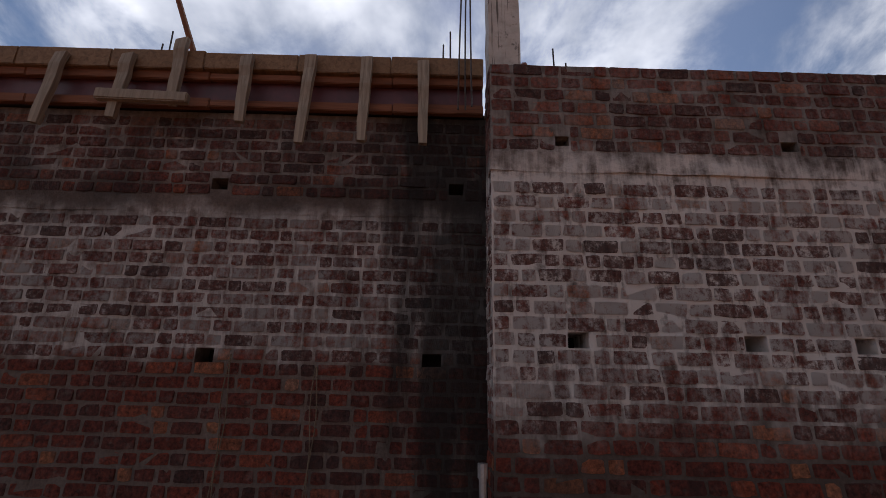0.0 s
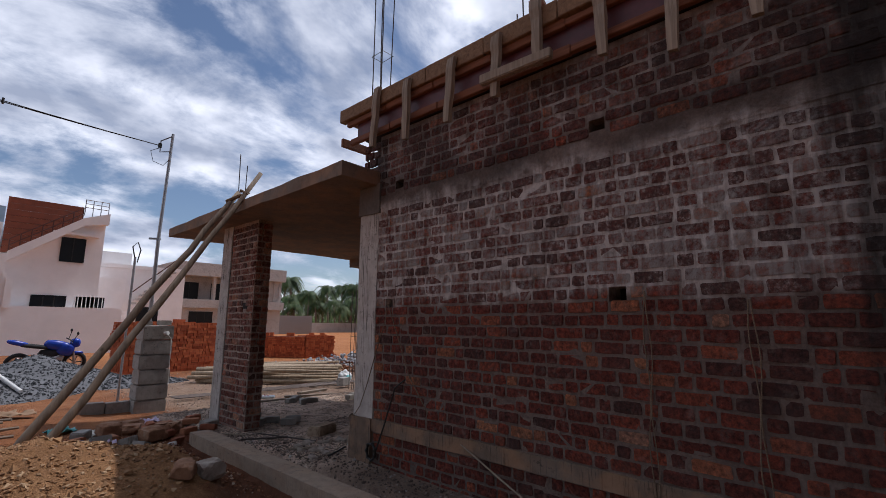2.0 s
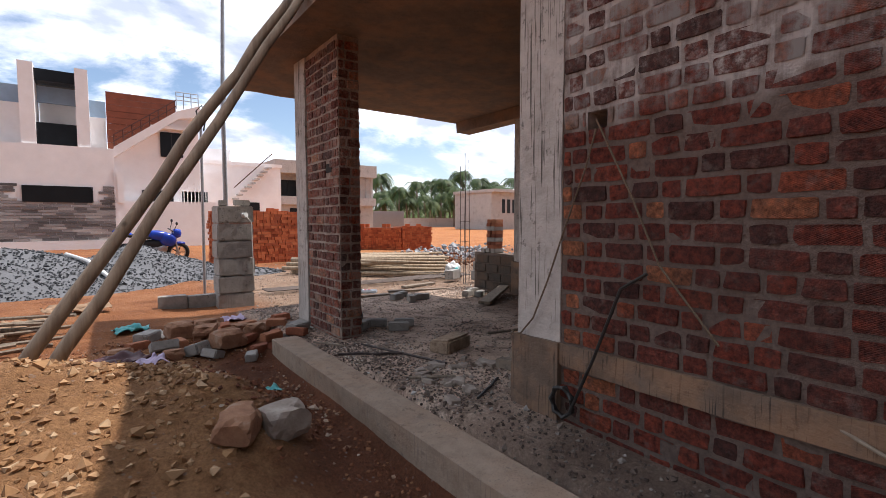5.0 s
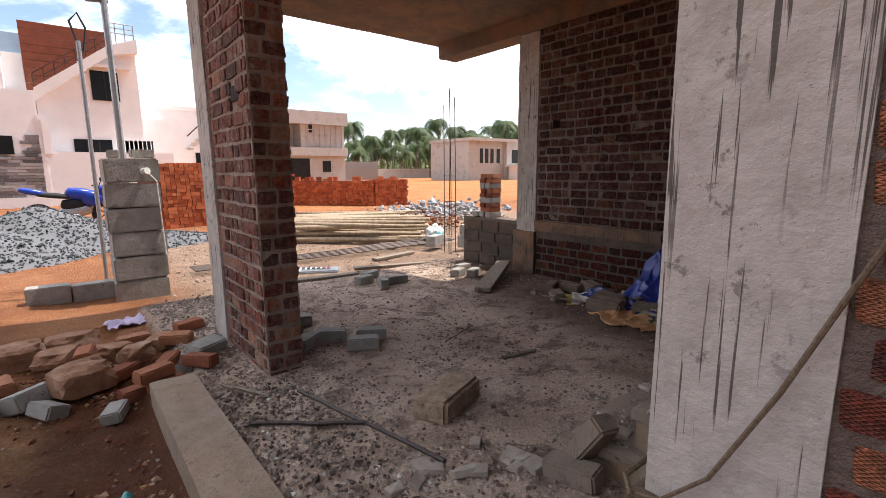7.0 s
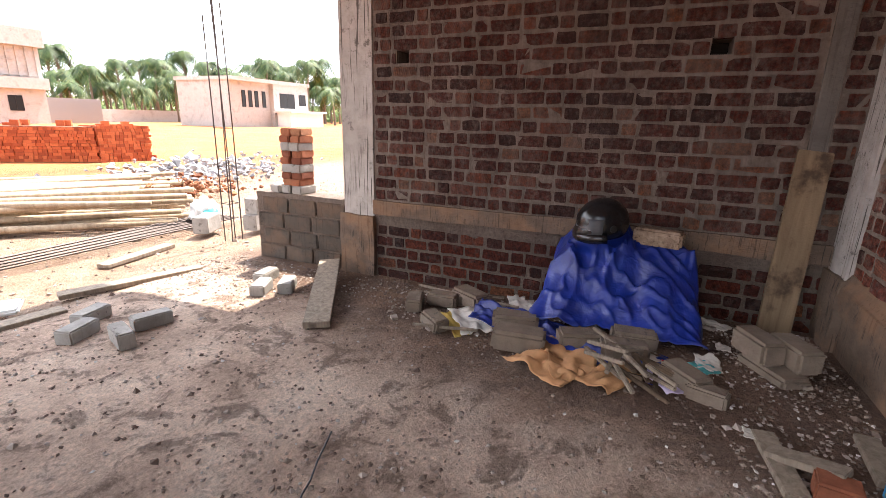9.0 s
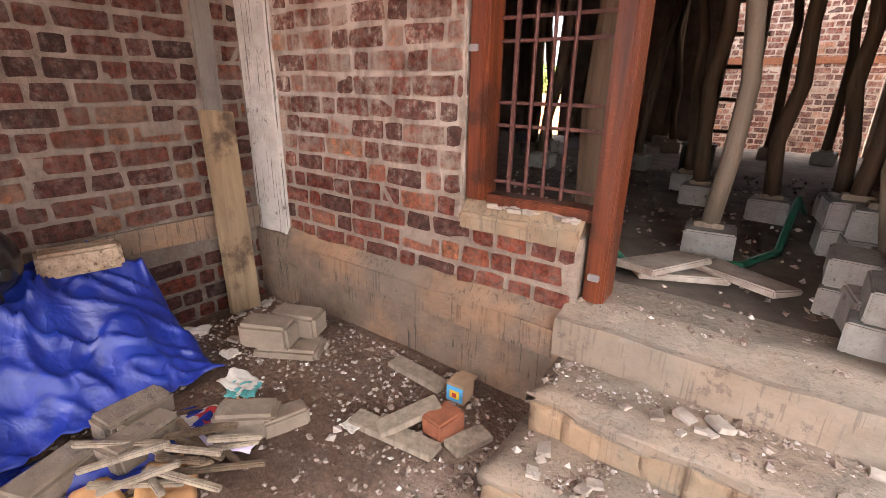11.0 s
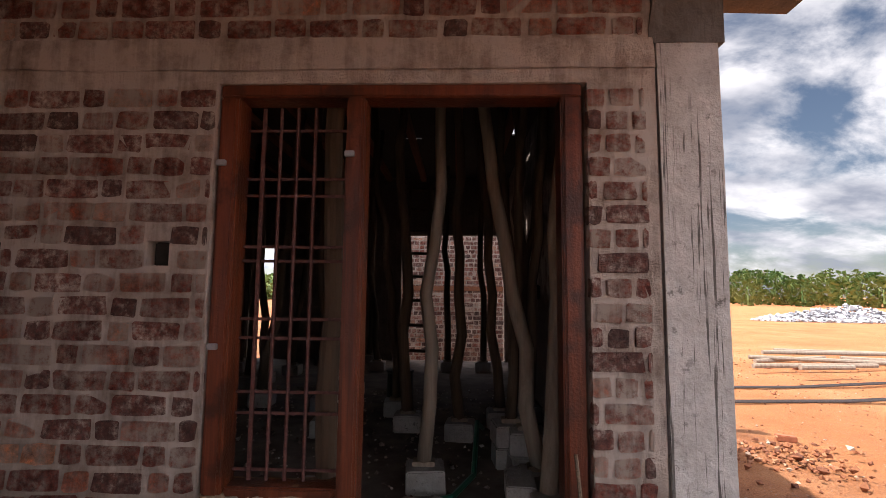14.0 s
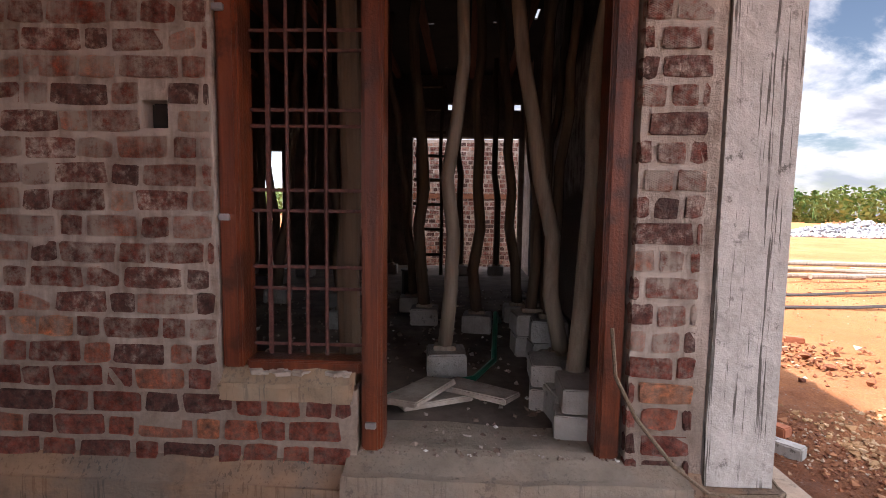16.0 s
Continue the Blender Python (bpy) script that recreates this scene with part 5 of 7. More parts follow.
for x in (1.72, 1.40):
    part("rail", rod(wavy((x, -4.6, 0.54), (x + 0.03, -5.3, 3.3), 6, 0.03, x), 0.026, 8), MAT["prop"], ld)
for i in range(8):
    z = 0.80 + i * 0.34
    part("rung", rod([(1.36, -4.6 - (z - 0.54) * 0.2536, z), (1.79, -4.6 - (z - 0.54) * 0.2536, z + 0.01)], 0.022, 8), MAT["prop"], ld)
drum = thing("black_drum", "black plastic drum standing among the props", "drum")
bm = bmesh.new()
tube(bm, [(1.57, -3.0, 0.54), (1.57, -3.0, 0.56), (1.57, -3.0, 0.78), (1.57, -3.0, 0.82)], [0.12, 0.13, 0.13, 0.12], 18)
part("shell", bm, MAT["wire"], drum)
part("rim", rod([(1.57 + 0.128 * math.cos(a), -3.0 + 0.128 * math.sin(a), 0.81) for a in np.linspace(0, 6.283, 20)], 0.014, 6), MAT["wire"], drum)

# ---- corner of the porch: tarpaulin heap, helmet, plank, waste ----
k = Nodes("blue_tarpaulin", 0.38, 0, 0.5)
weave = k.noise(3.2, 6, 0.62, distort=0.7)
MAT["tarp"] = k.done(k.mix(k.step(k.noise(9, 6, 0.7), 0.55, 0.75, 0, 0.5), k.ramp(weave, [(0.3, (0.003, 0.010, 0.11)), (0.6, (0.006, 0.026, 0.24)), (0.8, (0.014, 0.05, 0.30))]), (0.05, 0.065, 0.19)), k.math("MULTIPLY", k.math("ABSOLUTE", k.math("SUBTRACT", k.noise(7, 3, 0.5, distort=0.4), 0.5)), -4.0), 0.4, 0.012)
tarp = thing("blue_tarpaulin", "creased blue tarpaulin thrown over a heap", "tarpaulin")
bm = bmesh.new()
bmesh.ops.create_grid(bm, x_segments=84, y_segments=84, size=1.0)
for v in bm.verts:
    u, w = v.co.x, v.co.y
    side, face = max(0.0, 1 - abs(w) ** 5) ** 0.6, smooth01(-1.15, 0.35, u)
    fold = noise.noise(Vector((w * 3.1, u * 0.8, 5))) * 0.5 + noise.noise(Vector((w * 7.0, u * 1.1, 2))) * 0.25
    crease = (1 - abs(noise.noise(Vector((u * 1.5 + w * 0.6, w * 1.7, 2))))) ** 9 * 0.05 + (1 - abs(noise.noise(Vector((u * 3.4 - w * 1.5, w * 3.0, 8))))) ** 12 * 0.035 + noise.noise(Vector((u * 2.1, w * 2.4, 7))) * 0.045
    x = 3.06 + u * 0.31 + fold * 0.06 * smooth01(0.2, -0.8, u)
    y = 1.14 + w * 0.50 * (1 - 0.10 * face) + noise.noise(Vector((u * 2, w * 2, 4))) * 0.03
    z = 0.07 + side * face * (0.46 + 0.03 * w) + crease * (0.4 + face) + 0.04 * noise.noise(Vector((w * 4, 3, 1)))
    v.co = Vector((min(x, X_TW - 0.03), y, z))
bmesh.ops.solidify(bm, geom=bm.faces[:], thickness=0.004)
part("sheet", bm, MAT["tarp"], tarp, smooth=True)
bm = bmesh.new()
bmesh.ops.create_grid(bm, x_segments=40, y_segments=60, size=1.0)
for v in bm.verts:
    u, w = v.co.x, v.co.y
    h = abs(noise.noise(Vector((u * 2.4, w * 3.0, 8)))) * 0.13 + abs(noise.noise(Vector((u * 6, w * 7, 4)))) * 0.05
    v.co = Vector((2.67 + w * 0.20 + u * 0.17 * (1 + 0.4 * noise.noise(Vector((w * 2, 0, 1)))), 1.42 + w * 0.58, 0.012 + h * (1 - 0.6 * abs(u))))
bmesh.ops.solidify(bm, geom=bm.faces[:], thickness=0.004)
part("skirt", bm, MAT["tarp"], tarp, "trailing rumpled edge", smooth=True)
heapc = thing("brick_stack", "low stack of bricks hidden under the tarpaulin", "brick stack")
part("core", block((3.10, 0.84, -0.02), (3.28, 1.42, 0.28), 0.02), MAT["block"], heapc)
loose("tan_brick", block_mesh((0.28, 0.13, 0.10), 55, MAT["laterite"], 0.008, 0.014), 3.16, 0.95, 0.575, "tan brick lying on the tarpaulin", "brick", rz=78)
hel = thing("motorcycle_helmet", "glossy black full-face motorcycle helmet", "helmet", m=pose(3.12, 1.27, 0.535, 0, 8, 128))
k = Nodes("helmet_shell", 0.22, 0, 0.6)
MAT["shell"] = k.done(k.ramp(k.noise(8), [(0.3, (0.008, 0.008, 0.009)), (0.7, (0.014, 0.014, 0.016))]), k.noise(60), 0.03, 0.002)
k = Nodes("smoked_visor", 0.08, 0, 0.8)
MAT["visor"] = k.done(k.ramp(k.noise(5), [(0.3, (0.16, 0.165, 0.18)), (0.7, (0.26, 0.265, 0.28))]))
bm = bmesh.new()
bmesh.ops.create_uvsphere(bm, u_segments=28, v_segments=18, radius=0.145)
for v in bm.verts:
    c = v.co
    if c.z < -0.075:
        c.z = -0.075 - (c.z + 0.075) * -0.35
        c.x *= 1.1
    if c.x > 0 and c.z < 0.0:
        c.x *= 1.16
    c.x *= 1.14
    c.z = c.z * 1.05 + 0.11
part("shell", bm, MAT["shell"], hel, smooth=True)
bm = bmesh.new()
g0, g1 = 14, 6
grid = [[bm.verts.new(((0.176 if j else 0.18) * math.cos(a) * (1 - 0.03 * j), 0.155 * math.sin(a), 0.075 + 0.018 * j)) for a in np.linspace(-1.05, 1.05, g0)] for j in range(g1)]
for a, b in zip(grid, grid[1:]):
    for i in range(g0 - 1):
        bm.faces.new((a[i], a[i + 1], b[i + 1], b[i]))
bmesh.ops.solidify(bm, geom=bm.faces[:], thickness=0.003)
part("visor", bm, MAT["visor"], hel, "pale smoked visor", smooth=True)
part("chin_guard", rod([(0.155 * math.cos(a), 0.14 * math.sin(a), 0.045) for a in np.linspace(-1.2, 1.2, 12)], 0.034, 10), MAT["shell"], hel, smooth=True)
for s in (-1, 1):
    part("pivot", rod([(0.02, s * 0.143, 0.10), (0.02, s * 0.152, 0.10)], 0.022, 12), MAT["wire"], hel)
lean = loose("leaning_plank", mesh_of("leaning_plank", block((-0.083, -0.018, 0.0), (0.083, 0.018, 1.06), 0.004, 0.01), wood_material("weathered_plank", (0.11, 0.07, 0.042), (0.33, 0.23, 0.14), (14, 14, 1.4), 0.85, True, (0.05, 0.03, 0.02))), 3.20, 0.262, 0.06, "weathered plank leaning in the porch corner", "plank", rx=4.5, ry=-1.5, rz=90)
for i, (x, y, z, rz) in enumerate(((2.72, 0.44, 0.165, -28), (2.70, 0.29, 0.165, -32), (2.66, 0.37, 0.07, -26))):
    loose("paving_block", block_mesh((0.24, 0.13, 0.12) if i < 2 else (0.30, 0.16, 0.06), 60 + i, MAT["oldblock2"], 0.008, 0.016), x, y, z, "grey paving block in a small pile", "block", "paving blocks in the corner", rz=rz + 55)
for i, (x, y, l, rz) in enumerate(((1.90, 0.50, 0.36, 6), (1.88, 0.43, 0.24, 58), (2.06, 0.16, 0.3, -5), (1.66, 0.36, 0.16, 70))):
    loose("wood_scrap", mesh_of("wood_scrap", block((-l / 2, -0.04, -0.014), (l / 2, 0.04, 0.014), 0.003, 0.006), MAT["stake"]), x, y, ground_z(x, y) + 0.02 + 0.04 * (i == 1), "splintered wood offcut on the porch floor", "offcut", "wood offcuts by the steps", rz=rz, ry=(0, 14, 0, 0)[i])
loose("red_brick", BR[1], 1.77, 0.37, 0.09, "half brick beside the wood offcuts", "brick", rz=80, rx=0).scale = (0.6, 1, 1.1)
bx = thing("carton", "small brown carton with a bright printed side", "carton", m=pose(1.83, 0.17, 0.05, 0, 0, 4))
part("body", block((-0.06, -0.06, 0.0), (0.06, 0.06, 0.125), 0.003), MAT["card"], bx)
bx.scale = (0.68, 0.68, 0.68)
part("print_panel", block((-0.052, 0.0605, 0.01), (0.056, 0.063, 0.11)), plain_material("printed_blue", (0.05, 0.30, 0.55), 0.5), bx, "blue printed panel")
part("print_flash", block((-0.03, 0.0635, 0.03), (0.035, 0.065, 0.085)), plain_material("printed_yellow", (0.70, 0.45, 0.05), 0.5), bx, "yellow and red printed burst")
part("print_flash", block((-0.012, 0.0655, 0.04), (0.018, 0.067, 0.07)), MAT["redp"], bx, "red printed patch")
part("flap", block((-0.06, -0.12, 0.10), (0.06, -0.058, 0.104)), MAT["card"], bx)
for i, (x, y, sx, sy, mat, lab, rz) in enumerate(((2.375, 0.85, 0.24, 0.16, "lilac", "curled lilac paper sheet on the floor", 30), (3.22, 0.58, 0.20, 0.10, "paper", "dusty white paper under the tarpaulin edge", 60), (3.20, 1.80, 0.22, 0.13, "paper", "dirty white paper beside the wall", 20),
                                                   (3.0, 1.66, 0.15, 0.12, "paper", "crumpled white bag by the tarpaulin", 20), (3.12, 1.70, 0.12, 0.12, "paper", "white plastic scrap by the tarpaulin", 70), (2.47, 1.36, 0.50, 0.26, "tan", "torn orange cardboard sheet on the floor", 28), (2.30, 1.42, 0.34, 0.22, "tan", "folded orange cardboard on the floor", 60), (2.30, 1.10, 0.32, 0.16, "tan", "brown paper scrap on the floor", -30),
                                                   (2.78, 2.0, 0.40, 0.24, "paper", "pale yellow-edged sack on the porch floor", 35), (2.70, 2.10, 0.36, 0.10, "yellow", "yellow sack strip on the porch floor", 40), (2.62, 0.66, 0.16, 0.12, "paper", "crumpled white tissue on the floor", 0), (2.52, 0.84, 0.08, 0.08, "redp", "bright red wrapper scrap", 0), (2.56, 0.68, 0.12, 0.10, "teal", "teal cloth scrap on the floor", 40), (2.48, 0.76, 0.10, 0.08, "tan", "orange cup crushed on the floor", 0),
                                                   (2.56, 0.90, 0.20, 0.10, "paper", "printed carton scrap on the floor", 70), (2.05, 0.56, 0.07, 0.06, "paper", "white paper ball on the floor", 0), (1.90, 0.14, 0.08, 0.07, "paper", "white scrap by the plinth", 0), (2.86, 0.56, 0.08, 0.07, "paper", "white foil scrap by the tarpaulin", 0))):
    crumple("waste_sheet", (sx, sy), i + 33, MAT[mat], x, y, ground_z(x, y) + 0.012, lab, "waste", rz, 0.30 if mat == "tan" else 0.2, "waste in the porch corner")
r = random.Random(4)
for i in range(20):
    x, y = 2.36 + r.uniform(-0.12, 0.2), 1.02 + r.uniform(-0.14, 0.16)
    l = r.uniform(0.14, 0.30)
    loose("firewood", mesh_of("firewood", block((-l / 2, -0.011, -0.010), (l / 2, 0.011, 0.010), 0.004, 0.008), MAT["stake" if i % 2 else "prop"]), x, y, ground_z(x, y) + 0.03 + 0.022 * (i % 4), "short split of firewood on the floor", "firewood", "firewood by the tarpaulin", rz=28 + r.uniform(-38, 38), ry=r.uniform(-16, 16))
for i, (x, y, rz, sc) in enumerate(((2.735, 1.70, 100, 1.3), (2.50, 1.62, 95, 1.35), (3.08, 2.12, 60, 1.25), (3.0, 1.97, 20, 0.9), (2.62, 2.2, 50, 1.0), (3.0, 2.3, 90, 1.0), (2.86, 2.46, 20, 1.0), (3.12, 2.2, 30, 1.0), (2.62, 1.30, 110, 1.1), (2.56, 1.06, 100, 1.1), (2.72, 1.02, 95, 1.1), (2.36, 0.78, 40, 1.0), (2.26, 0.70, 70, 0.8))):
    loose("floor_block", FB[i % 3], x, y, ground_z(x, y) + 0.045 * sc, "dusty brown block lying by the tarpaulin", "block", "blocks along the porch wall", rz=rz).scale = (sc, sc, sc)
for i in range(26):
    x, y = r.uniform(2.4, 3.25), r.uniform(0.12, 2.5)
    if not (2.8 < x and 0.6 < y < 1.7):
        loose("rubble_chip", CH[i % 4], x, y, ground_z(x, y) + 0.012, "small stone chip on the porch floor", "stone", "stone chips in the corner", rz=r.uniform(0, 360), rx=r.uniform(-20, 20))
for i, (x0, y0, x1, y1) in enumerate(((3.22, 2.6, 3.0, 1.75), (3.1, 2.5, 3.18, 1.9), (2.6, 1.9, 2.5, 2.3))):
    t = thing("splinter", "long grey splinter of wood on the floor", "splinter", "splinters along the wall")
    part("shaft", rod(wavy((x0, y0, ground_z(x0, y0) + 0.03), (x1, y1, ground_z(x1, y1) + 0.05), 5, 0.02, i), 0.011, 6), MAT["stake"], t)

# ---- yard: gravel, brick stacks, poles, motorcycle ----
def pebbles(name, places, size, mat, label, category, seed, thing_kind="stuff", squash=0.7):
    """Many small stones, joined: places gives (x, y, z) for each."""
    r = random.Random(seed)
    base = [(1, 0, 0), (-1, 0, 0), (0, 1, 0), (0, -1, 0), (0, 0, 1), (0, 0, -1)]
    tri = [(0, 2, 4), (2, 1, 4), (1, 3, 4), (3, 0, 4), (2, 0, 5), (1, 2, 5), (3, 1, 5), (0, 3, 5)]
    verts, faces = [], []
    for x, y, z in places:
        s = size * r.uniform(0.45, 1.0) * (2.0 if r.random() < 0.05 else 1)
        turn = Euler((r.uniform(0, 6), r.uniform(0, 6), r.uniform(0, 6))).to_matrix()
        n0 = len(verts)
        for b in base:
            p = turn @ Vector((b[0] * r.uniform(0.6, 1.2), b[1] * r.uniform(0.5, 1.0), b[2] * r.uniform(0.4, 0.9)))
            verts.append((x + p.x * s, y + p.y * s, z + p.z * s * squash))
        faces += [tuple(n0 + i for i in t) for t in tri]
    me = bpy.data.meshes.new(name)
    me.from_pydata(verts, [], faces)
    me.materials.append(mat)
    return tagged(new(name, me), label, category, kind=thing_kind)


def chip_material(name, stops):
    k = Nodes(name, 0.9)
    return k.done(k.mix(0.5, k.ramp(k.island, stops), k.ramp(k.noise(40, 4), [(0.3, (0.6, 0.6, 0.6)), (0.7, (1.2, 1.2, 1.2))]), "MULTIPLY"))


MAT["chips"] = chip_material("blue_gravel", [(0.0, (0.03, 0.033, 0.036)), (0.5, (0.085, 0.09, 0.097)), (1.0, (0.19, 0.19, 0.20))])
MAT["rubble"] = chip_material("rubble_chips", [(0.0, (0.12, 0.078, 0.06)), (0.35, (0.21, 0.152, 0.12)), (0.7, (0.33, 0.26, 0.215)), (0.92, (0.38, 0.32, 0.28)), (1.0, (0.66, 0.63, 0.59))])
MAT["darkrubble"] = chip_material("damp_rubble_chips", [(0.0, (0.05, 0.034, 0.027)), (0.5, (0.10, 0.072, 0.058)), (0.9, (0.18, 0.145, 0.12)), (1.0, (0.36, 0.33, 0.30))])
MAT["redrubble"] = chip_material("red_soil_lumps", [(0.0, (0.11, 0.04, 0.022)), (0.5, (0.23, 0.085, 0.04)), (0.8, (0.33, 0.16, 0.08)), (1.0, (0.45, 0.36, 0.28))])
MAT["sandlump"] = chip_material("sand_lumps", [(0.0, (0.17, 0.085, 0.04)), (0.6, (0.36, 0.20, 0.095)), (1.0, (0.48, 0.33, 0.20))])
HEAPS = ((-3.6, 10.0, 3.4, 2.1, 0.95), (-1.3, 11.0, 2.2, 1.8, 0.85), (0.5, 10.0, 1.4, 1.1, 0.3), (-6.5, 10.0, 3.0, 2.2, 0.7))


def gravel_z(x, y):
    return max(heap(x, y, *h, 1.0) for h in HEAPS) * (0.92 + 0.12 * noise.noise(Vector((x, y, 2)))) + ground_z(x, y) - 0.03


gh = thing("gravel_heap", "heap of blue-grey crushed stone gravel", "gravel", kind="stuff")
bm = bmesh.new()
bmesh.ops.create_grid(bm, x_segments=70, y_segments=32, size=1.0)
for v in bm.verts:
    x, y = -3.8 + v.co.x * 6.2, 10.0 + v.co.y * 2.8
    v.co = Vector((x, y, gravel_z(x, y)))
part("core", bm, MAT["chips"], gh, smooth=True)
r = random.Random(8)
spots = []
while len(spots) < 11000:
    x, y = r.uniform(-9, 2.1), r.uniform(7.7, 11.8)
    if max(heap(x, y, *h, 1.0) for h in HEAPS) > 0.015 or r.random() < 0.03:
        spots.append((x, y, gravel_z(x, y) + 0.012))
ob = pebbles("chips", spots, 0.036, MAT["chips"], "", "", 3)
ob.parent = gh
for q in ("label", "category"):
    if q in ob:
        del ob[q]

# loose chips on the porch floor, by the kerb, on the steps and on the sand
r = random.Random(21)
spots = []
while len(spots) < 9500:
    x, y = r.uniform(-0.44, 3.25), r.uniform(0.05, 5.0)
    dens = 0.10 + 0.5 * max(0, noise.noise(Vector((x * 1.3, y * 1.3, 11)))) + 0.7 * smooth01(0.5, 0.1, x) + 0.6 * smooth01(0.9, 0.3, y) + 0.35 * smooth01(2.5, 3.0, x)
    if r.random() < dens and not (0.45 < x < 1.52 and y < 0.56) and not (-0.12 < x < 0.14 and 2.28 < y < 3.46):
        spots.append((x, y, ground_z(x, y) + 0.003))
pebbles("floor_rubble", spots, 0.017, MAT["rubble"], "scattered stone chips on the porch floor", "rubble", 5, squash=0.6)
spots = [(x, y, ground_z(x, y) + 0.004) for x, y in ((r.uniform(-0.44, -0.04), r.uniform(-4.6, 2.2)) for _ in range(1700))]
pebbles("kerb_rubble", spots, 0.017, MAT["darkrubble"], "rubble strip between kerb and wall", "rubble", 6)
spots = []
for _ in range(2200):
    x = r.uniform(0.52, 1.45)
    z, y = r.choice(((0.342, r.uniform(0.09, 0.27)), (0.342, r.uniform(0.09, 0.27)), (0.182, r.uniform(0.32, 0.50)), (0.182, r.uniform(0.32, 0.50)), (0.532, r.uniform(-0.2, 0.0))))
    spots.append((x, y, z))
pebbles("step_crumbs", spots, 0.013, MAT["rubble"], "mortar crumbs scattered on the steps", "rubble", 7)
spots = []
while len(spots) < 7500:
    x, y = r.uniform(-3.9, -0.72), r.uniform(-2.2, 3.9)
    if r.random() < 0.35 + 0.6 * noise.noise(Vector((x * 1.1, y * 1.1, 5))) and not (x > -1.1 and y < -1.0 and r.random() < 0.7):
        spots.append((x, y, ground_z(x, y) + 0.004))
pebbles("soil_lumps", [p for p in spots if p[0] > -1.5 or p[1] > 3.2], 0.024, MAT["redrubble"], "lumps of red soil and stone chips", "rubble", 8)
pebbles("sand_lumps", [p for p in spots if not (p[0] > -1.5 or p[1] > 3.2)], 0.034, MAT["sandlump"], "clods and stones on the sand heap", "rubble", 9)
spots = [(x, y, 0.54) for x, y in ((r.uniform(0.35, 3.0), r.uniform(-3.5, -0.05)) for _ in range(900)) if not (x > 1.45 and y > -0.25)]
pebbles("house_rubble", spots, 0.02, MAT["rubble"], "rubble strewn over the house floor", "rubble", 10)
spots = [(x, y, ground_z(x, y) + 0.005) for x, y in ((r.uniform(-9, -1.2), r.uniform(-14, -2.6)) for _ in range(1500))]
pebbles("field_chips", spots, 0.03, MAT["redrubble"], "stray clods on the open red ground", "rubble", 11)
spots = [(x, y, ground_z(x, y) + 0.005) for x, y in ((r.uniform(-0.3, 9), r.uniform(4.6, 12)) for _ in range(2600))]
pebbles("yard_chips", spots, 0.026, MAT["rubble"], "stone chips and splinters across the yard", "rubble", 12)
for i in range(22):
    x = r.uniform(1.5, 1.84)
    loose("mortar_chip", CH[i % 4], x, r.uniform(-0.05, -0.012), 0.815 + r.uniform(-0.004, 0.004), "flat pale mortar chip on the window sill", "chip", "chips on the window sill", rz=r.uniform(0, 360)).scale = [r.uniform(0.35, 0.9)] * 3
for i in range(26):
    x, y, z = r.choice(((r.uniform(0.56, 1.4), r.uniform(0.12, 0.28), 0.352), (r.uniform(0.56, 1.4), r.uniform(0.36, 0.52), 0.192)))
    loose("step_chip", CH[i % 4], x, y, z, "pale broken mortar chip on the steps", "chip", "chips on the steps", rz=r.uniform(0, 360), rx=r.uniform(-15, 15)).scale = [r.uniform(0.4, 1.15)] * 3
for i in range(34):
    x, y = r.uniform(-0.42, 0.42), r.uniform(0.1, 0.9)
    loose("rubble_chip", CH[i % 4], x, y, ground_z(x, y) + 0.014, "grey stone chip in the rubble strip", "stone", "stones in the rubble strip", rz=r.uniform(0, 360), rx=r.uniform(-25, 25)).scale = [r.uniform(0.7, 1.6)] * 3
# sticks and rods on the rubble strip
for i, (a, b, rad, mat, lab) in enumerate((((0.02, 1.35, 0.0), (-0.38, 1.75, -0.02), 0.011, "rebar", "rusty rod lying in the rubble"), ((-0.06, 1.95, 0.0), (0.10, 0.85, 0.0), 0.010, "rebar", "rusty rod lying in the rubble"), ((-0.3, 0.75, 0.0), (-0.05, 0.55, 0.0), 0.012, "stake", "splinter of wood in the rubble"),
                                            ((-0.36, 2.35, 0), (-0.2, 2.0, 0), 0.009, "stake", "splinter of wood in the rubble"), ((0.15, 0.35, 0.01), (-0.2, 0.15, -0.02), 0.009, "wire", "black wire end in the rubble"), ((1.1, 1.5, 0), (1.35, 1.42, 0), 0.013, "stake", "dark wood splinter on the floor"), ((1.05, 2.0, 0.0), (1.45, 2.15, 0.0), 0.004, "wire", "twig on the porch floor"))):
    t = thing("rod" if mat == "rebar" else "splinter", lab, "rod" if mat == "rebar" else "splinter", "rods in the rubble" if mat == "rebar" else "")
    part("shaft", rod(wavy((a[0], a[1], ground_z(a[0], a[1]) + 0.014), (b[0], b[1], ground_z(b[0], b[1]) + 0.014), 6, 0.02, i + 1), rad, 6), MAT[mat], t)

# brick stacks
MAT["newbrick"] = chip_material("new_red_brick", [(0.0, (0.30, 0.070, 0.030)), (0.5, (0.46, 0.115, 0.045)), (1.0, (0.56, 0.17, 0.07))])


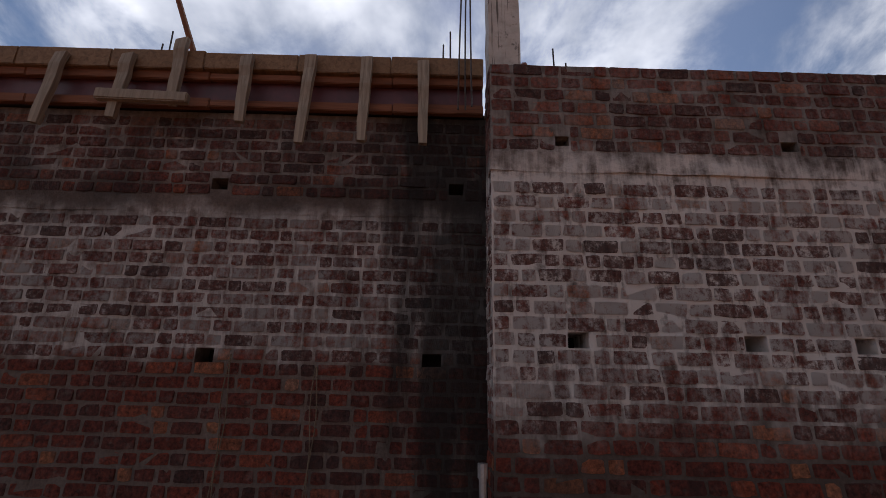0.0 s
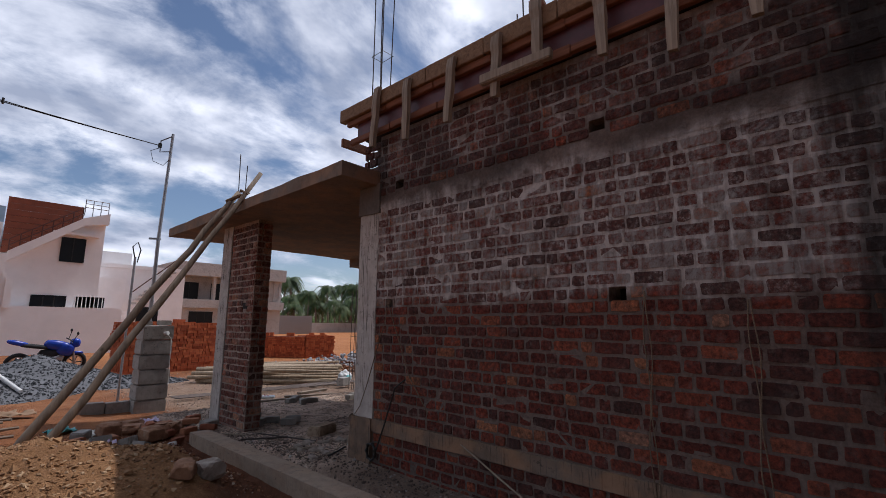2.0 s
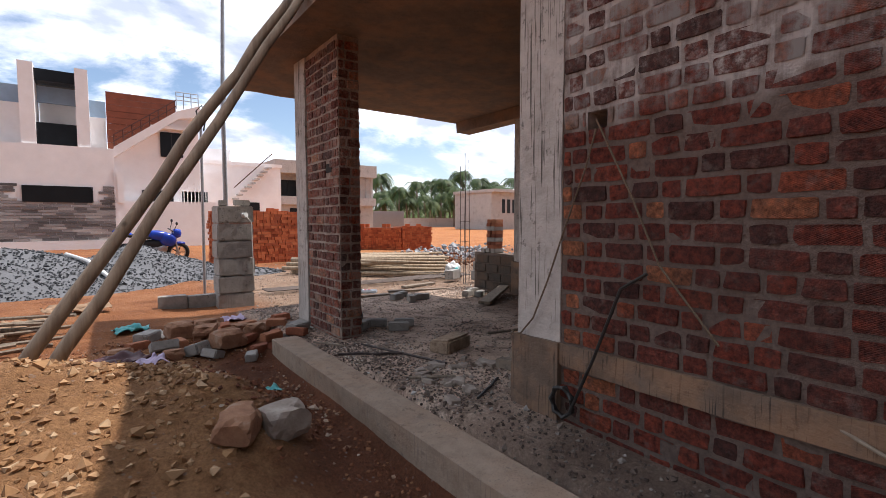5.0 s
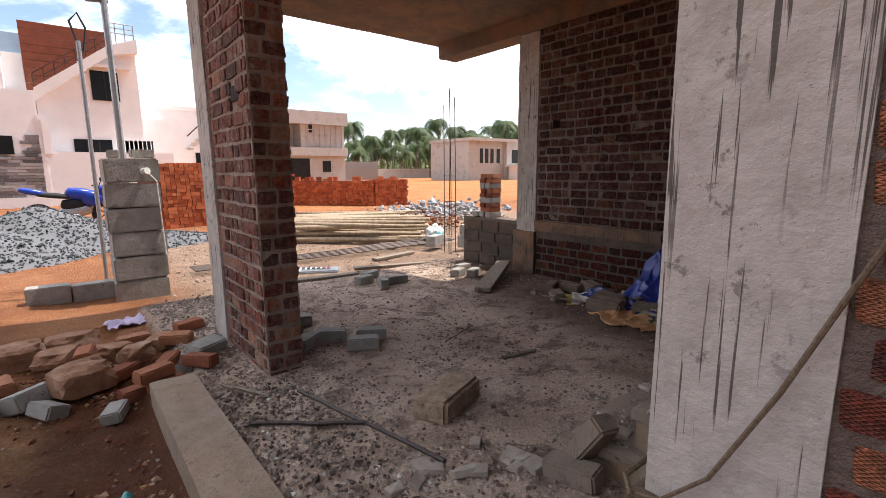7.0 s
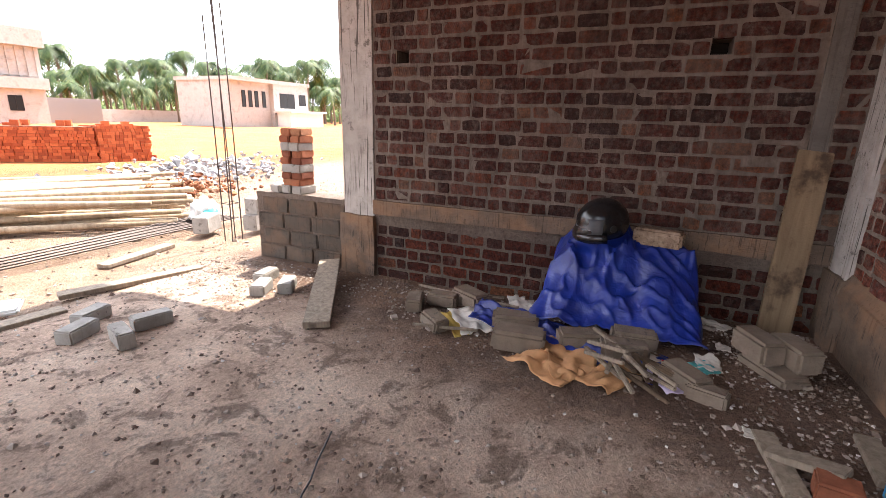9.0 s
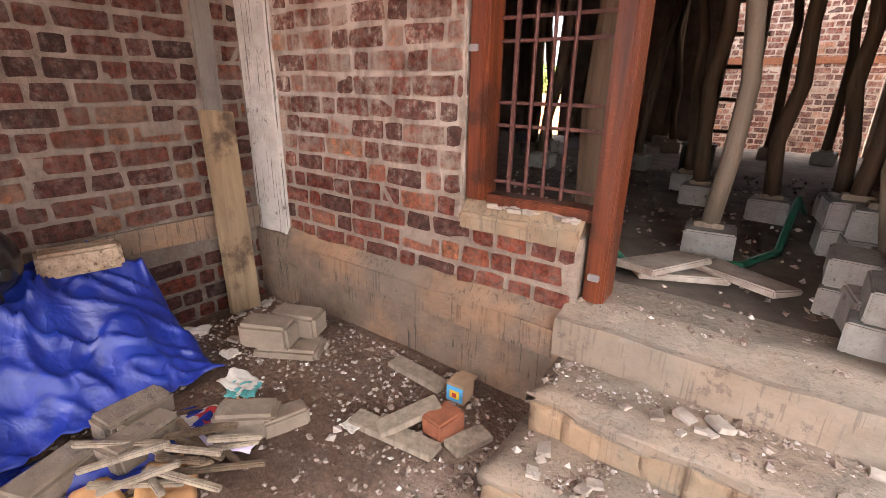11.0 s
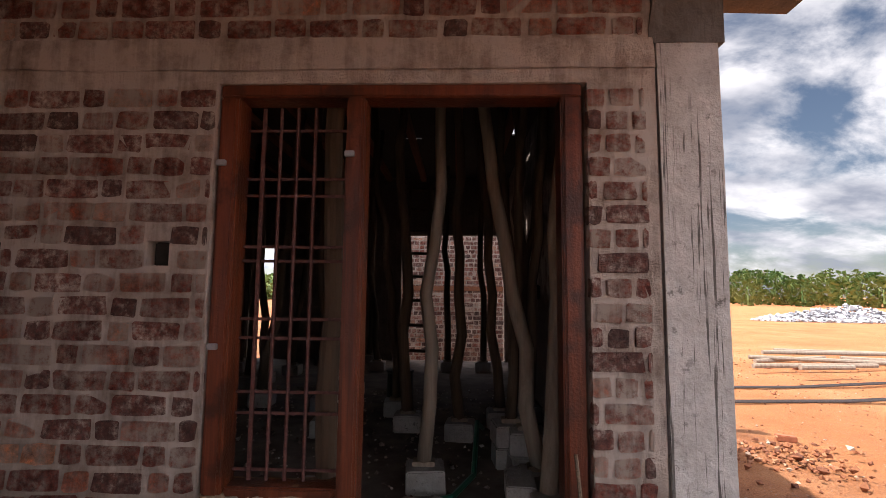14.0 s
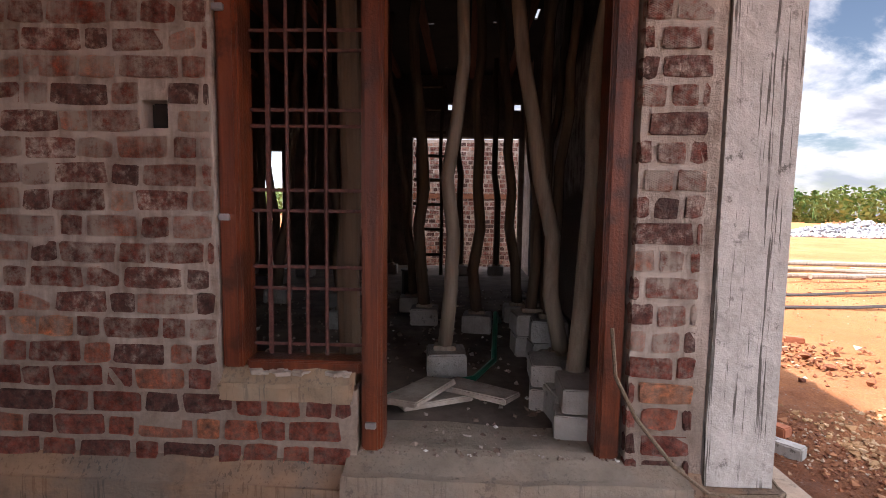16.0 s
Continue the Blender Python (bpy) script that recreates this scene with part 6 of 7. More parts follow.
def stack(x, y, rz, length, high, deep, seed, label):
    t = thing("brick_stack", label, "brick stack", "stacks of new bricks", m=pose(x, y, ground_z(x, y), 0, 0, rz))
    part("core", block((-length / 2 + 0.03, -deep / 2 + 0.03, 0), (length / 2 - 0.03, deep / 2 - 0.03, high - 0.03), 0.01), MAT["redbrick"], t)
    r = random.Random(seed)
    verts, faces = [], []
    q = [(0, 3, 2, 1), (4, 5, 6, 7), (0, 1, 5, 4), (1, 2, 6, 5), (2, 3, 7, 6), (3, 0, 4, 7)]

    def put(lo, hi):
        n0 = len(verts)
        verts.extend([(lo[0], lo[1], lo[2]), (hi[0], lo[1], lo[2]), (hi[0], hi[1], lo[2]), (lo[0], hi[1], lo[2]), (lo[0], lo[1], hi[2]), (hi[0], lo[1], hi[2]), (hi[0], hi[1], hi[2]), (lo[0], hi[1], hi[2])])
        faces.extend([tuple(n0 + i for i in f) for f in q])
    z = 0.0
    while z < high - 0.05:
        for side in range(4):
            span = length if side < 2 else deep
            u = -span / 2
            while u < span / 2 - 0.04:
                b = r.choice((0.085, 0.1, 0.2))
                e = r.uniform(-0.018, 0.018)
                top = z + 0.078 + r.uniform(-0.004, 0.004)
                if side == 0:
                    put((u, -deep / 2 + e, z), (u + b, -deep / 2 + 0.1, top))
                elif side == 1:
                    put((u, deep / 2 - 0.1, z), (u + b, deep / 2 + e, top))
                elif side == 2:
                    put((-length / 2 + e, u, z), (-length / 2 + 0.1, u + b, top))
                else:
                    put((length / 2 - 0.1, u, z), (length / 2 + e, u + b, top))
                u += b + 0.012
        z += 0.085
    for _ in range(int(length * 5)):
        x0, y0 = r.uniform(-length / 2, length / 2 - 0.2), r.uniform(-deep / 2, deep / 2 - 0.1)
        put((x0, y0, high - 0.03), (x0 + 0.2, y0 + 0.1, high + r.choice((0.05, 0.05, 0.13))))
    me = bpy.data.meshes.new("bricks")
    me.from_pydata(verts, [], faces)
    me.materials.append(MAT["newbrick"])
    ob = part("bricks", me, None, t)
    ob["kind"] = "stuff"


stack(7.1, 17.6, -50, 5.4, 0.98, 0.9, 1, "long stack of new orange-red bricks")
stack(9.3, 15.6, -12, 1.3, 1.0, 1.2, 2, "short stack of new orange-red bricks")
stack(2.0, 12.7, 6, 2.7, 1.5, 0.9, 3, "tall stack of new red bricks behind gravel")
stack(4.2, 15.0, -20, 1.8, 1.25, 0.8, 4, "stepped stack of new red bricks")

# poles stacked on the ground
MAT["palepole"] = wood_material("sunbleached_pole", (0.24, 0.17, 0.11), (0.56, 0.44, 0.31), (16, 16, 1.2), 0.8)
r = random.Random(31)
for i in range(64):
    lay, k0 = divmod(i, 20)
    t = thing("bamboo_pole", "long pale bare pole in a stack on the ground", "pole", "stacked poles")
    cx, cy = 2.9 + k0 * 0.095 + r.uniform(-0.1, 0.1), 7.55 + k0 * 0.135 + r.uniform(-0.06, 0.06)
    a = radians(-40 + r.uniform(-15, 15))
    l = r.uniform(1.2, 1.9)
    z = -0.10 + 0.045 + lay * 0.085 + r.uniform(0, 0.02)
    pts = wavy((cx - math.cos(a) * l, cy - math.sin(a) * l, z), (cx + math.cos(a) * l, cy + math.sin(a) * l, z + r.uniform(-0.02, 0.08)), 6, 0.05, i)
    part("stem", rod(pts, [0.048, 0.046, 0.044, 0.042, 0.038, 0.034], 7), MAT["palepole"], t, smooth=True)
for i in range(9):
    t = thing("steel_bar", "long steel bar lying across the yard", "rebar", "steel bars in the yard")
    part("shaft", rod([(0.3, 6.15 + i * 0.045, -0.075), (2.2, 5.98 + i * 0.05, -0.07 + 0.01 * (i % 2)), (4.6, 5.95 + i * 0.07, -0.07)], 0.011, 6), MAT["rebar"], t)
for i in range(8):
    t = thing("steel_bar", "long steel bar lying on red ground", "rebar", "steel bars on the field")
    o = (i // 4) * 1.15 + (i % 4) * 0.04
    part("shaft", rod([(-9.5, -7.1 - o * 1.1, -0.08), (-5.4, -6.2 - o, -0.10), (-1.8, -5.9 - o, -0.10)], 0.014, 6), MAT["rebar"], t)
for i, (x, y, rz, l) in enumerate(((-7.4, -9.6, 8, 3.2), (-7.9, -10.2, -12, 3.0), (-8.8, -11.2, 4, 3.4), (-7.6, -10.7, 22, 2.6), (-9.6, -12.0, -5, 3.0), (-6.9, -8.6, 14, 1.4), (-10.2, -10.6, -20, 2.4))):
    t = thing("timber_pole", "pale timber pole lying on red ground", "pole", "poles on the field")
    part("stem", rod(wavy((x - l / 2 * math.cos(radians(rz)), y - l / 2 * math.sin(radians(rz)), -0.02 + 0.05 * (i % 3)), (x + l / 2 * math.cos(radians(rz)), y + l / 2 * math.sin(radians(rz)), 0.06 * (i % 3)), 6, 0.05, i), 0.055, 8), MAT["pole"], t)
for i, (x, y) in enumerate(((-7.2, -9.9), (-8.6, -10.6), (-6.6, -10.1), (-1.18, -1.75), (-3.0, -4.2))):
    loose("field_brick", BR[i % 4], x, y, ground_z(x, y) + 0.04, "single brick lying on red ground", "brick", "bricks on the field", rz=i * 40)
spots = [(-2.5 + r.gauss(0, 0.35), -3.4 + r.gauss(0, 0.3), -0.12 + abs(r.gauss(0, 0.03))) for _ in range(160)]
pebbles("brick_debris", spots, 0.06, MAT["redrubble"], "low pile of broken brick debris", "rubble", 14)
spots = []
for _ in range(1500):
    a, d = r.uniform(0, 6.28), math.sqrt(r.random())
    spots.append((-27 + math.cos(a) * d * 6.5, -33 + math.sin(a) * d * 2.4, -0.1 + 1.25 * (1 - d) * r.random()))
MAT["palestone"] = chip_material("pale_rubble_stone", [(0.0, (0.17, 0.175, 0.19)), (0.6, (0.36, 0.36, 0.38)), (1.0, (0.55, 0.55, 0.55))])
pebbles("stone_heap", spots, 0.28, MAT["palestone"], "heap of pale quarry stones on the field", "stone heap", 15)
spots = [(7.8 + r.gauss(0, 1.1), 10.3 + r.gauss(0, 0.8), -0.08 + abs(r.gauss(0, 0.16))) for _ in range(420)]
pebbles("debris_heap", spots, 0.12, MAT["palestone"], "heap of broken concrete debris in the yard", "debris", 16)
spots = [(5.6 + r.gauss(0, 0.5), 8.2 + r.gauss(0, 0.35), -0.08 + abs(r.gauss(0, 0.12))) for _ in range(260)]
pebbles("soil_heap", spots, 0.08, MAT["redrubble"], "small heap of reddish soil and roots", "debris", 17)
for i, (x, y, z, rz) in enumerate(((4.35, 5.35, 0.0, 10), (4.75, 5.45, 0.0, 0), (4.4, 5.35, 0.19, 8), (4.85, 5.5, 0.19, 20), (5.1, 5.9, 0.0, 40), (3.95, 5.75, 0.0, 25))):
    loose("yard_block", BIG[i % 3], x, y, z, "grey concrete block stacked in the yard", "block", "blocks in the yard", rz=rz)
bs = thing("brick_pile", "small pile of dark bricks on the low wall", "brick pile")
r = random.Random(3)
for i in range(9):
    for j in range(2 if i else 3):
        part("brick", BR[(i + j) % 4] if i % 3 else GB[j], None, bs, m=pose(3.44 + r.uniform(-0.012, 0.012), 3.86 + j * 0.115 + r.uniform(-0.01, 0.01), 0.61 + i * 0.062, 0, 0, r.uniform(-8, 8)) @ Matrix.Diagonal((0.95, 1, 0.8, 1)))
bag = thing("plastic_sack", "white and turquoise plastic sack of waste", "sack", m=pose(4.3, 6.2, -0.10, 0, 0, 30))
bm = bmesh.new()
bmesh.ops.create_icosphere(bm, subdivisions=4, radius=1)
for v in bm.verts:
    c = v.co
    q = 1 + 0.28 * noise.noise(c * 2.2) + 0.12 * noise.noise(c * 6)
    v.co = Vector((c.x * 0.20 * q, c.y * 0.16 * q, 0.13 + max(c.z, -0.75) * 0.18 * q))
part("body", bm, MAT["white"], bag, smooth=True)
bm = bmesh.new()
bmesh.ops.create_icosphere(bm, subdivisions=3, radius=1)
for v in bm.verts:
    c = v.co
    v.co = Vector((-0.06 + c.x * 0.13, -0.09 + c.y * 0.09, 0.12 + c.z * 0.10)) * (1 + 0.1 * noise.noise(c * 3))
part("print", bm, MAT["teal"], bag, "turquoise printed patch", smooth=True)
sk = thing("cement_sack", "empty white cement sack with red lettering bars", "sack", m=pose(1.42, 5.0, -0.055, 0, 0, -32))
part("sheet", block((-0.3, -0.14, 0), (0.3, 0.14, 0.035), 0.014, 0.012), MAT["white"], sk)
for i in range(7):
    part("letter_bar", block((-0.22 + i * 0.062, -0.05, 0.046), (-0.18 + i * 0.062, 0.05, 0.05)), MAT["wire"] if i < 5 else MAT["redp"], sk, "plain printed bar")
for i, (x, y, rz, l) in enumerate(((2.4, 4.75, -20, 1.0), (3.0, 5.6, 10, 0.8), (1.2, 4.7, -10, 1.2), (3.6, 6.4, 40, 0.7))):
    loose("yard_board", mesh_of("yard_board", block((-l / 2, -0.07, -0.018), (l / 2, 0.07, 0.018), 0.004, 0.008), MAT["stake"]), x, y, ground_z(x, y) + 0.025, "dark worn board on the yard edge", "board", "boards in the yard", rz=rz)
st = thing("white_pole", "long white pole lying on the gravel", "pole")
part("stem", rod([(-2.5, 10.1, gravel_z(-2.5, 10.1) + 0.05), (-2.15, 9.45, max(gravel_z(-2.15, 9.45), 0.3) + 0.05), (-1.75, 8.7, gravel_z(-1.75, 8.7) + 0.05)], 0.04, 8), MAT["white"], st)
# brushwood beside the sand heap
r = random.Random(41)
for i in range(26):
    x, y = -3.3 + r.uniform(-0.9, 0.7), 4.3 + r.uniform(-0.6, 0.9)
    l, a = r.uniform(0.4, 1.1), radians(r.uniform(-30, 30))
    t = thing("offcut", "grey offcut batten in a brushwood heap", "offcut", "brushwood heap")
    z = ground_z(x, y) + 0.02 + 0.05 * (i % 4)
    part("stick", rod(wavy((x - l / 2 * math.cos(a), y - l / 2 * math.sin(a), z), (x + l / 2 * math.cos(a), y + l / 2 * math.sin(a), z + r.uniform(-0.02, 0.06)), 5, 0.04, i), 0.02, 6), MAT["stake" if i % 3 else "pole"], t)
for i in range(7):
    x, y = -3.2 + r.uniform(-0.8, 1.2), 5.0 + r.uniform(-0.3, 0.8)
    crumple("palm_scrap", (0.5, 0.3), 70 + i, MAT["card"], x, y, ground_z(x, y) + 0.03, "brown torn sack lying on brushwood", "waste", r.uniform(0, 90), 0.35, "waste on the brushwood")

# motorcycle
MAT["bikeblue"] = plain_material("blue_fairing", (0.008, 0.045, 0.38), 0.25, 0, 0.1, 10, 0.02, 0.6)
MAT["rubber"] = plain_material("tyre_rubber", (0.02, 0.02, 0.021), 0.8, 0, 0.3, 40)
MAT["silver"] = plain_material("bike_silver", (0.45, 0.46, 0.48), 0.35, 0.6, 0.2, 30)
bike = thing("motorcycle", "parked blue and silver sports motorcycle", "motorcycle", m=pose(-0.7, 14.2, ground_z(-0.7, 14.2) + 0.02, 7, 0, 4))
for x in (-0.66, 0.66):
    wheel = part("wheel", rod([(x + 0.03 * 0, -0.04, 0.3), (x, 0.04, 0.3)], 0.05, 12), MAT["silver"], bike)
    part("tyre", rod([(x + 0.26 * math.cos(a), 0, 0.3 + 0.26 * math.sin(a)) for a in np.linspace(0, 6.283, 26)], 0.055, 8), MAT["rubber"], wheel)
    part("rim", rod([(x + 0.2 * math.cos(a), 0, 0.3 + 0.2 * math.sin(a)) for a in np.linspace(0, 6.283, 26)], 0.018, 6), MAT["silver"], wheel)
    for s in range(5):
        a = s * 1.2566
        part("spoke", rod([(x, 0, 0.3), (x + 0.2 * math.cos(a), 0, 0.3 + 0.2 * math.sin(a))], 0.014, 6), MAT["rubber"], wheel)


def blob(parent, name, at, size, mat, label="", turn=0, power=0.0):
    bm = bmesh.new()
    bmesh.ops.create_uvsphere(bm, u_segments=18, v_segments=12, radius=1)
    for v in bm.verts:
        c = v.co
        f = 1 / max(abs(c.x), abs(c.y), abs(c.z)) ** power
        v.co = Vector((c.x * size[0] * f, c.y * size[1] * f, c.z * size[2] * f))
    return part(name, bm, mat, parent, label, pose(*at, 0, turn, 0), True)


blob(bike, "tank", (0.16, 0, 0.82), (0.30, 0.15, 0.15), MAT["bikeblue"], "blue fuel tank", 10, 0.3)
blob(bike, "fairing", (0.38, 0, 0.70), (0.24, 0.17, 0.20), MAT["bikeblue"], "blue side fairing", 20, 0.4)
blob(bike, "belly", (0.05, 0, 0.40), (0.34, 0.14, 0.15), MAT["silver"], "silver engine cover", -8, 0.4)
blob(bike, "engine", (0.02, 0, 0.55), (0.26, 0.13, 0.16), MAT["rubber"], "", 0, 0.4)
blob(bike, "seat", (-0.34, 0, 0.80), (0.36, 0.13, 0.06), MAT["rubber"], "black dual seat", 8, 0.4)
blob(bike, "tail", (-0.72, 0, 0.90), (0.26, 0.10, 0.07), MAT["bikeblue"], "blue tail fairing", 14, 0.3)
blob(bike, "headlight", (0.62, 0, 0.88), (0.13, 0.12, 0.14), MAT["bikeblue"], "", 0, 0.3)
blob(bike, "front_mudguard", (0.66, 0, 0.58), (0.20, 0.06, 0.05), MAT["bikeblue"], "", 0, 0.2)
for s in (-0.07, 0.07):
    part("fork", rod([(0.66, s, 0.3), (0.52, s, 0.95)], 0.024, 8), MAT["silver"], bike)
part("handlebar", rod([(0.46, -0.34, 0.98), (0.5, -0.1, 0.96), (0.5, 0.1, 0.96), (0.46, 0.34, 0.98)], 0.018, 8), MAT["rubber"], bike)
for s in (-1, 1):
    m0 = part("mirror_stalk", rod([(0.5, s * 0.25, 0.98), (0.56, s * 0.34, 1.18)], 0.010, 6), MAT["rubber"], bike)
    blob(m0, "mirror", (0.56, s * 0.36, 1.22), (0.03, 0.07, 0.05), MAT["rubber"])
part("exhaust", rod([(0.1, -0.14, 0.32), (-0.3, -0.16, 0.34), (-0.75, -0.18, 0.46)], [0.03, 0.05, 0.055], 10), MAT["silver"], bike)
part("stand", rod([(-0.1, 0.12, 0.3), (-0.14, 0.26, 0.0)], 0.014, 6), MAT["rubber"], bike)

# ---- houses in the distance ----
MAT["whitewall"] = plain_material("white_render", (0.84, 0.82, 0.82), 0.8, 0, 0.05, 1.5, 0.08)
MAT["greywall"] = concrete_material("bare_render", (0.52, 0.51, 0.50), 0.25)
MAT["timberclad"] = plain_material("timber_cladding", (0.22, 0.060, 0.030), 0.6, 0, 0.2, 3)
MAT["glass"] = plain_material("dark_glass", (0.012, 0.014, 0.017), 0.25, 0, 0.2, 2, 0.0, 0.25)
MAT["blueglass"] = plain_material("blue_tinted_wall", (0.30, 0.42, 0.55), 0.3, 0, 0.1, 2, 0.02)
k = Nodes("cladding_stone", 0.85)
MAT["cladstone"] = k.done(k.ramp(k.rand, [(0.0, (0.10, 0.095, 0.095)), (0.4, (0.22, 0.21, 0.21)), (0.75, (0.36, 0.345, 0.34)), (1.0, (0.52, 0.50, 0.48))]), k.noise(12), 0.3, 0.01)


def slab_part(parent, name, lo, hi, mat, label="", bevel=0.0):
    return part(name, block(lo, hi, bevel), MAT[mat], parent, label)


def window(parent, x0, x1, z0, z1, y, mullions=1, frame_mat="glass", grille_bars=0):
    w = slab_part(parent, "window", (x0, y - 0.02, z0), (x1, y + 0.12, z1), "glass", "dark glazed window")
    for n, (a, b) in (("frame", ((x0 - 0.05, z0 - 0.05), (x0, z1 + 0.05))), ("frame", ((x1, z0 - 0.05), (x1 + 0.05, z1 + 0.05))), ("frame", ((x0, z1), (x1, z1 + 0.05))), ("frame", ((x0, z0 - 0.05), (x1, z0)))):
        part(n, block((a[0], y - 0.05, a[1]), (b[0], y + 0.1, b[1])), MAT[frame_mat], w)
    for i in range(mullions):
        x = x0 + (x1 - x0) * (i + 1) / (mullions + 1)
        part("mullion", block((x - 0.025, y - 0.045, z0), (x + 0.025, y - 0.021, z1)), MAT["wire"], w)
    for i in range(grille_bars):
        x = x0 + (x1 - x0) * (i + 0.5) / grille_bars
        part("grille_bar", rod([(x, y - 0.04, z0), (x, y - 0.04, z1)], 0.02, 5), MAT["white"], w)
    return w


WH = thing("white_house", "white two-storey house with stone and timber cladding", "house")
Y = 25.0
slab_part(WH, "wall", (-9.5, Y + 0.02, -0.3), (-1.22, Y + 8, 4.5), "whitewall", "white front block")
slab_part(WH, "wall", (-1.2, Y + 0.76, -0.3), (2.46, Y + 8, 6.55), "whitewall", "white stair block")


def prism(outline, y0, y1):
    bm = bmesh.new()
    f0 = [bm.verts.new((x, y0, z)) for x, z in outline]
    f1 = [bm.verts.new((x, y1, z)) for x, z in outline]
    bm.faces.new(f0); bm.faces.new(f1[::-1])
    for i in range(len(outline)):
        j = (i + 1) % len(outline)
        bm.faces.new((f0[i], f1[i], f1[j], f0[j]))
    bmesh.ops.recalc_face_normals(bm, faces=bm.faces)
    return bm


part("under_stair_wall", prism([(-1.2, -0.3), (-1.2, 4.2), (1.5, 6.28), (2.46, 6.46), (2.46, -0.3)], Y + 0.60, Y + 0.66), MAT["whitewall"], WH)
slab_part(WH, "wall", (-1.2, Y, -0.3), (3.5, Y + 0.6, 2.1), "whitewall", "white garden wall")
slab_part(WH, "wall", (-1.28, Y - 0.03, 0.2), (-1.12, Y + 0.02, 3.6), "whitewall")
r = random.Random(9)
z = 0.32
clad = mesh_of("cladding_slab", block((-0.5, -0.02, -0.055), (0.5, 0.02, 0.055), 0.006), MAT["cladstone"])
row = 0
while z < 2.8:
    x = -5.9 - r.uniform(0, 0.4)
    while x < -1.28:
        l = r.uniform(0.35, 0.75)
        if not (-4.55 < x + l and x < -2.1 and 1.95 < z < 2.70):
            e = min(x + l, -1.26)
            part("cladding_slab", clad, None, WH, m=pose((x + e) / 2, Y - r.uniform(0.0, 0.03), z) @ Matrix.Diagonal((max(e - x - 0.015, 0.05), 1, 1, 1)))
        x += l
    z += 0.125
    row += 1
window(WH, -4.48, -2.13, 2.02, 2.64, Y - 0.02, 0)
slab_part(WH, "base_course", (-9.5, Y - 0.08, -0.3), (-1.2, Y + 0.02, 0.25), "whitewall")
for x0, x1 in ((-4.48, -3.98), (-2.56, -2.09)):
    slab_part(WH, "fin", (x0, Y + 0.1, 4.4), (x1, Y + 2.2, 8.0), "whitewall", "tall white portal fin")
slab_part(WH, "portal_head", (-3.98, Y + 0.5, 7.35), (-2.56, Y + 2.2, 7.86), "glass", "dark portal soffit")
slab_part(WH, "balcony_glass", (-3.97, Y + 0.4, 4.5), (-2.57, Y + 0.46, 5.5), "glass", "dark glass balcony front")
slab_part(WH, "back_wall", (-3.97, Y + 2.3, 4.5), (-2.57, Y + 2.5, 7.4), "whitewall")
slab_part(WH, "louvre", (-3.97, Y + 1.4, 6.55), (-2.57, Y + 1.5, 7.3), "blueglass", "blue glazed clerestory")
slab_part(WH, "wing", (-9.5, Y + 1.2, 4.4), (-4.49, Y + 8, 6.4), "whitewall")
slab_part(WH, "wing_glass", (-9.5, Y + 1.3, 6.4), (-4.49, Y + 7, 7.2), "blueglass", "blue roof screen")
slab_part(WH, "wing_glass", (-2.08, Y + 1.3, 6.1), (-1.45, Y + 7, 6.9), "blueglass", "blue roof screen")
slab_part(WH, "wing", (-2.08, Y + 1.2, 4.4), (-1.46, Y + 8, 6.1), "whitewall")
for i in range(9):
    slab_part(WH, "timber_board", (-1.44, Y + 0.67, 4.6 + i * 0.30), (1.45, Y + 0.75, 4.6 + i * 0.30 + 0.285), "timberclad")
bm = prism([(-1.22, 4.15), (-1.22, 4.62), (1.43, 6.62), (2.5, 7.02), (2.5, 6.45), (1.5, 6.25)], Y + 0.05, Y + 0.59)
part("stair_parapet", bm, MAT["whitewall"], WH, "sloping white stair parapet")
for i in range(8):
    x, zz = -1.2 + i * 0.37, 4.62 + i * 0.279
    part("baluster", rod([(x, Y + 0.3, zz), (x, Y + 0.3, zz + 0.6)], 0.025, 6), MAT["iron"], WH)
for dz in (0.3, 0.6):
    part("handrail", rod([(-1.2, Y + 0.3, 4.62 + dz), (1.43, Y + 0.3, 6.6 + dz)], 0.025, 6), MAT["iron"], WH)
for dz in (0.25, 0.45, 0.65):
    part("handrail", rod([(1.43, Y + 0.3, 6.98 + dz), (2.45, Y + 0.3, 6.98 + dz)], 0.02, 6), MAT["galv"], WH, "steel balcony rail")
for x in (1.45, 1.78, 2.12, 2.45):
    part("baluster", rod([(x, Y + 0.3, 6.8), (x, Y + 0.3, 7.63)], 0.02, 6), MAT["galv"], WH)
window(WH, 0.76, 1.66, 4.42, 5.56, Y + 0.58, 1, "glass")
slab_part(WH, "sunshade", (0.3, Y + 0.15, 5.72), (2.2, Y + 0.6, 5.84), "whitewall")
window(WH, -0.1, 1.16, 1.94, 2.62, Y + 0.58, 2)
window(WH, 1.6, 2.8, 1.98, 2.66, Y + 0.62, 0, "whitewall", 7)
slab_part(WH, "side_wall", (-1.15, Y - 0.1, 2.0), (-0.9, Y + 0.02, 3.4), "whitewall")
slab_part(WH, "annex", (2.47, Y + 3.0, -0.3), (4.2, Y + 8, 3.9), "whitewall")
MH = thing("white_annex_house", "lower white house with an outside stair", "house")
slab_part(MH, "wall", (3.4, 33, -0.3), (9.0, 41, 5.2), "whitewall")
slab_part(MH, "roof_edge", (3.3, 32.9, 5.0), (9.1, 41.1, 5.25), "whitewall")
slab_part(MH, "upper_room", (3.6, 35, 5.2), (6.0, 40, 6.3), "whitewall")
window(MH, 4.0, 4.9, 3.2, 4.0, 32.98, 1)
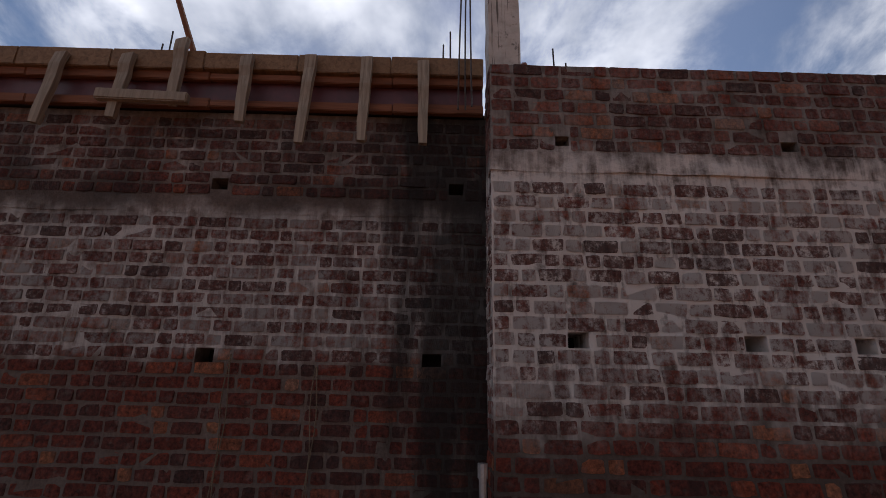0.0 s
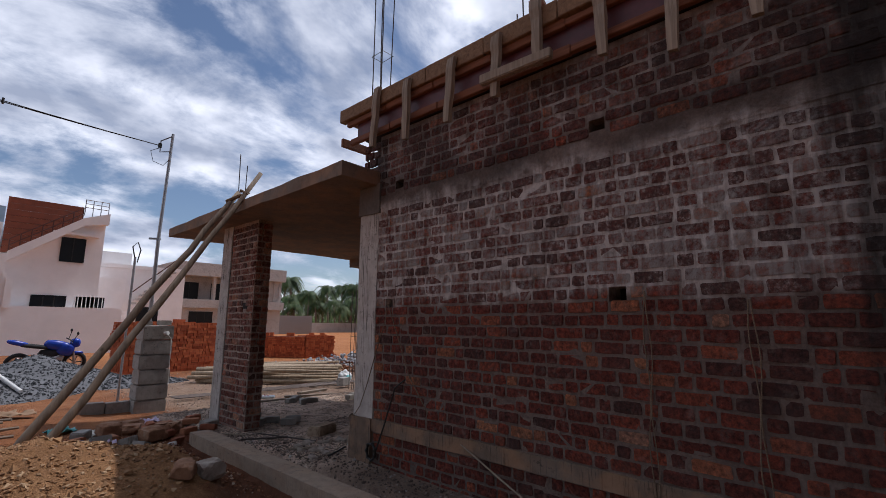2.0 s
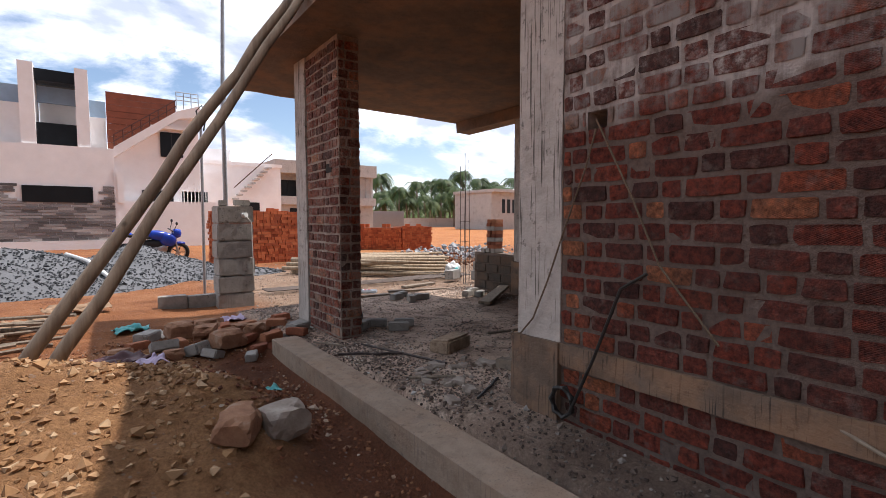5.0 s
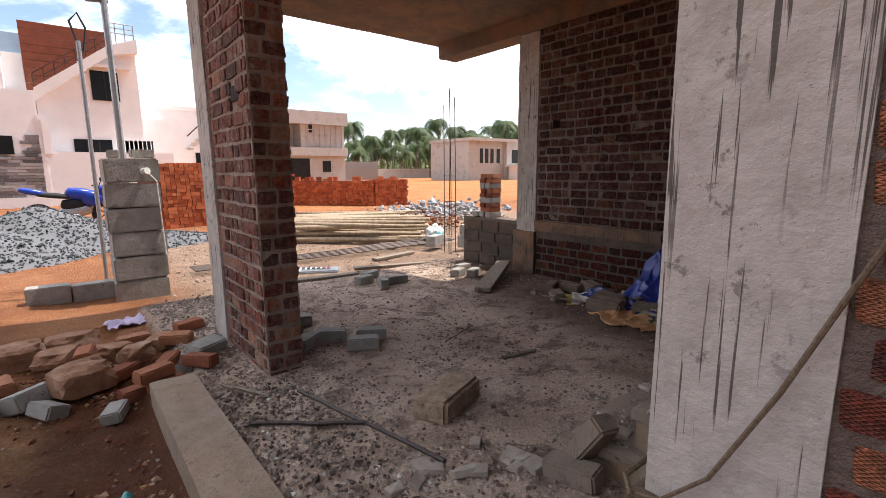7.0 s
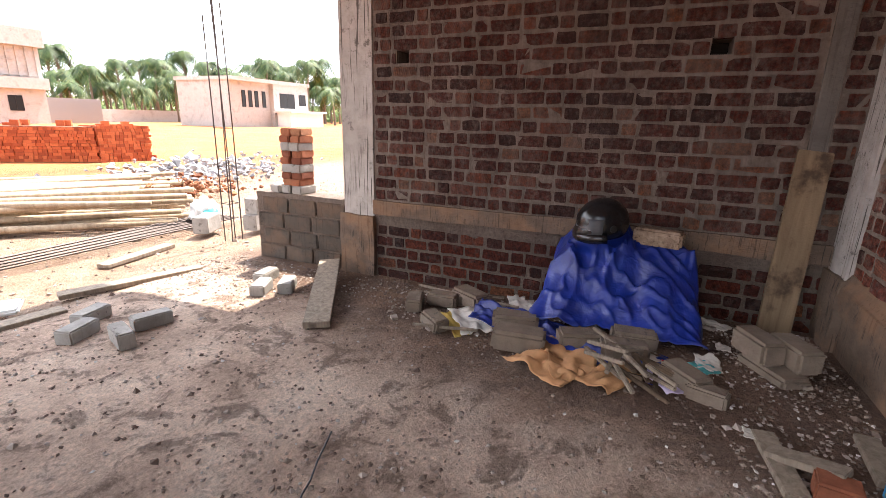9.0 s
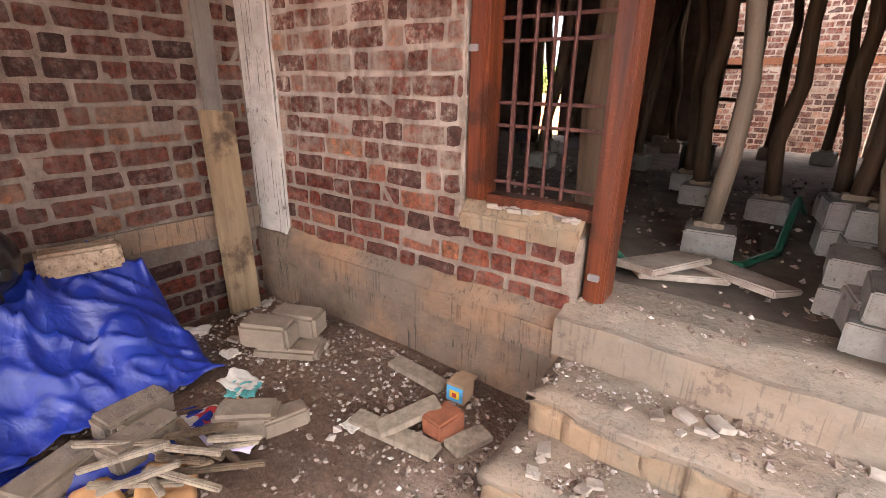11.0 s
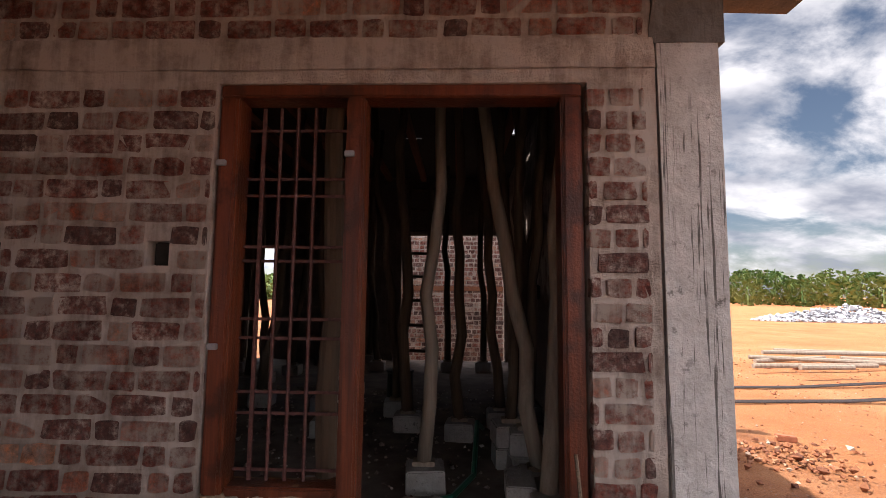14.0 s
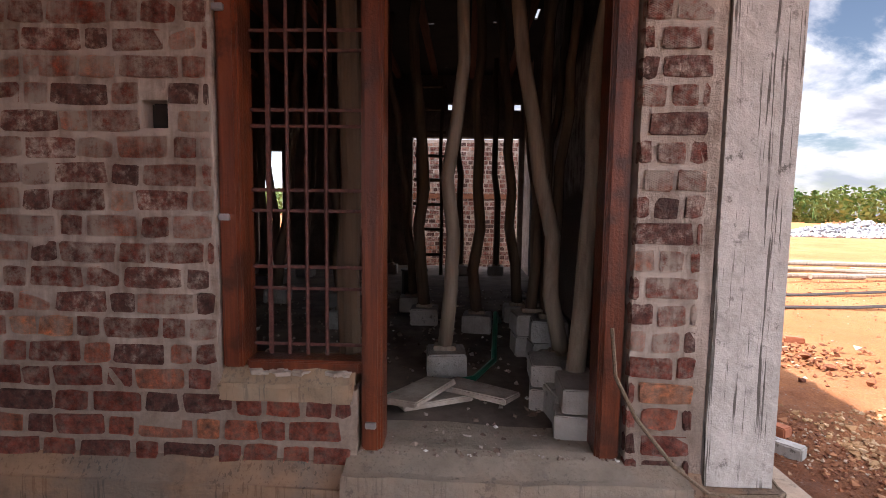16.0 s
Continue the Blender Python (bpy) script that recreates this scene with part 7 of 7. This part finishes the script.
window(MH, 6.2, 7.4, 1.4, 2.4, 32.98, 1)
for i in range(9):
    slab_part(MH, "stair_tread", (5.6 + i * 0.28, 32.2, 2.6 + i * 0.28), (5.9 + i * 0.28, 32.9, 2.72 + i * 0.28), "greywall")
part("stair_rail", rod([(5.6, 32.2, 3.4), (8.2, 32.2, 5.9)], 0.04, 6), MAT["iron"], MH)


def grey_house(name, x0, x1, y, depth, label):
    t = thing(name, label, "house")
    w = x1 - x0
    slab_part(t, "wall", (x0, y, -0.3), (x1, y + depth, 3.3), "greywall")
    slab_part(t, "floor_band", (x0 - 0.3, y - 0.6, 3.3), (x1 + 0.2, y + depth, 4.4), "greywall", "projecting balcony front")
    slab_part(t, "wall", (x0 + w * 0.55, y, 4.4), (x1, y + depth, 7.4), "greywall")
    slab_part(t, "wall", (x0, y + 2.6, 4.4), (x0 + w * 0.55, y + depth, 7.4), "greywall", "recessed balcony wall")
    slab_part(t, "pier", (x0, y - 0.4, 4.4), (x0 + 0.4, y + 0.2, 7.4), "greywall")
    slab_part(t, "pier", (x0 + w * 0.3, y - 0.4, 4.4), (x0 + w * 0.3 + 0.35, y + 0.2, 7.4), "greywall")
    slab_part(t, "roof_edge", (x0 - 0.4, y - 0.7, 7.4), (x1 + 0.3, y + depth, 9.1), "greywall", "deep bare parapet")
    slab_part(t, "recess", (x0 + w * 0.60, y - 0.05, 4.6), (x1 - 0.3, y - 0.001, 8.3), "greywall")
    for i in range(7):
        x = x0 + w * 0.62 + i * (w * 0.35) / 6
        slab_part(t, "screen_bar", (x - 0.05, y - 0.16, 4.5), (x + 0.05, y - 0.051, 8.3), "greywall")
    for i in range(6):
        slab_part(t, "screen_bar", (x0 + w * 0.6, y - 0.14, 4.6 + i * 0.7), (x1 - 0.3, y - 0.055, 4.7 + i * 0.7), "greywall")
    window(t, x0 + w * 0.36, x0 + w * 0.5, 4.6, 6.7, y + 2.57, 2)
    window(t, x0 + w * 0.08, x0 + w * 0.24, 4.6, 6.7, y + 2.57, 1)
    window(t, x0 + w * 0.12, x0 + w * 0.32, 1.0, 2.8, y - 0.02, 2)
    window(t, x0 + w * 0.42, x0 + w * 0.62, 0.0, 2.9, y - 0.02, 0)
    window(t, x0 + w * 0.76, x0 + w * 0.84, 1.2, 2.6, y - 0.02, 1)
    window(t, x0 + w * 0.62, x0 + w * 0.66, 6.4, 7.6, y - 0.06, 0)
    return t


gho = grey_house("grey_house", 17.0, 31.0, 60.0, 12, "bare grey two-storey house still unpainted")
slab_part(gho, "shed", (31.5, 61, -0.3), (37, 66, 2.6), "galv", "low corrugated shed")
FH = thing("far_house", "pale grey two-storey house with slit windows", "house")
slab_part(FH, "wall", (41.0, 45, -0.5), (47.5, 53, 5.0), "greywall")
slab_part(FH, "wall", (47.5, 44.4, -0.5), (54.0, 53, 5.0), "greywall")
slab_part(FH, "roof_edge", (40.8, 44.2, 5.0), (54.2, 53.2, 5.4), "greywall")
for x in (43.0, 44.0, 45.0, 46.2):
    window(FH, x, x + 0.45, 2.2, 4.0, 44.98, 0)
window(FH, 48.6, 51.2, 2.2, 3.9, 44.38, 1)
window(FH, 52.2, 53.4, 2.6, 3.9, 44.38, 1)
slab_part(FH, "shed", (47.5, 42.0, -0.5), (54.0, 44.0, 1.6), "whitewall", "white lean-to shed")
slab_part(FH, "shed_roof", (47.2, 41.6, 1.6), (54.4, 44.3, 1.85), "white")
bw = thing("boundary_wall", "long low pale boundary wall across the field", "wall")
slab_part(bw, "panel", (30, 70, -0.3), (70, 70.3, 1.6), "greywall")

# ---- palms and woods ----
k = Nodes("palm_leaf", 0.55)
MAT["palm"] = k.done(k.ramp(k.island, [(0.0, (0.020, 0.050, 0.012)), (0.6, (0.055, 0.11, 0.026)), (1.0, (0.14, 0.165, 0.05))]))
k = Nodes("wood_leaf", 0.7)
MAT["leaf"] = k.done(k.mix(k.step(k.noise(0.09, 4), 0.42, 0.6), k.ramp(k.island, [(0.0, (0.05, 0.10, 0.028)), (0.6, (0.11, 0.19, 0.055)), (1.0, (0.20, 0.26, 0.09))]), (0.20, 0.24, 0.08)))
MAT["trunk"] = plain_material("palm_trunk", (0.20, 0.16, 0.125), 0.9, 0, 0.35, 6)


def palm(seed, high):
    r = random.Random(seed)
    t = thing("coconut_palm", "tall coconut palm with drooping fronds", "palm", "coconut palms")
    lean_x, lean_y = r.uniform(-0.8, 0.8), r.uniform(-0.4, 0.4)
    pts = [(lean_x * s * s, lean_y * s * s, high * s) for s in np.linspace(0, 1, 6)]
    part("trunk", rod(pts, [0.24, 0.19, 0.17, 0.16, 0.15, 0.14], 7), MAT["trunk"], t)
    verts, faces = [], []
    for f in range(38):
        a, rise, l = r.uniform(0, 6.28), r.uniform(-0.3, 1.15), r.uniform(2.3, 3.4)
        d, side = Vector((math.cos(a), math.sin(a), 0)), Vector((-math.sin(a), math.cos(a), 0))
        spine = [Vector((lean_x, lean_y, high)) + d * l * s * (1 - 0.25 * s * max(rise, 0)) + Vector((0, 0, rise * l * s * 0.75 - 1.35 * l * s * s * 0.75)) for s in np.linspace(0.05, 1, 13)]
        for i, p in enumerate(spine[:-1]):
            w = 0.85 * math.sin(math.pi * min((i + 1.6) / 13.5, 1))
            for sg in (-1, 1):
                n0 = len(verts)
                tip = p + side * sg * w + (spine[i + 1] - p) * 1.3 + Vector((0, 0, -0.38 * w - r.uniform(0, 0.12)))
                verts += [tuple(p), tuple(spine[i + 1] * 0.75 + p * 0.25), tuple(tip)]
                faces.append((n0, n0 + 1, n0 + 2))
    me = bpy.data.meshes.new("fronds")
    me.from_pydata(verts, [], faces)
    me.materials.append(MAT["palm"])
    part("crown", me, None, t)
    return t


kinds = [palm(i, h) for i, h in enumerate((7.5, 6.2, 8.6, 5.2))]
r = random.Random(14)
spotp = []
for i in range(58):
    a = 0.50 + i * 0.0084 + r.uniform(-0.006, 0.006)
    d = r.uniform(82, 120)
    spotp.append((math.sin(a) * d - 1, math.cos(a) * d, r.uniform(0, 360), r.uniform(0.85, 1.3) * (d / 95)))
for i, (x, y, rz, s) in enumerate(spotp):
    m = pose(x, y, -0.3, 0, 0, rz) @ Matrix.Scale(s, 4)
    if i < 4:
        kinds[i].matrix_basis = m
    else:
        c = copy_thing(kinds[i % 4], m)
        c.scale = (s, s, s)


def woods(name, spots, label, seed, leaf=0.45):
    """Far woodland: many leaf clumps on a ragged line of crowns, as one mass."""
    r = random.Random(seed)
    verts, faces = [], []
    for x, y, h, w in spots:
        for _ in range(230):
            a, b, d = r.uniform(0, 6.28), r.uniform(-1.3, 1.57), r.uniform(0.45, 1.0) ** 0.6
            c = Vector((x + math.cos(a) * math.cos(b) * w * d, y + math.sin(a) * math.cos(b) * w * d, h * 0.45 + math.sin(b) * h * 0.5 * d))
            n0 = len(verts)
            u = Vector((r.gauss(0, 1), r.gauss(0, 1), r.gauss(0, 1))).normalized()
            v = u.orthogonal().normalized()
            s = leaf * r.uniform(0.6, 1.4)
            verts += [tuple(c + u * s), tuple(c + v * s * 0.7), tuple(c - u * s), tuple(c - v * s * 0.7)]
            faces.append((n0, n0 + 1, n0 + 2, n0 + 3))
        n0 = len(verts)
        for q in range(6):
            for zz, rr in ((0, 0.2), (h * 0.6, 0.12)):
                verts.append((x + math.cos(q * 1.047) * rr, y + math.sin(q * 1.047) * rr, zz - 0.3))
        faces += [(n0 + 2 * q, n0 + 2 * ((q + 1) % 6), n0 + 2 * ((q + 1) % 6) + 1, n0 + 2 * q + 1) for q in range(6)]
    me = bpy.data.meshes.new(name)
    me.from_pydata(verts, [], faces)
    me.materials.append(MAT["leaf"])
    tagged(new(name, me), label, "woods", kind="stuff")


r = random.Random(6)
sp = []
for i in range(150):
    a = radians(-92 - i * 0.6 - 90 + 60 + r.uniform(-0.4, 0.4))
    d = r.uniform(98, 128)
    sp.append((math.sin(a) * d, math.cos(a) * d, r.uniform(4.4, 7.4) * d / 110, r.uniform(2.4, 4.4)))
woods("far_woods", sp, "low green scrub woodland beyond the field", 1)
sp = []
for i in range(46):
    a = 0.44 + i * 0.0135
    d = r.uniform(120, 150)
    sp.append((math.sin(a) * d, math.cos(a) * d, r.uniform(3.2, 5.0), r.uniform(3, 4.4)))
woods("far_scrub", sp, "low green scrub behind the palms", 2, 0.5)
